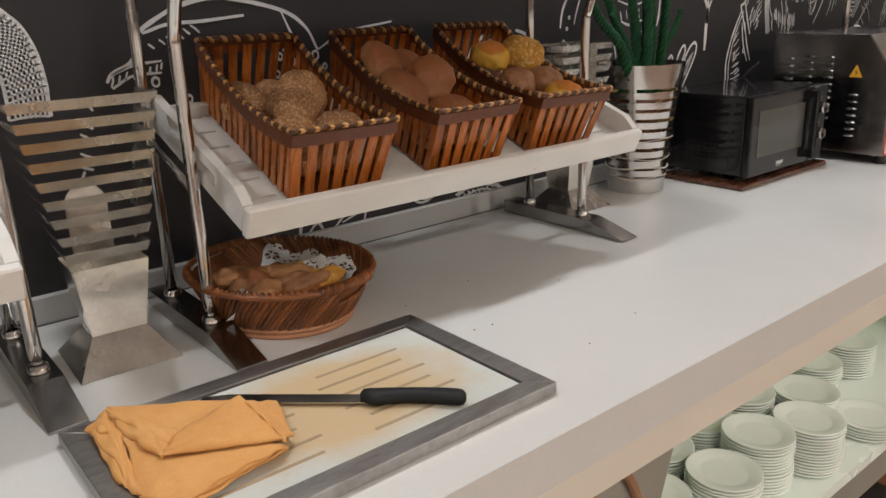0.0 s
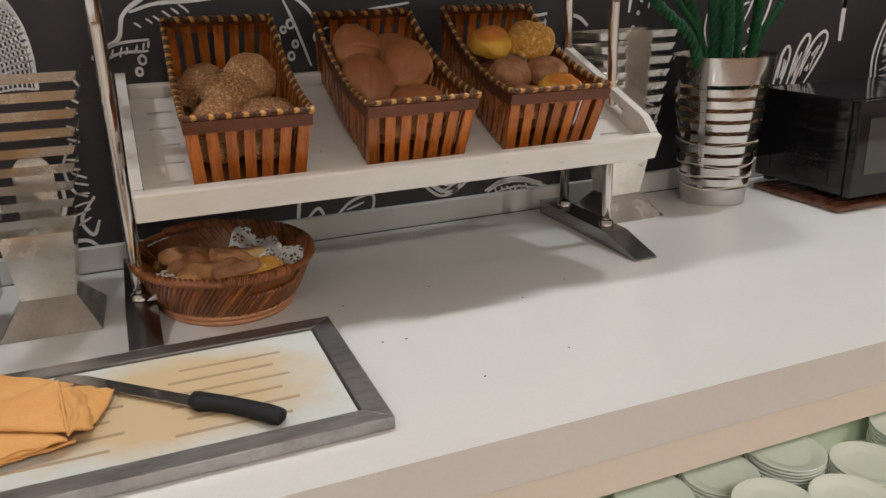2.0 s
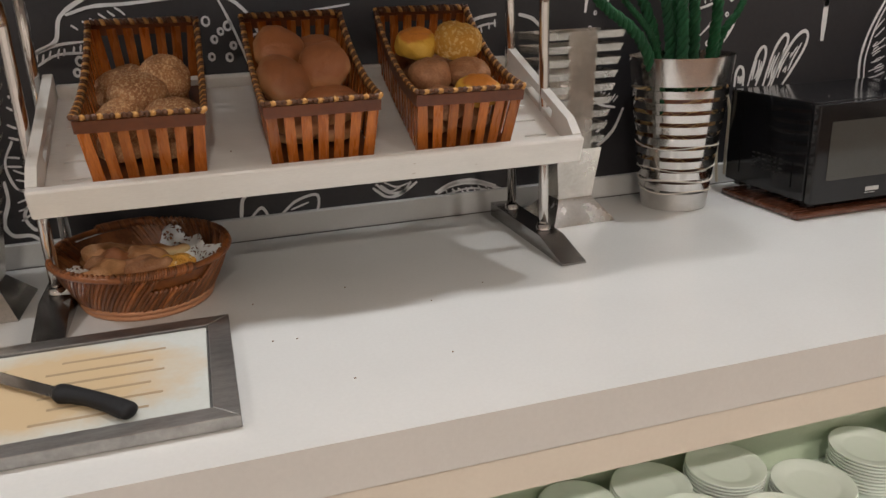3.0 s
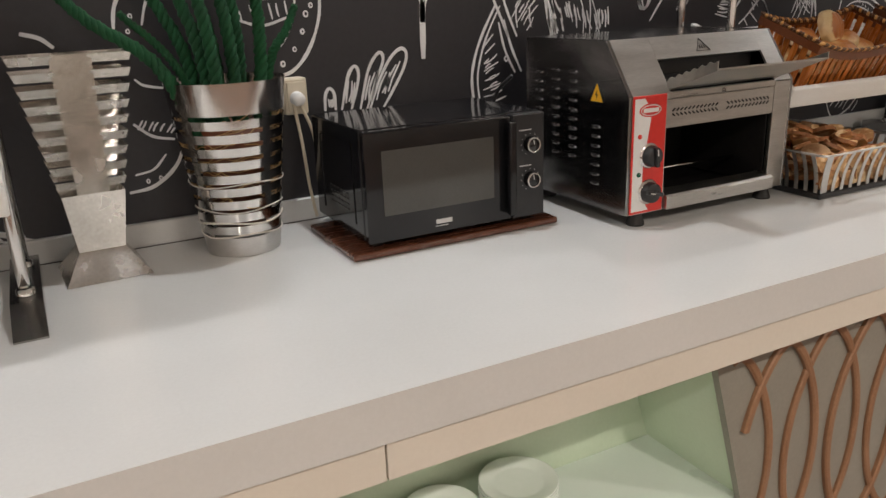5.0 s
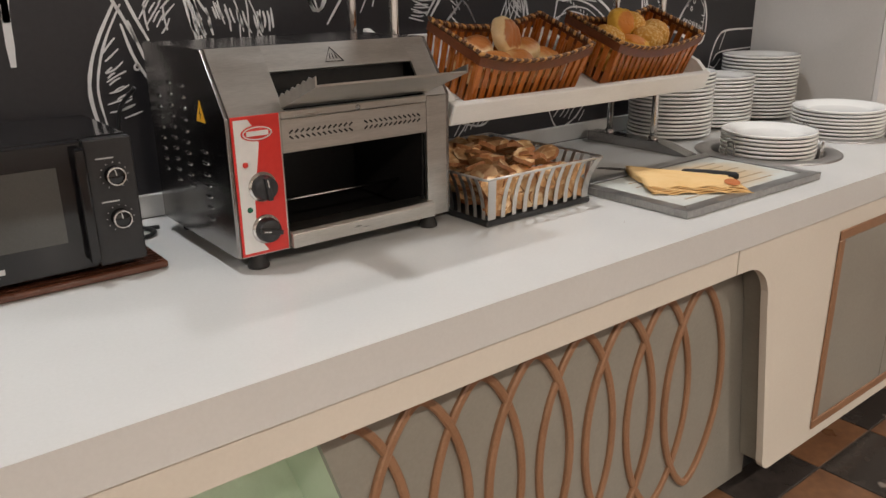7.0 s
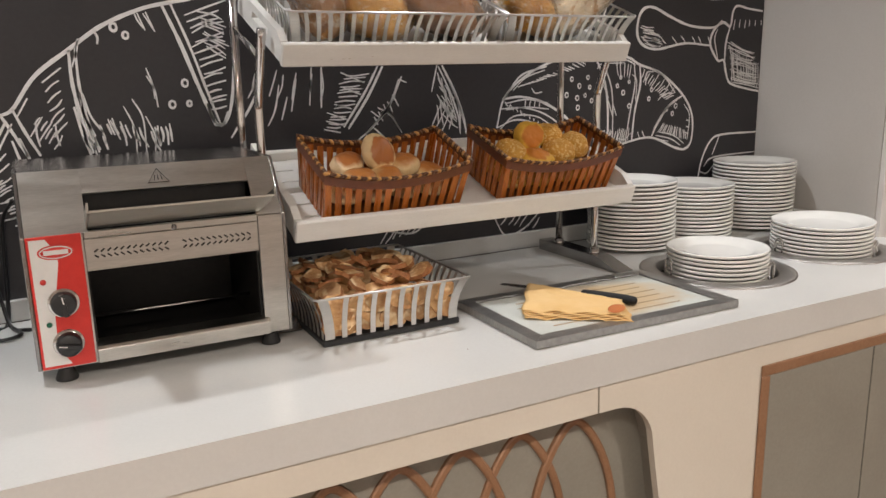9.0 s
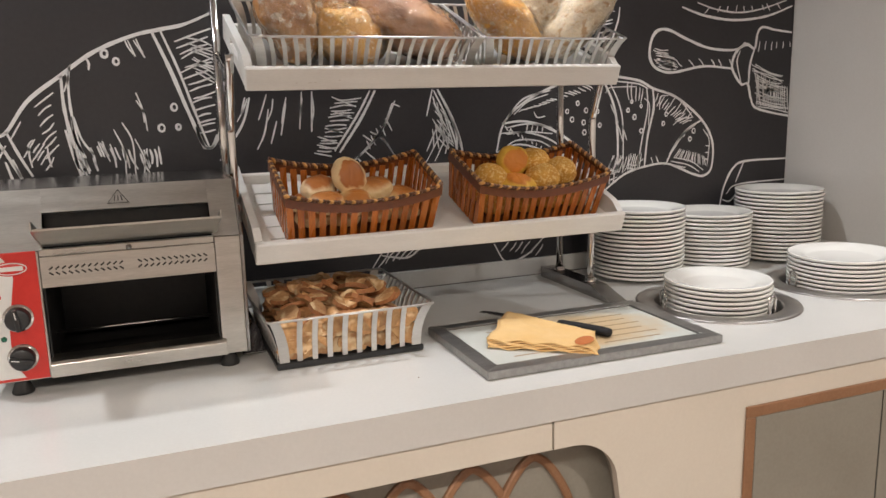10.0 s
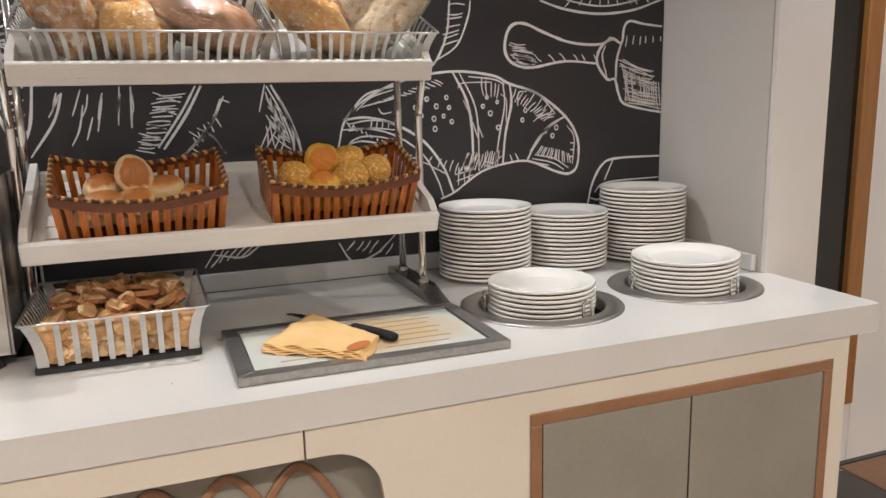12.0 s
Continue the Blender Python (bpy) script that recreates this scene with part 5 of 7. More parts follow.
def toast_basket():
    cx, cy, w, d = 3.452, 1.165, 0.335, 0.375
    strip_basket(T(cx, cy, TOP), w, d, 0.118, 0.026, 10, 13, "steel strip basket of toast slices on a black base", fan=False)
    rnd = random.Random(9)
    shapes = []
    for k in range(238):
        layer = min(4, k // 44)
        lim = 0.98
        x, y = rnd.uniform(-1, 1) * (w / 2 - 0.035) * lim, rnd.uniform(-1, 1) * (d / 2 - 0.035) * lim
        heap = 0.022 * (1 - (x / (w / 2)) ** 2) * (1 - (y / (d / 2)) ** 2) if layer == 4 else 0
        m = T(cx + x, cy + y, TOP + 0.030 + 0.0175 * layer + heap + rnd.uniform(0, 0.006)) @ R(rnd.uniform(0, 360), "Z") @ R(rnd.uniform(-42, 42) if layer else rnd.uniform(-14, 14), "X") @ R(rnd.uniform(-25, 25) if layer else 0, "Y")
        if k >= 216:
            # Slices standing on edge behind the front strips.
            i = k - 216
            m = T(cx - w / 2 + 0.03 + (w - 0.06) * ((i * 7) % 11) / 10, cy - d / 2 + 0.014 + rnd.uniform(0, 0.008), TOP + 0.042 + 0.042 * (i // 11)) @ R(rnd.uniform(66, 100), "X") @ R(rnd.uniform(-30, 30), "Z")
        if k < 5:
            ob = mesh_ob("toast_slice", slice_mesh(k), [TOAST, TOAST_EDGE])
            shapes.append(ob)
        else:
            ob = new("toast_slice", shapes[k % 5].data)
        ob.matrix_basis = m @ Matrix.Scale(rnd.uniform(0.72, 1.05), 4)
        tagged(ob, "small dried toast slice heaped in a metal basket", "bread", "toast slices")


toast_basket()


def loaf(name, mat, label, m, size, seed, cuts=0, wrap=True):
    t = thing(name, label, "bread", m, "wrapped loaves")
    bm = ball(1.0, *size, 0.012, 14.0, seed, 4)
    for v in bm.verts:
        k = 0.0
        if cuts:
            k = 0.10 * max(0, math.cos(v.co.x / size[0] * math.pi * cuts)) ** 6 * (1 if v.co.z > 0 else 0)
        v.co *= 1 - k
        v.co += v.normal * (0.013 * noise.noise(v.co * 18 + Vector((seed, 0, 0))) + 0.004 * noise.noise(v.co * 75 + Vector((seed, 4, 0))))
    part("crust", bm, mat, t)
    if wrap:
        # Crumpled film: many small flat facets.
        f = ball(1.0, size[0] * 1.06 + 0.005, size[1] * 1.07 + 0.005, size[2] * 1.06 + 0.005, 0.0, 1.0, 0, 5)
        for v in f.verts:
            v.co += v.normal * (0.007 * noise.noise(v.co * 26 + Vector((seed * 3, 1, 2))) + 0.007 * abs(noise.noise(v.co * 70)) + 0.0022 * noise.noise(v.co * 210) + 0.0007 * noise.noise(v.co * 600))
        for face in f.faces:
            face.smooth = False
        ob = part("plastic_wrap", f, FILM, t, "crinkled clear plastic wrap")
        ob.visible_shadow = False


def top_shelf():
    w0 = 0.0168
    strip_basket(TRAY_B2 @ T(0.305, 0.19, w0), 0.545, 0.285, 0.094, 0.018, 20, 11, "steel strip basket of wrapped loaves on the upper tray", False)
    strip_basket(TRAY_B2 @ T(0.800, 0.19, w0), 0.385, 0.285, 0.094, 0.018, 14, 11, "steel strip basket of wrapped white loaves on the upper tray", False)
    P = TRAY_B2 @ T(0, 0, w0)
    loaf("rustic_loaf", CRUST_RUSTIC, "wrapped rustic brown loaf with a floured crust", P @ T(0.125, 0.15, 0.105) @ R(68, "Y") @ R(10, "X"), (0.115, 0.075, 0.062), 1.0, 2)
    loaf("rustic_loaf", CRUST_RUSTIC, "wrapped seeded rustic loaf leaning behind others", P @ T(0.215, 0.225, 0.135) @ R(60, "Y"), (0.11, 0.062, 0.055), 2.0, 2)
    loaf("corn_loaf", CRUST_GOLD, "wrapped golden yellow corn loaf", P @ T(0.272, 0.125, 0.068) @ R(12, "Y"), (0.085, 0.070, 0.064), 3.0)
    loaf("brown_loaf", CRUST_LONG, "wrapped long smooth brown loaf", P @ T(0.435, 0.155, 0.088) @ R(22, "Y") @ R(-8, "Z"), (0.150, 0.072, 0.062), 4.0)
    loaf("seeded_loaf", CRUST_GOLD, "wrapped golden seeded loaf with a pale end", P @ T(0.705, 0.145, 0.098) @ R(38, "Y"), (0.140, 0.062, 0.056), 5.0, 2)
    loaf("white_loaf", CRUST_WHITE, "wrapped small flour-dusted white loaf", P @ T(0.825, 0.215, 0.120) @ R(-20, "Y"), (0.090, 0.060, 0.055), 6.0)
    loaf("white_loaf", CRUST_WHITE, "wrapped long flour-dusted white loaf", P @ T(0.905, 0.150, 0.105) @ R(-46, "Y"), (0.140, 0.062, 0.056), 7.0, 3)


top_shelf()

# ---- oval wicker basket ----


def wicker_basket():
    cx, cy, a, b, h = 0.648, 1.300, 0.163, 0.190, 0.097
    t = thing("wicker_basket", "oval brown wicker basket lined with a paper doily", "basket", T(cx, cy, TOP) @ R(14, "Z"))
    liner = []
    for i in range(9):
        s = i / 8
        r = 0.70 + 0.285 * s ** 0.75
        liner.append((r, 0.012 + (h - 0.018) * s))
    part("inner_wall", lathe([(0.0, 0.011)] + liner, 64, a * 0.965, b * 0.965), WICKER, t)
    n = 104
    for i in range(n):
        th = 2 * math.pi * i / n
        gap = min(abs(math.sin((th - math.radians(268)) / 2)), abs(math.sin((th - math.radians(88)) / 2))) < 0.17
        pts = []
        for k in range(7):
            s = k / 6 * (0.55 if gap else 1.0)
            r = 0.715 + 0.285 * s ** 0.75
            tw = th + 0.42 * s
            pts.append((a * r * math.cos(tw), b * r * math.sin(tw), 0.012 + h * s * 0.96))
        part("strand", tube(pts, 0.0052 if i % 2 else 0.004, 5), WICKER, t)

    def ring(r, z, rad, m, name, wavy=0.0):
        pts = [(a * r * math.cos(q), b * r * math.sin(q), z + wavy * math.sin(q * 40)) for q in [2 * math.pi * i / 90 for i in range(90)]]
        part(name, tube(pts, rad, 7, True), m, t)
    ring(0.735, 0.006, 0.006, WICKER_PALE, "base_coil")
    ring(0.760, 0.017, 0.0055, WICKER_PALE, "base_coil")
    ring(1.0, h, 0.0065, WICKER, "rim_coil", 0.0006)
    for c in (268, 88):
        q0 = math.radians(c)
        pts = [(a * 1.004 * math.cos(q0 + u), b * 1.004 * math.sin(q0 + u), h + 0.002) for u in [(-0.38 + 0.76 * i / 30) for i in range(31)]]
        grip = part("handle", tube(pts, 0.0085, 8), WICKER, t, "wrapped wicker handle")
        for i in range(2, 29):
            p = Vector(pts[i])
            d = (Vector(pts[i + 1]) - Vector(pts[i - 1])).normalized()
            sd = d.cross(Vector((0, 0, 1)))
            part("wrap", tube([p + (sd * math.cos(v) + Vector((0, 0, 1)) * math.sin(v)) * 0.009 + d * 0.003 * math.sin(v) for v in [2 * math.pi * k / 8 for k in range(8)]], 0.0024, 4, True), WICKER, grip)

    def doily(m, w, hgt, curl, seed):
        bm = bmesh.new()
        nx, ny = 44, 26
        g = []
        for j in range(ny + 1):
            row = []
            for i in range(nx + 1):
                u, v = i / nx, j / ny
                y = curl * math.sin(u * 2.4) + 0.006 * math.sin(v * 6 + u * 9 + seed)
                row.append(bm.verts.new(((u - 0.5) * w, y, v * hgt + 0.007 * math.sin(u * 17) * v)))
            g.append(row)
        for j in range(ny):
            for i in range(nx):
                u, v = (i + 0.5) / nx, (j + 0.5) / ny
                cell = (u * 5.0) % 1 - 0.5, (v * 2.6) % 1 - 0.5
                rr, aa = math.hypot(*cell), math.atan2(cell[1], cell[0])
                if v > 0.3 and 0.14 < rr < 0.36 and math.cos(aa * 6) > 0.1:
                    continue
                bm.faces.new((g[j][i], g[j][i + 1], g[j + 1][i + 1], g[j + 1][i]))
        ob = solid("paper_doily", smooth(bm), LACE, "white lacy paper doily lining the wicker basket", "doily", m, "paper doilies")
        s = ob.modifiers.new("thickness", "SOLIDIFY")
        s.thickness = 0.0006
    doily(T(cx + 0.058, cy + 0.030, TOP + 0.052) @ R(-62, "Z") @ R(-48, "X"), 0.215, 0.066, 0.018, 0.0)
    doily(T(cx - 0.105, cy + 0.0, TOP + 0.042) @ R(62, "Z") @ R(24, "X"), 0.15, 0.055, -0.03, 2.0)
    rnd = random.Random(4)
    for i, (dx, dy, z, ang, tilt, mt) in enumerate(((-0.06, 0.06, 0.058, 20, 10, CRUST_LONG), (0.02, -0.02, 0.060, -35, 12, CRUST_LONG), (0.045, -0.065, 0.055, -10, -10, CRUST_GOLD), (-0.055, -0.05, 0.052, 40, 6, CRUST_LONG), (0.03, 0.07, 0.04, 0, 0, BUN_GOLD), (-0.01, -0.10, 0.038, 8, 0, BUN_PALE), (-0.02, 0.02, 0.036, 80, 0, BUN_BROWN), (-0.045, 0.005, 0.055, -50, 8, BUN_TAN), (-0.07, 0.10, 0.04, 15, 0, BUN_TAN), (0.01, -0.06, 0.058, -28, -8, BUN_BROWN), (-0.085, -0.01, 0.046, 70, 0, BUN_BROWN))):
        bm = wobble(ball(1.0, 0.058, 0.027, 0.022, 0.010, 38, i * 2.0, 4), 0.003, 120, i)
        solid("crusty_roll", bm, mt, "cut crusty bread piece in the wicker basket", "bread", T(cx + dx, cy + dy, TOP + z + 0.016) @ R(ang, "Z") @ R(tilt, "Y"), "crusty bread pieces")


wicker_basket()

# ---- slotted steel stands ----


def stand(m, label, back):
    s = thing("steel_stand", label, "stand", m, "slotted steel stands")

    def frustum(a, da, z0, b, db, z1):
        bm = bmesh.new()
        lo = [bm.verts.new((x * a, y * da, z0)) for x, y in ((-1, -1), (1, -1), (1, 1), (-1, 1))]
        hi = [bm.verts.new((x * b, y * db, z1)) for x, y in ((-1, -1), (1, -1), (1, 1), (-1, 1))]
        for k in range(4):
            bm.faces.new((lo[k], lo[(k + 1) % 4], hi[(k + 1) % 4], hi[k]))
        return bm
    part("base", frustum(0.083, 0.085, 0.001, 0.045, 0.035, 0.056), STAND_STEEL, s, "pyramid-shaped steel base")
    part("body", frustum(0.045, 0.035, 0.056, 0.060, 0.052, 0.178), STAND_STEEL, s)

    def half(z):
        f = (z - 0.178) / 0.272
        return 0.060 + (0.110 - 0.060) * f, 0.052 + (0.060 - 0.052) * f
    n = 9
    for i in range(n):
        z0 = 0.178 + 0.272 * (i + 0.42) / n
        z1 = z0 + 0.0165
        (a0, d0), (a1, d1) = half(z0), half(z1)
        # Each slat is bent outwards along its top edge.
        a0, d0, a1, d1 = a0 - 0.0015, d0 - 0.0025, a1 + 0.0015, d1 + 0.0025

        def strip(p, q, pz, qz):
            bm = bmesh.new()
            f = bm.faces.new([bm.verts.new(v) for v in ((*p, z0), (*q, z0), (*qz, z1), (*pz, z1))])
            bmesh.ops.solidify(bm, geom=[f], thickness=0.0014)
            return bm
        part("slat", strip((-a0, -d0), (a0, -d0), (-a1, -d1), (a1, -d1)), STAND_STEEL, s)
        part("slat", strip((a0, -d0), (a0, d0), (a1, -d1), (a1, d1)), STAND_STEEL, s)
        part("slat", strip((-a0, d0), (-a0, -d0), (-a1, d1), (-a1, -d1)), STAND_STEEL, s)
        if not back:
            continue
        part("slat", strip((a0, d0), (0.03, d0), (a1, d1), (0.03, d1)), STAND_STEEL, s)
        part("slat", strip((-0.03, d0), (-a0, d0), (-0.03, d1), (-a1, d1)), STAND_STEEL, s)
    bm = bmesh.new()
    if back:
        rim = [(-0.030, 0.052, 0.178), (-0.038, 0.0605, 0.45), (0.038, 0.0605, 0.45), (0.030, 0.052, 0.178)]
    else:
        rim = [(0.034 * math.cos(a), 0.053 + 0.003 * math.sin(a), 0.262 + 0.034 * math.sin(a)) for a in [math.pi * i / 10 for i in range(10, -1, -1)]]
        rim = [(-0.034, 0.052, 0.178)] + rim + [(0.034, 0.052, 0.178)]
    f = bm.faces.new([bm.verts.new(v) for v in rim])
    bmesh.ops.solidify(bm, geom=[f], thickness=0.0016)
    part("spine", bm, STAND_STEEL, s, "solid central steel strip")
    return s


STAND = stand(T(0.343, 1.335, TOP) @ R(-2, "Z"), "tall slotted steel stand on a pyramid base", False)
stand(T(1.637, 1.452, TOP) @ R(183, "Z"), "slotted steel stand with a solid central strip", True)

# ---- slotted steel pot with green braided canes ----


def cane_pot():
    cx, cy, h, rb, rt = 1.935, 1.445, 0.378, 0.081, 0.127
    p = thing("steel_pot", "tapered slotted steel pot holding green braided canes", "pot", T(cx, cy, TOP))

    def rad(z):
        return rb + (rt - rb) * z / h

    def band(z0, z1, name, mat, arc=(0, 360), extra=0.0):
        bm = bmesh.new()
        n = max(6, int((arc[1] - arc[0]) / 6))
        rows = []
        for i in range(n + 1):
            q = radians(arc[0] + (arc[1] - arc[0]) * i / n)
            rows.append([bm.verts.new(((rad(z) + extra + o) * math.cos(q), (rad(z) + extra + o) * math.sin(q), z)) for z, o in ((z0, 0), (z1, 0), (z1, -0.0016), (z0, -0.0016))])
        for a, b in zip(rows, rows[1:]):
            bm.faces.new((a[0], b[0], b[1], a[1]))
            bm.faces.new((a[2], b[2], b[3], a[3]))
        bmesh.ops.remove_doubles(bm, verts=bm.verts, dist=1e-6)
        part(name, smooth(bm), mat, p)
    band(0.001, 0.044, "bottom_band", STEEL)
    band(0.312, h, "top_band", STEEL_POT)
    for i in range(9):
        z = 0.053 + i * 0.0288
        band(z, z + 0.0185, "ring_band", STEEL_POT)
    for q in (-62, 28, 118, 208):
        band(0.04, 0.315, "upright_strap", STEEL_POT, (q - 5, q + 5), -0.0018)
    part("floor_disc", lathe([(0, 0.003), (rb - 0.003, 0.003)], 32), STEEL, p)
    cords = []
    for k, z in enumerate((0.050, 0.079, 0.108, 0.165)):
        pts = []
        for i in range(40):
            q = 2 * math.pi * i / 40
            pts.append(((rad(z) + 0.0008) * math.cos(q), (rad(z) + 0.0008) * math.sin(q), z - 0.002 + 0.0035 * math.sin(3 * q + k * 2)))
        cords.append(tube(pts, 0.0022 if k < 2 else 0.0013, 6, True))
    part("cord", merge(*cords), RAFFIA, p, "white raffia cords wound round the pot")
    rnd = random.Random(3)
    straws = []
    for k in range(260):
        z = rnd.uniform(0.11, 0.30)
        q, r = rnd.uniform(0, 6.28), rad(z) * rnd.uniform(0.80, 0.985)
        q2 = q + rnd.uniform(0.3, 0.9)
        z2 = z + rnd.uniform(-0.02, 0.02)
        pts = [(r * math.cos(q + (q2 - q) * s), r * math.sin(q + (q2 - q) * s), z + (z2 - z) * s + 0.004 * math.sin(s * 5 + k)) for s in (0, 0.33, 0.66, 1)]
        straws.append(tube(pts, 0.0011, 4))
    tagged(part("straw_filling", merge(*straws), STRAW, p, "dry straw filling"), kind="stuff")
    part("core", lathe([(0, 0.05), (0.055, 0.05), (0.085, 0.28), (0, 0.28)], 20), BAND, p)

    def braid(path, r, turns):
        pts = curve_points([Vector(q) for q in path], 14)
        strands = []
        for s in range(3):
            line, side = [], None
            for i, c in enumerate(pts):
                t = (pts[min(i + 1, len(pts) - 1)] - pts[max(i - 1, 0)]).normalized()
                side = t.orthogonal().normalized() if side is None else (side - t * side.dot(t)).normalized()
                up = t.cross(side)
                f = i / (len(pts) - 1)
                ang = 2 * math.pi * (turns * f + s / 3)
                rr = r * (1.0 - 0.35 * f)
                line.append(c + (side * math.cos(ang) + up * math.sin(ang)) * rr * 0.66)
            strands.append(tube(line, [r * 0.62 * (1 - 0.35 * i / len(line)) for i in range(len(line))], 7))
        return merge(*strands)
    canes = [((1.89, 1.42, 1.10), (1.80, 1.40, 1.31), (1.68, 1.39, 1.41), (1.60, 1.38, 1.50)), ((1.88, 1.43, 1.10), (1.84, 1.41, 1.30), (1.74, 1.40, 1.42)),
             ((1.90, 1.44, 1.10), (1.89, 1.43, 1.32), (1.84, 1.42, 1.50), (1.80, 1.42, 1.66)), ((1.92, 1.45, 1.10), (1.92, 1.45, 1.33), (1.885, 1.46, 1.52), (1.86, 1.47, 1.70)),
             ((1.95, 1.43, 1.10), (1.95, 1.42, 1.33), (1.93, 1.42, 1.52), (1.92, 1.42, 1.68)), ((1.96, 1.47, 1.10), (1.975, 1.46, 1.33), (1.965, 1.46, 1.52), (1.97, 1.46, 1.70)),
             ((1.99, 1.44, 1.10), (2.015, 1.43, 1.33), (2.01, 1.42, 1.50), (1.99, 1.42, 1.64)), ((2.00, 1.45, 1.10), (2.035, 1.44, 1.30), (2.075, 1.43, 1.37), (2.10, 1.43, 1.42)),
             ((1.91, 1.41, 1.10), (1.905, 1.40, 1.33), (1.875, 1.39, 1.52), (1.86, 1.39, 1.68)), ((1.88, 1.46, 1.10), (1.865, 1.46, 1.32), (1.80, 1.47, 1.48), (1.77, 1.47, 1.62))]
    for i, c in enumerate(canes):
        solid("braided_cane", braid(c, 0.0142 if i not in (1, 7) else 0.0108, 10), GREEN_FELT, "green braided felt cane standing in a steel pot", "decoration", None, "green canes")


cane_pot()

# ---- small fittings ----


def fittings():
    jb = thing("socket_box", "cream plastic socket box on the wall beside a pot", "socket")
    part("box", box(2.092, 2.150, 1.548, 1.588, 1.170, 1.256, 0.005, 2), CREAM_PLASTIC, jb)
    part("cover", box(2.098, 2.144, 1.543, 1.5475, 1.178, 1.248, 0.003, 2), CREAM_PLASTIC, jb)
    part("plug", moved(lathe([(0, 0.02), (0.015, 0.02), (0.018, 0.0)], 20), T(2.121, 1.5435, 1.208) @ R(90, "X")), PANEL_WHITE, jb)
    for k, path in enumerate((((2.125, 1.54, 1.20), (2.15, 1.53, 1.12), (2.165, 1.55, 1.0), (2.17, 1.555, 0.93)), ((2.11, 1.54, 1.20), (2.12, 1.53, 1.10), (2.135, 1.55, 0.99), (2.15, 1.56, 0.91)))):
        solid("power_cable", tube(curve_points(path, 8), 0.0042, 8), CREAM_PLASTIC, "pale power cable hanging from a wall socket", "cable", None, "pale cables")
    for k, path in enumerate((((2.60, 1.50, 1.12), (2.63, 1.53, 1.05), (2.645, 1.53, 0.96), (2.66, 1.50, 0.906), (2.70, 1.46, 0.906)), ((2.70, 1.50, 1.22), (2.67, 1.54, 1.16), (2.66, 1.55, 1.02), (2.65, 1.54, 0.907), (2.62, 1.50, 0.907)),
                                ((2.60, 1.44, 0.907), (2.64, 1.40, 0.907), (2.68, 1.43, 0.907), (2.66, 1.50, 0.907)))):
        solid("appliance_cable", tube(curve_points(path, 8), 0.0048, 8), BLACK_SATIN, "black mains cable behind the appliances", "cable", None, "black cables")
    rnd = random.Random(2)
    for x, y in ((0.86, 0.98), (0.90, 0.975), (0.965, 0.80), (1.02, 1.18), (1.13, 0.83), (1.16, 1.05), (1.28, 1.10), (0.84, 1.16), (4.36, 0.98), (3.55, 0.80)):
        bm = ball(0.0018, 1, 0.8, 0.5, 0.0008, 400, x, 1)
        solid("crumb", bm, CRUMB, "tiny brown bread crumb on the worktop", "crumb", T(x, y, TOP + 0.0012), "crumbs")
    for u, v in ((0.12, 0.10), (0.30, 0.05), (0.36, 0.04), (0.62, 0.05), (0.33, 0.12)):
        solid("crumb", ball(0.002, 1, 0.8, 0.5, 0.0008, 400, u, 1), CRUMB, "tiny brown bread crumb on a bread tray", "crumb", TRAY_A @ T(u, v, 0.0172), "crumbs")


fittings()

# ---- wall drawings ----
INKED = []


def ribbon(pts, w):
    """A flat brush stroke on the wall, thinner at its ends."""
    p = curve_points([(x, 0, z) for x, z in pts], 7) if len(pts) > 2 else [Vector((pts[0][0], 0, pts[0][1])).lerp(Vector((pts[1][0], 0, pts[1][1])), i / 4) for i in range(5)]
    bm = bmesh.new()
    n, rows = len(p), []
    for i, c in enumerate(p):
        t = p[min(i + 1, n - 1)] - p[max(i - 1, 0)]
        s = Vector((-t.z, 0, t.x)).normalized()
        f = i / (n - 1)
        k = w * 0.74 * (0.45 + 0.55 * math.sin(math.pi * min(1, max(0, f * 0.9 + 0.05))) ** 0.5) * (1 + 0.28 * noise.noise(c * 38))
        rows.append([bm.verts.new((c.x + s.x * q * k, WALL_Y - 0.0012, c.z + s.z * q * k)) for q in (-1, 1)])
    for a, b in zip(rows, rows[1:]):
        bm.faces.new((a[0], a[1], b[1], b[0]))
    return bm


def ink(w, *pts):
    INKED.append(ribbon(pts, w))


def hatch(w, n, a, b, c, d):
    """n strokes from the line a-b to the line c-d."""
    a, b, c, d = (Vector(q) for q in (a, b, c, d))
    for i in range(n):
        t = (i + random.uniform(-0.25, 0.25)) / max(1, n - 1)
        p, q = a.lerp(b, t), c.lerp(d, t)
        s, e = random.uniform(0, 0.18), random.uniform(0.78, 1.0)
        m = p.lerp(q, 0.5) + Vector((q.y - p.y, p.x - q.x)) * random.uniform(-0.06, 0.06)
        INKED.append(ribbon([p.lerp(q, s), m, p.lerp(q, e)], w))


def rings(r, *pts):
    for x, z in pts:
        k = r * random.uniform(0.7, 1.15)
        INKED.append(ribbon([(x + k * math.cos(a), z + k * 1.2 * math.sin(a)) for a in [2 * math.pi * i / 8 for i in range(9)]], r * 0.58))


def drawn(name):
    for b in INKED:
        for v in b.verts:
            v.co.x = min(v.co.x, END_X - 0.003)
    part(name, merge(*INKED), CHALK, WALL, "white chalk-style bakery sketch")
    INKED.clear()


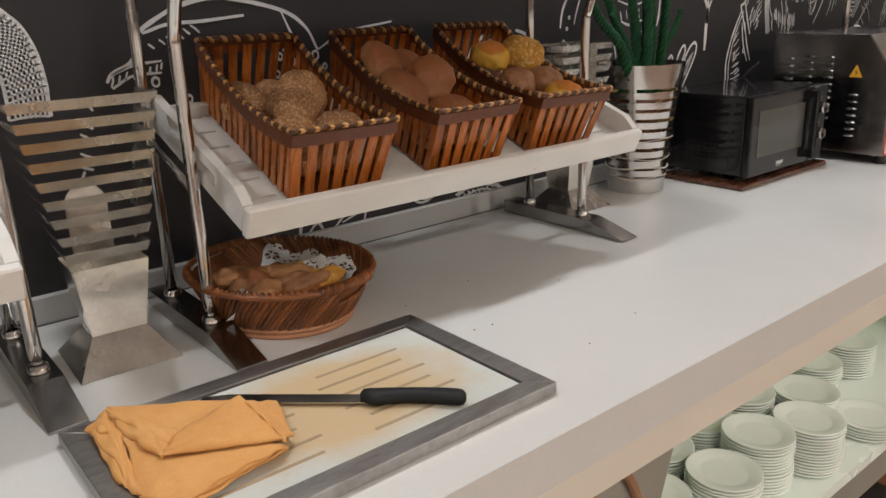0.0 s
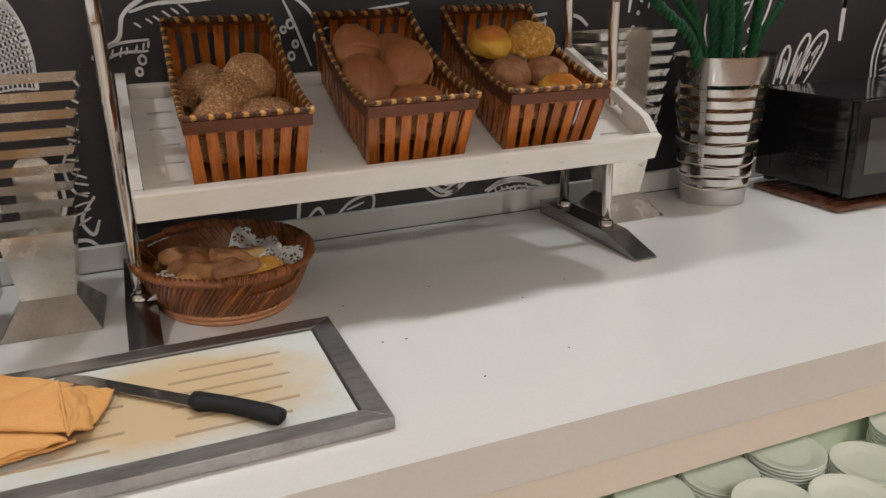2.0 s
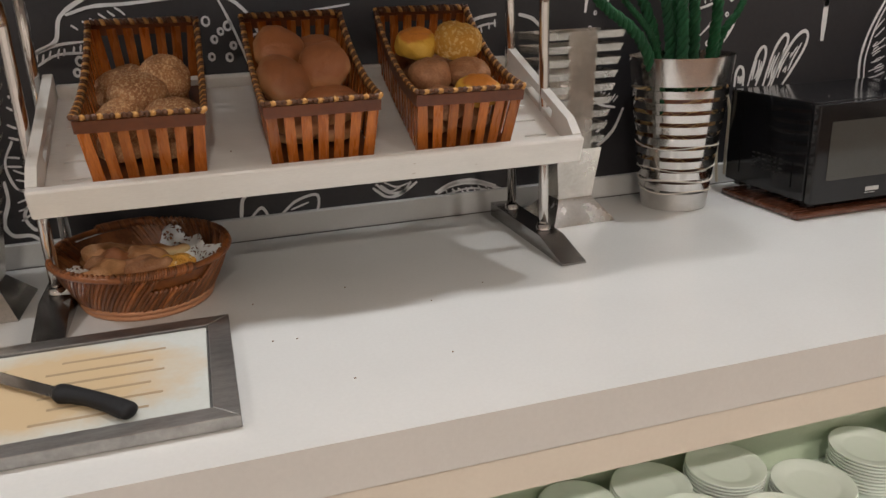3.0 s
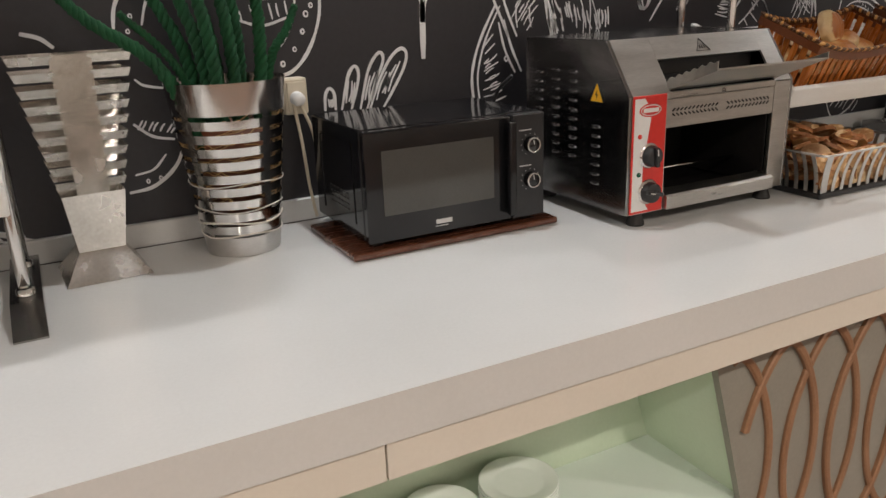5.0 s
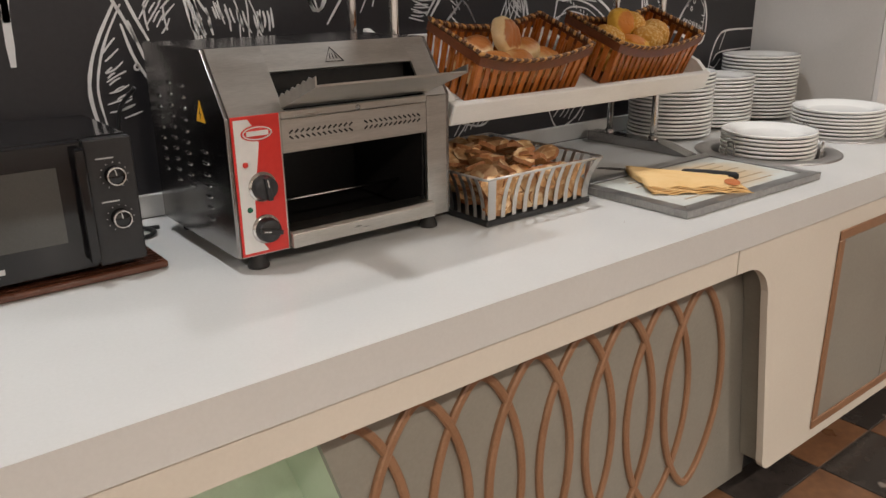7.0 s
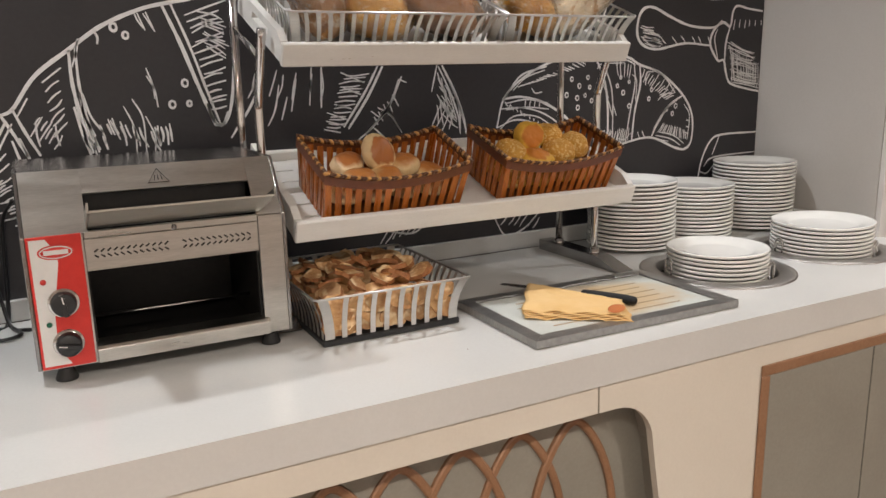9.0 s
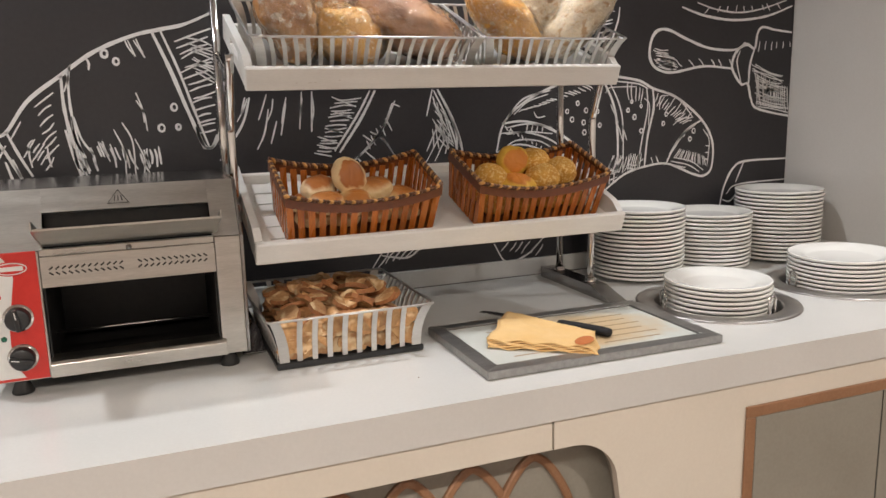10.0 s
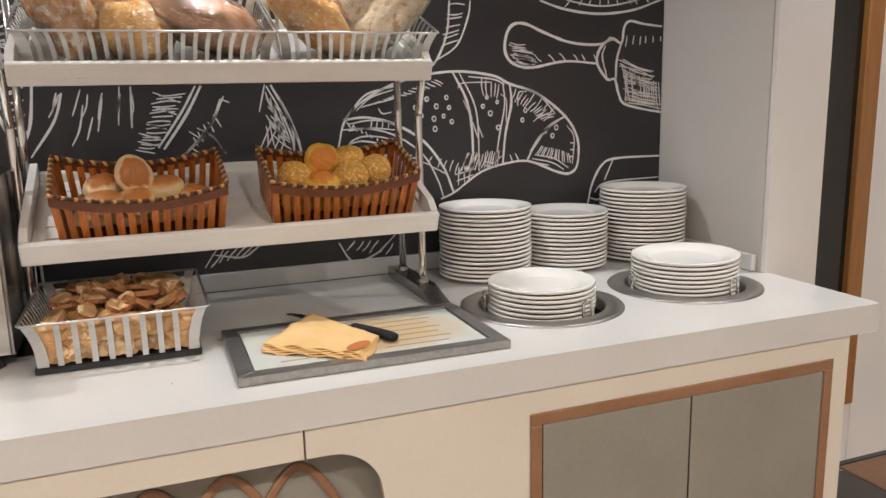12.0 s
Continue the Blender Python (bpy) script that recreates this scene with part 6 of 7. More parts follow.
random.seed(11)
def large_croissant_drawing():
    ink(0.007, (2.698, 1.416), (2.727, 1.432), (2.783, 1.508), (2.866, 1.571), (2.95, 1.63), (3.048, 1.672), (3.119, 1.689), (3.185, 1.704), (3.269, 1.741))
    ink(0.006, (2.866, 1.571), (2.866, 1.485), (2.878, 1.394), (2.895, 1.311))
    ink(0.005, (2.882, 1.579), (2.881, 1.485), (2.891, 1.393), (2.91, 1.313))
    ink(0.007, (3.098, 1.683), (3.138, 1.581), (3.172, 1.478), (3.211, 1.367))
    ink(0.005, (3.119, 1.689), (3.159, 1.581), (3.19, 1.477), (3.223, 1.373))
    ink(0.006, (3.211, 1.367), (3.239, 1.377), (3.259, 1.43), (3.275, 1.55))
    ink(0.006, (2.698, 1.416), (2.722, 1.367), (2.746, 1.312))
    ink(0.005, (2.724, 1.432), (2.747, 1.372), (2.774, 1.313))
    hatch(0.0035, 16, (3.141, 1.652), (3.199, 1.407), (3.266, 1.698), (3.245, 1.415))
    hatch(0.003, 9, (3.182, 1.667), (3.196, 1.581), (3.268, 1.639), (3.264, 1.536))
    hatch(0.003, 7, (2.793, 1.487), (2.804, 1.348), (2.845, 1.527), (2.848, 1.395))
    hatch(0.003, 5, (2.768, 1.385), (2.805, 1.327), (2.79, 1.412), (2.832, 1.368))
    hatch(0.0035, 6, (2.932, 1.405), (3.035, 1.371), (2.947, 1.354), (3.061, 1.303))
    ink(0.004, (2.886, 1.464), (2.899, 1.407), (2.926, 1.361))
    ink(0.003, (3.044, 1.524), (3.057, 1.48), (3.059, 1.444))
    hatch(0.003, 2, (3.029, 1.665), (3.055, 1.672), (3.05, 1.623), (3.074, 1.623))
    rings(0.008, (2.976, 1.626), (3.003, 1.606), (3.139, 1.483), (3.102, 1.428), (3.146, 1.429))
    ink(0.004, (2.929, 1.616), (2.936, 1.602), (2.934, 1.584))
    ink(0.0035, (2.880, 1.468), (2.885, 1.406), (2.906, 1.355))
    ink(0.003, (3.002, 1.446), (3.024, 1.395), (3.025, 1.305))
    ink(0.003, (2.980, 1.428), (3.001, 1.370), (3.001, 1.306))
    ink(0.003, (3.031, 1.401), (3.050, 1.349), (3.047, 1.304))
    ink(0.003, (3.043, 1.504), (3.060, 1.469), (3.065, 1.422))
    ink(0.003, (3.036, 1.661), (3.052, 1.618))
    ink(0.003, (3.050, 1.661), (3.076, 1.615))
    ink(0.004, (2.935, 1.385), (2.944, 1.357))
    ink(0.003, (2.944, 1.394), (2.964, 1.343))
    ink(0.003, (2.967, 1.390), (2.979, 1.346))
    ink(0.0035, (2.890, 1.598), (2.883, 1.565), (2.870, 1.529))
    ink(0.003, (2.761, 1.456), (2.734, 1.412))
    ink(0.003, (2.810, 1.397), (2.772, 1.346))
    ink(0.003, (2.789, 1.410), (2.757, 1.362))
    drawn("large_croissant_drawing")


def middle_loaf_drawing():
    ink(0.005, (3.343, 1.505), (3.317, 1.428), (3.25, 1.331))
    ink(0.005, (3.698, 1.518), (3.653, 1.442), (3.582, 1.343))
    ink(0.006, (3.714, 1.518), (3.665, 1.433), (3.597, 1.338))
    hatch(0.003, 15, (3.58, 1.492), (3.528, 1.346), (3.673, 1.498), (3.585, 1.343))
    hatch(0.003, 6, (3.35, 1.512), (3.529, 1.516), (3.31, 1.429), (3.52, 1.406))
    ink(0.004, (3.776, 1.487), (3.729, 1.398), (3.65, 1.319))
    ink(0.003, (3.696, 1.394), (3.735, 1.373), (3.771, 1.318))
    hatch(0.003, 5, (3.679, 1.375), (3.74, 1.439), (3.695, 1.338), (3.764, 1.397))
    ink(0.006, (3.915, 1.518), (3.956, 1.441), (3.986, 1.363), (4, 1.302))
    ink(0.004, (3.902, 1.515), (3.939, 1.442), (3.969, 1.364), (3.977, 1.303))
    hatch(0.003, 7, (3.893, 1.51), (3.909, 1.375), (3.93, 1.433), (3.983, 1.311))
    hatch(0.003, 6, (3.948, 1.45), (3.895, 1.409), (3.993, 1.325), (3.898, 1.329))
    ink(0.005, (4.389, 1.537), (4.448, 1.581), (4.49, 1.669), (4.502, 1.775))
    ink(0.004, (4.448, 1.584), (4.525, 1.634), (4.566, 1.723), (4.575, 1.776))
    hatch(0.003, 7, (4.459, 1.625), (4.492, 1.757), (4.533, 1.652), (4.563, 1.758))
    ink(0.004, (3.715, 1.012), (3.798, 0.998), (3.852, 1.029))
    hatch(0.003, 7, (3.678, 0.966), (3.816, 1.006), (3.725, 1.032), (3.861, 1.037))
    ink(0.004, (4.102, 1.015), (4.146, 0.951), (4.223, 0.967), (4.294, 1.027))
    hatch(0.003, 6, (4.129, 0.985), (4.252, 0.96), (4.162, 1.019), (4.289, 1.008))
    ink(0.0035, (3.394, 1.471), (3.379, 1.404), (3.356, 1.358))
    ink(0.003, (3.416, 1.437), (3.396, 1.373))
    ink(0.0035, (3.445, 1.487), (3.426, 1.396))
    ink(0.003, (3.492, 1.519), (3.485, 1.442))
    ink(0.004, (3.522, 1.519), (3.516, 1.403))
    ink(0.004, (3.330, 1.506), (3.323, 1.480), (3.317, 1.456))
    ink(0.003, (3.912, 1.479), (3.923, 1.428), (3.941, 1.362))
    ink(0.003, (3.896, 1.429), (3.933, 1.366))
    ink(0.003, (3.874, 1.329), (3.911, 1.404))
    ink(0.003, (3.872, 1.296), (3.930, 1.392))
    ink(0.003, (3.901, 1.297), (3.939, 1.368))
    ink(0.0035, (3.898, 1.519), (3.877, 1.437))
    ink(0.003, (3.924, 1.457), (3.957, 1.413))
    ink(0.004, (3.939, 1.471), (3.973, 1.391), (3.977, 1.317))
    ink(0.0035, (3.926, 1.414), (3.949, 1.370), (3.936, 1.319))
    ink(0.004, (3.766, 1.479), (3.734, 1.406), (3.680, 1.344), (3.628, 1.304))
    ink(0.003, (3.671, 1.387), (3.703, 1.364))
    ink(0.003, (3.693, 1.397), (3.733, 1.374), (3.768, 1.322))
    ink(0.003, (3.673, 1.341), (3.712, 1.307))
    ink(0.003, (3.650, 1.321), (3.668, 1.298))
    ink(0.003, (3.766, 1.479), (3.792, 1.468))
    ink(0.003, (3.580, 1.502), (3.653, 1.471))
    ink(0.003, (3.585, 1.459), (3.641, 1.437))
    ink(0.003, (3.555, 1.412), (3.610, 1.396))
    ink(0.003, (3.532, 1.388), (3.595, 1.365))
    ink(0.003, (3.528, 1.364), (3.587, 1.348))
    ink(0.003, (3.520, 1.340), (3.572, 1.328))
    drawn("middle_loaf_drawing")


def croissant_drawing():
    ink(0.006, (4.114, 1.314), (4.144, 1.41), (4.226, 1.478), (4.35, 1.528), (4.507, 1.551), (4.649, 1.537), (4.716, 1.508), (4.819, 1.474), (4.93, 1.394), (4.981, 1.314), (4.982, 1.224), (4.95, 1.193), (4.897, 1.202), (4.786, 1.244), (4.692, 1.239), (4.603, 1.215), (4.508, 1.154), (4.457, 1.134))
    ink(0.006, (4.507, 1.551), (4.555, 1.461), (4.574, 1.368), (4.578, 1.226))
    ink(0.004, (4.531, 1.547), (4.582, 1.451), (4.597, 1.367), (4.599, 1.221))
    ink(0.006, (4.716, 1.508), (4.721, 1.439), (4.699, 1.344), (4.688, 1.239))
    ink(0.004, (4.69, 1.514), (4.696, 1.439), (4.676, 1.336), (4.658, 1.233))
    ink(0.006, (4.93, 1.394), (4.863, 1.358), (4.808, 1.292), (4.779, 1.242))
    ink(0.004, (4.907, 1.381), (4.841, 1.339), (4.792, 1.277))
    ink(0.006, (4.136, 1.406), (4.214, 1.411), (4.307, 1.386), (4.402, 1.328), (4.469, 1.241), (4.504, 1.154))
    ink(0.004, (4.131, 1.375), (4.221, 1.375), (4.315, 1.346), (4.401, 1.282), (4.448, 1.199), (4.467, 1.141))
    ink(0.004, (4.114, 1.314), (4.192, 1.337), (4.285, 1.311), (4.37, 1.237), (4.407, 1.151))
    hatch(0.003, 18, (4.161, 1.377), (4.449, 1.233), (4.143, 1.403), (4.483, 1.216))
    hatch(0.003, 16, (4.197, 1.443), (4.447, 1.527), (4.234, 1.451), (4.486, 1.508))
    hatch(0.003, 15, (4.52, 1.21), (4.666, 1.225), (4.558, 1.284), (4.678, 1.294))
    hatch(0.003, 14, (4.743, 1.495), (4.896, 1.395), (4.722, 1.448), (4.841, 1.378))
    hatch(0.003, 14, (4.808, 1.262), (4.954, 1.225), (4.841, 1.3), (4.942, 1.27))
    hatch(0.003, 5, (4.608, 1.543), (4.68, 1.514), (4.619, 1.46), (4.669, 1.459))
    hatch(0.003, 7, (4.42, 1.253), (4.561, 1.189), (4.436, 1.28), (4.578, 1.245))
    rings(0.006, (4.416, 1.464), (4.449, 1.44), (4.485, 1.468), (4.474, 1.408), (4.44, 1.4), (4.395, 1.411), (4.494, 1.435), (4.503, 1.389), (4.443, 1.367), (4.376, 1.438), (4.631, 1.465), (4.669, 1.449), (4.643, 1.412), (4.672, 1.364), (4.616, 1.436), (4.775, 1.418), (4.764, 1.386), (4.852, 1.344), (4.896, 1.356), (4.881, 1.328))
    ink(0.004, (4.145, 1.409), (4.210, 1.481), (4.312, 1.508))
    ink(0.003, (4.178, 1.433), (4.228, 1.473), (4.303, 1.496))
    ink(0.003, (4.251, 1.439), (4.265, 1.422), (4.294, 1.425))
    ink(0.0035, (4.150, 1.392), (4.228, 1.402), (4.318, 1.388))
    ink(0.0035, (4.150, 1.371), (4.228, 1.377), (4.322, 1.367))
    ink(0.003, (4.168, 1.391), (4.159, 1.373))
    ink(0.003, (4.228, 1.402), (4.224, 1.377))
    ink(0.003, (4.247, 1.401), (4.242, 1.375))
    ink(0.003, (4.266, 1.399), (4.261, 1.374))
    ink(0.003, (4.284, 1.397), (4.282, 1.372))
    ink(0.0035, (4.127, 1.309), (4.182, 1.349), (4.266, 1.346), (4.323, 1.318))
    ink(0.003, (4.525, 1.496), (4.544, 1.513), (4.645, 1.515))
    ink(0.0035, (4.564, 1.534), (4.655, 1.524), (4.696, 1.506))
    ink(0.003, (4.682, 1.475), (4.703, 1.453), (4.701, 1.382))
    ink(0.003, (4.746, 1.434), (4.749, 1.478), (4.781, 1.482))
    ink(0.0035, (4.759, 1.500), (4.834, 1.463), (4.891, 1.403))
    ink(0.003, (4.812, 1.477), (4.792, 1.451))
    ink(0.003, (4.840, 1.459), (4.820, 1.432))
    ink(0.003, (4.862, 1.440), (4.842, 1.414))
    ink(0.003, (4.885, 1.422), (4.864, 1.400))
    ink(0.003, (4.806, 1.379), (4.837, 1.400), (4.886, 1.403))
    ink(0.003, (4.937, 1.361), (4.967, 1.318), (4.961, 1.226))
    ink(0.003, (4.951, 1.301), (4.971, 1.298))
    ink(0.003, (4.952, 1.277), (4.969, 1.274))
    ink(0.003, (4.948, 1.254), (4.967, 1.250))
    ink(0.003, (4.811, 1.265), (4.888, 1.248), (4.945, 1.213))
    ink(0.003, (4.801, 1.252), (4.877, 1.235), (4.928, 1.207))
    ink(0.003, (4.807, 1.238), (4.867, 1.226))
    ink(0.003, (4.622, 1.251), (4.653, 1.245), (4.684, 1.267))
    ink(0.003, (4.617, 1.238), (4.648, 1.232))
    ink(0.003, (4.632, 1.269), (4.631, 1.287))
    ink(0.003, (4.715, 1.270), (4.727, 1.242))
    ink(0.003, (4.736, 1.273), (4.750, 1.245))
    ink(0.003, (4.525, 1.238), (4.522, 1.176))
    ink(0.003, (4.546, 1.242), (4.544, 1.184))
    ink(0.003, (4.563, 1.245), (4.562, 1.192))
    ink(0.003, (4.511, 1.212), (4.582, 1.227))
    ink(0.003, (4.516, 1.190), (4.577, 1.209))
    ink(0.003, (4.577, 1.386), (4.599, 1.324))
    ink(0.003, (4.593, 1.386), (4.614, 1.332))
    ink(0.003, (4.545, 1.457), (4.577, 1.395))
    drawn("croissant_drawing")


def rolling_pin_drawing():
    ink(0.007, (5.053, 1.573), (4.928, 1.581), (4.797, 1.561), (4.729, 1.575), (4.7, 1.612), (4.704, 1.667), (4.729, 1.701), (4.776, 1.704), (4.851, 1.675), (4.95, 1.644), (5.063, 1.638), (5.113, 1.663))
    ink(0.007, (5.327, 1.701), (5.249, 1.709), (5.189, 1.718), (5.166, 1.696), (5.156, 1.644), (5.12, 1.657), (5.081, 1.638), (5.059, 1.605), (5.06, 1.567), (5.1, 1.518), (5.131, 1.517), (5.148, 1.467), (5.173, 1.431), (5.259, 1.409), (5.338, 1.396))
    ink(0.006, (5.156, 1.644), (5.138, 1.586), (5.135, 1.517))
    ink(0.004, (5.091, 1.634), (5.078, 1.596), (5.098, 1.527))
    hatch(0.003, 8, (4.723, 1.606), (5.041, 1.611), (4.765, 1.575), (5.06, 1.576))
    hatch(0.003, 6, (4.708, 1.643), (4.744, 1.582), (4.786, 1.634), (4.808, 1.569))
    hatch(0.003, 6, (4.712, 1.638), (4.722, 1.582), (4.818, 1.606), (4.829, 1.569))
    hatch(0.003, 17, (5.138, 1.595), (5.173, 1.437), (5.323, 1.535), (5.333, 1.409))
    hatch(0.003, 16, (5.158, 1.576), (5.316, 1.514), (5.18, 1.437), (5.328, 1.405))
    hatch(0.003, 6, (5.174, 1.673), (5.318, 1.67), (5.166, 1.624), (5.319, 1.644))
    drawn("rolling_pin_drawing")


def plate_sketch_drawing():
    ink(0.006, (4.829, 1.781), (4.927, 1.754), (5.061, 1.741), (5.2, 1.756), (5.323, 1.795))
    ink(0.004, (4.894, 1.797), (4.971, 1.777), (5.072, 1.767), (5.176, 1.781), (5.293, 1.814))
    hatch(0.003, 9, (4.927, 1.761), (5.271, 1.779), (4.948, 1.784), (5.246, 1.805))
    ink(0.006, (5.026, 1.074), (5.044, 1.149), (5.083, 1.214), (5.142, 1.236), (5.334, 1.237))
    ink(0.004, (5.054, 1.118), (5.108, 1.151), (5.337, 1.158))
    ink(0.004, (5.037, 1.098), (5.073, 1.091), (5.109, 1.124))
    ink(0.004, (5.13, 1.232), (5.096, 1.16))
    drawn("plate_sketch_drawing")


def grain_loaf_drawing():
    rim = curve_points([(0.200, 1.548, 0), (0.274, 1.506, 0), (0.326, 1.463, 0), (0.349, 1.422, 0), (0.36, 1.359, 0), (0.36, 1.290, 0)], 5)
    core = curve_points([(0.180, 1.480, 0), (0.225, 1.455, 0), (0.262, 1.425, 0), (0.285, 1.39, 0), (0.292, 1.34, 0), (0.290, 1.290, 0)], 5)
    ink(0.007, *[(p[0], p[1]) for p in rim])
    ink(0.005, *[(p[0], p[1]) for p in core])
    for u in (0.12, 0.24, 0.36, 0.48, 0.60, 0.72, 0.84):
        ink(0.0032, *[(p[0] + (q[0] - p[0]) * u, p[1] + (q[1] - p[1]) * u) for p, q in zip(rim, core)])
    for p, q in zip(rim, core):
        ink(0.0032, (p[0], p[1]), ((p[0] + q[0]) / 2 + 0.004, (p[1] + q[1]) / 2 + 0.004), (q[0], q[1]))
    drawn("grain_loaf_drawing")


def bun_sketch_drawing():
    ink(0.006, (0.469, 1.341), (0.483, 1.358), (0.523, 1.379), (0.538, 1.424), (0.576, 1.453), (0.642, 1.482), (0.724, 1.491), (0.853, 1.463), (0.911, 1.425), (0.938, 1.374))
    ink(0.004, (0.479, 1.354), (0.524, 1.37), (0.581, 1.375))
    ink(0.004, (0.478, 1.329), (0.52, 1.35), (0.577, 1.352))
    hatch(0.003, 8, (0.478, 1.331), (0.578, 1.356), (0.485, 1.354), (0.583, 1.375))
    ink(0.005, (0.55, 1.429), (0.603, 1.444), (0.672, 1.447), (0.767, 1.455))
    ink(0.004, (0.938, 1.374), (1.013, 1.408), (1.148, 1.427))
    ink(0.004, (0.853, 1.463), (0.883, 1.39), (0.912, 1.301))
    hatch(0.003, 6, (0.558, 1.411), (0.648, 1.442), (0.573, 1.399), (0.669, 1.424))
    rings(0.007, (0.842, 1.365), (0.873, 1.392), (0.881, 1.35), (0.832, 1.328), (0.87, 1.325), (0.857, 1.381), (0.828, 1.404), (0.931, 1.362), (0.954, 1.336), (0.627, 1.295), (0.563, 1.335), (0.554, 1.312), (0.566, 1.275))
    ink(0.006, (0.37, 1.095), (0.37, 1.051), (0.353, 1.001), (0.366, 0.973), (0.4, 0.969), (0.421, 0.952))
    ink(0.004, (0.402, 1.179), (0.38, 1.132), (0.39, 1.08), (0.416, 1.064))
    ink(0.005, (0.428, 1.063), (0.396, 1.015), (0.414, 0.98), (0.43, 1.011))
    hatch(0.003, 6, (0.391, 1.118), (0.383, 1.004), (0.423, 1.102), (0.421, 1.025))
    hatch(0.0035, 7, (0.416, 1.31), (0.378, 1.119), (0.437, 1.285), (0.413, 1.116))
    ink(0.006, (0.851, 0.947), (0.858, 0.992), (0.867, 1.005))
    ink(0.005, (0.871, 0.948), (0.901, 0.973), (0.919, 0.942))
    ink(0.005, (0.948, 0.953), (0.985, 0.981), (1.035, 0.99), (1.029, 0.947), (0.989, 0.944))
    ink(0.003, (0.969, 0.96), (1.013, 0.974))
    ink(0.005, (1.173, 0.991), (1.209, 0.965), (1.247, 0.971), (1.271, 0.998))
    ink(0.003, (1.193, 0.997), (1.217, 0.979), (1.243, 0.986))
    ink(0.006, (1.34, 0.958), (1.379, 0.976), (1.443, 0.976), (1.521, 0.949))
    ink(0.003, (1.355, 0.953), (1.427, 0.963), (1.5, 0.947))
    hatch(0.003, 8, (1.363, 0.962), (1.491, 0.958), (1.376, 0.95), (1.5, 0.942))
    drawn("bun_sketch_drawing")


def pretzel_drawing():
    ink(0.006, (2.215, 1.464), (2.208, 1.39), (2.177, 1.317), (2.128, 1.267), (2.059, 1.256))
    ink(0.004, (2.154, 1.466), (2.146, 1.4), (2.117, 1.341), (2.077, 1.302))
    rings(0.005, (2.175, 1.439), (2.176, 1.399), (2.164, 1.359), (2.141, 1.319), (2.109, 1.287), (2.19, 1.418))
    ink(0.004, (2, 1.452), (2.071, 1.436), (2.138, 1.447))
    ink(0.006, (1.744, 1.382), (1.753, 1.431), (1.78, 1.479))
    ink(0.004, (1.803, 1.391), (1.814, 1.428), (1.831, 1.471))
    ink(0.005, (2.01, 1.393), (2.067, 1.377), (2.135, 1.394))
    ink(0.004, (1.994, 1.368), (1.99, 1.328), (2.001, 1.281))
    hatch(0.003, 6, (2.012, 1.426), (2.13, 1.434), (2.024, 1.386), (2.135, 1.39))
    ink(0.006, (1.387, 1.32), (1.409, 1.353), (1.453, 1.38), (1.506, 1.389))
    ink(0.006, (1.564, 1.386), (1.599, 1.375), (1.623, 1.354))
    ink(0.004, (1.393, 1.307), (1.424, 1.341), (1.461, 1.362), (1.505, 1.369))
    hatch(0.003, 7, (1.407, 1.342), (1.498, 1.377), (1.415, 1.323), (1.499, 1.357))
    ink(0.006, (1.723, 1.027), (1.779, 1.036), (1.832, 1.076), (1.862, 1.135))
    ink(0.004, (1.741, 1.066), (1.783, 1.075), (1.814, 1.106))
    ink(0.005, (1.754, 1.181), (1.791, 1.15), (1.838, 1.138))
    ink(0.004, (1.771, 1.278), (1.79, 1.263), (1.836, 1.253))
    hatch(0.003, 7, (1.759, 1.167), (1.833, 1.152), (1.775, 1.192), (1.849, 1.171))
    rings(0.004, (1.773, 1.38), (1.782, 1.411), (1.759, 1.343), (1.795, 1.053), (1.767, 1.049))
    ink(0.005, (1.181, 1), (1.215, 0.975), (1.254, 0.975), (1.287, 0.996))
    ink(0.006, (1.333, 0.962), (1.378, 0.981), (1.433, 0.984), (1.498, 0.963))
    hatch(0.003, 8, (1.358, 0.969), (1.486, 0.967), (1.368, 0.959), (1.491, 0.958))
    ink(0.003, (1.203, 1.002), (1.234, 0.988), (1.269, 0.996))
    drawn("pretzel_drawing")


def cutlery_drawing():
    ink(0.006, (2.205, 1.165), (2.208, 1.203), (2.219, 1.219), (2.231, 1.207), (2.233, 1.165))
    ink(0.006, (2.249, 1.164), (2.268, 1.236), (2.284, 1.265), (2.297, 1.264), (2.298, 1.233), (2.275, 1.163))
    ink(0.006, (2.299, 1.161), (2.325, 1.251), (2.35, 1.291), (2.366, 1.295), (2.368, 1.273), (2.347, 1.23), (2.317, 1.159))
    ink(0.006, (2.325, 1.158), (2.356, 1.229), (2.389, 1.281), (2.419, 1.303), (2.435, 1.291), (2.427, 1.257), (2.396, 1.206), (2.364, 1.16))
    hatch(0.0035, 3, (2.216, 1.196), (2.227, 1.195), (2.218, 1.17), (2.228, 1.169))
    hatch(0.0035, 3, (2.273, 1.235), (2.292, 1.24), (2.26, 1.172), (2.273, 1.171))
    hatch(0.0035, 3, (2.331, 1.244), (2.356, 1.261), (2.31, 1.174), (2.327, 1.172))
    hatch(0.0035, 4, (2.38, 1.253), (2.421, 1.277), (2.344, 1.177), (2.372, 1.182))
    ink(0.0115, (2.489, 1.44), (2.486, 1.364), (2.484, 1.273))
    ink(0.008, (2.456, 1.465), (2.484, 1.415), (2.483, 1.364))
    ink(0.006, (2.526, 1.465), (2.496, 1.415), (2.49, 1.364))
    drawn("cutlery_drawing")


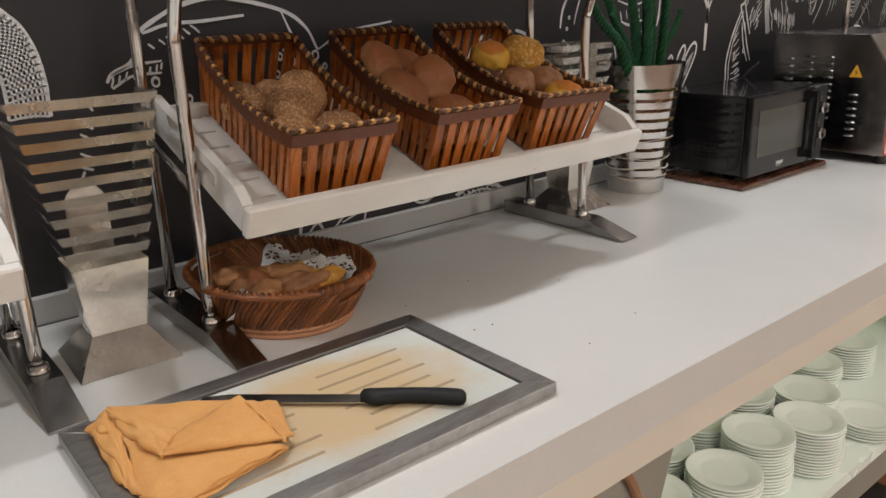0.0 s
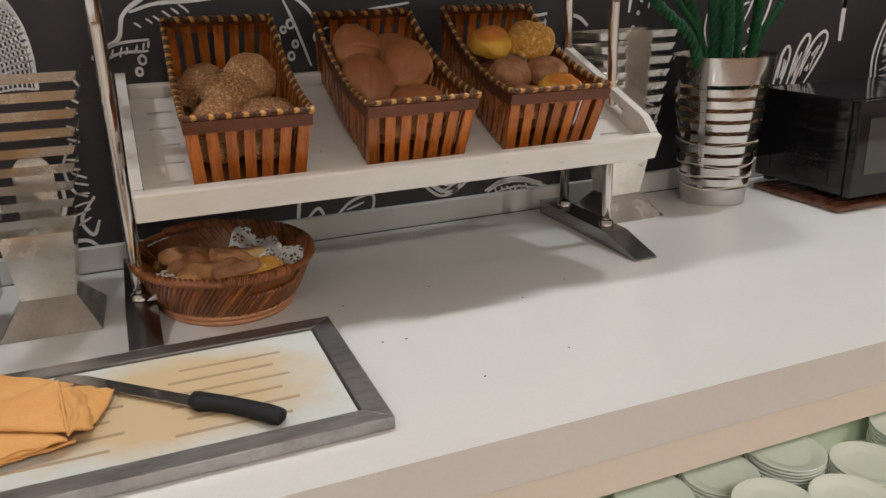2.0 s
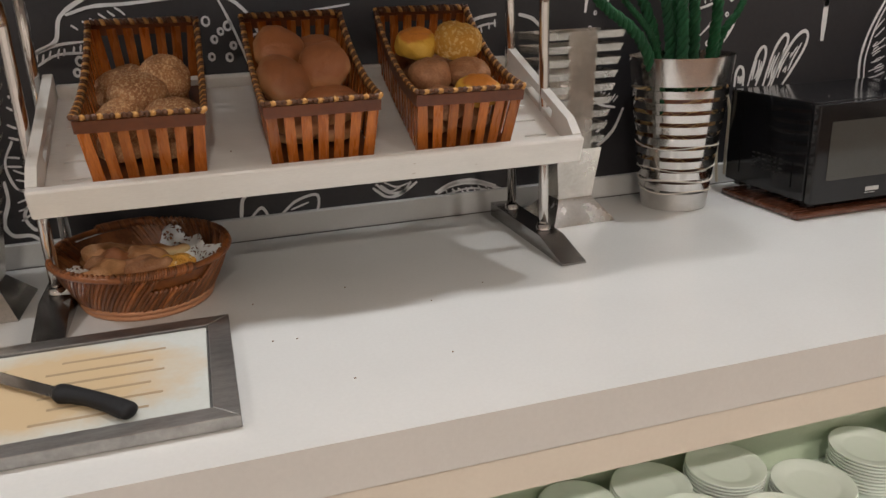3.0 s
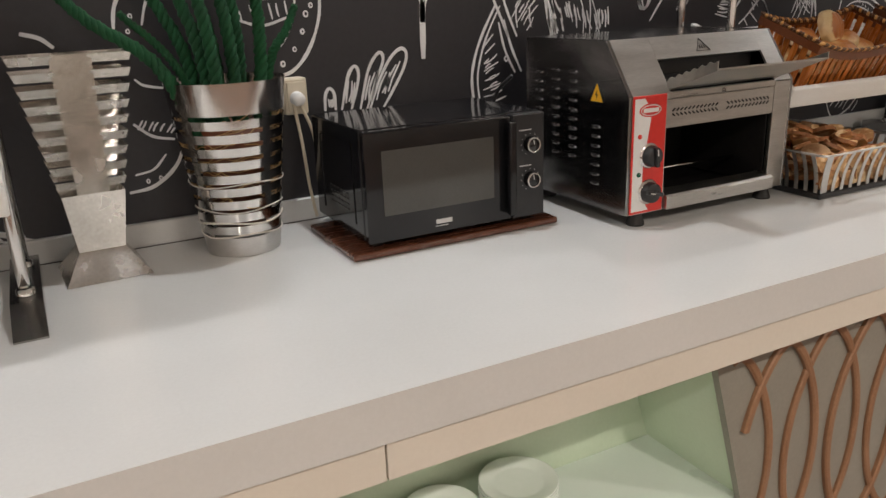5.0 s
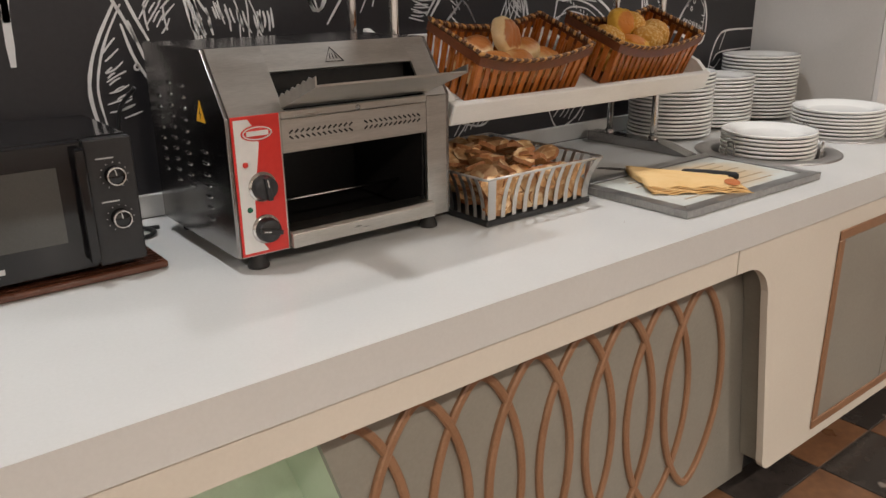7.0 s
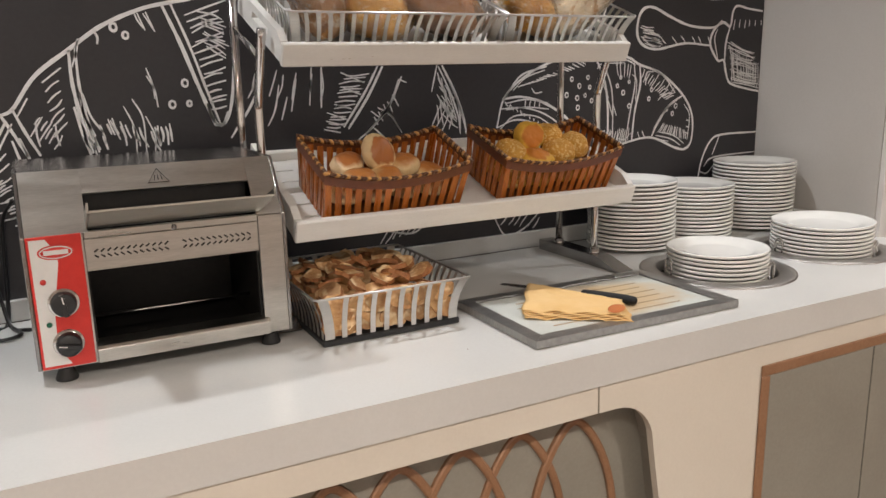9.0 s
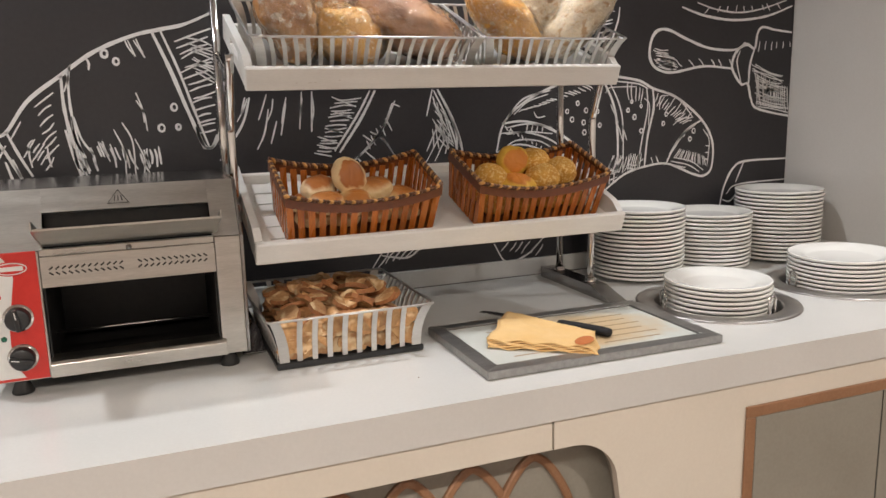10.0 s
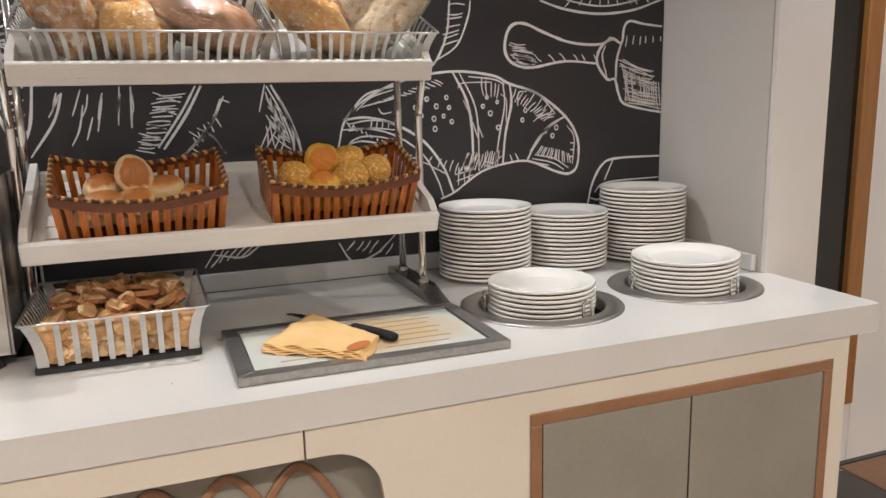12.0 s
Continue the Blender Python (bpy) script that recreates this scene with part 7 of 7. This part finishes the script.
def tall_croissant_drawing():
    ink(0.006, (2.705, 1.397), (2.664, 1.326), (2.639, 1.266), (2.628, 1.205), (2.637, 1.134), (2.654, 1.113))
    ink(0.004, (2.72, 1.396), (2.68, 1.325), (2.657, 1.265), (2.646, 1.204), (2.655, 1.126))
    ink(0.005, (2.732, 1.36), (2.756, 1.285), (2.788, 1.218))
    ink(0.005, (2.715, 1.354), (2.735, 1.279), (2.767, 1.217))
    hatch(0.003, 7, (2.668, 1.289), (2.66, 1.158), (2.702, 1.324), (2.728, 1.171))
    hatch(0.003, 8, (2.666, 1.246), (2.687, 1.142), (2.687, 1.263), (2.739, 1.157))
    rings(0.006, (2.739, 1.256))
    hatch(0.004, 4, (2.875, 1.357), (2.918, 1.356), (2.892, 1.317), (2.929, 1.316))
    hatch(0.004, 4, (3.058, 1.379), (3.09, 1.379), (3.061, 1.318), (3.094, 1.324))
    ink(0.005, (3.192, 1.427), (3.205, 1.385), (3.228, 1.367), (3.247, 1.405))
    hatch(0.0035, 7, (2.775, 1.395), (3.047, 1.375), (2.779, 1.333), (3.064, 1.313))
    ink(0.006, (2.863, 1.431), (2.876, 1.367), (2.889, 1.308))
    ink(0.004, (2.881, 1.431), (2.892, 1.367), (2.903, 1.307))
    drawn("tall_croissant_drawing")

large_croissant_drawing()
middle_loaf_drawing()
croissant_drawing()
rolling_pin_drawing()
plate_sketch_drawing()
grain_loaf_drawing()
bun_sketch_drawing()
pretzel_drawing()
cutlery_drawing()
tall_croissant_drawing()

# ---- floor tiles ----


def tiles():
    """Square stone tiles in a checker of dark marble and brown; the nearest are parts, the rest one sheet."""
    s, gap = 0.333, 0.003
    near, far = {}, {0: [], 1: []}
    for i in range(-12, 25):
        for j in range(-15, 6):
            x, y = i * s, j * s - 0.06
            c = (i + j) % 2
            if 3.0 < x < 7.0 and -1.0 < y < 1.3:
                m = T(x, y, 0)
                if c not in near:
                    near[c] = part("tile", box(gap, s - gap, gap, s - gap, -0.004, 0.0, 0.001), (TILE_DARK, TILE_BROWN)[c], FLOOR)
                    near[c].matrix_basis = m
                else:
                    again(near[c], m, FLOOR)
            else:
                far[c].append((x, y))
    for c, spots in far.items():
        bm = bmesh.new()
        for x, y in spots:
            v = [bm.verts.new(p) for p in ((x + gap, y + gap, 0), (x + s - gap, y + gap, 0), (x + s - gap, y + s - gap, 0), (x + gap, y + s - gap, 0))]
            bm.faces.new(v)
        tagged(part("far_tiles", bm, (TILE_DARK, TILE_BROWN)[c], FLOOR), kind="stuff")


tiles()
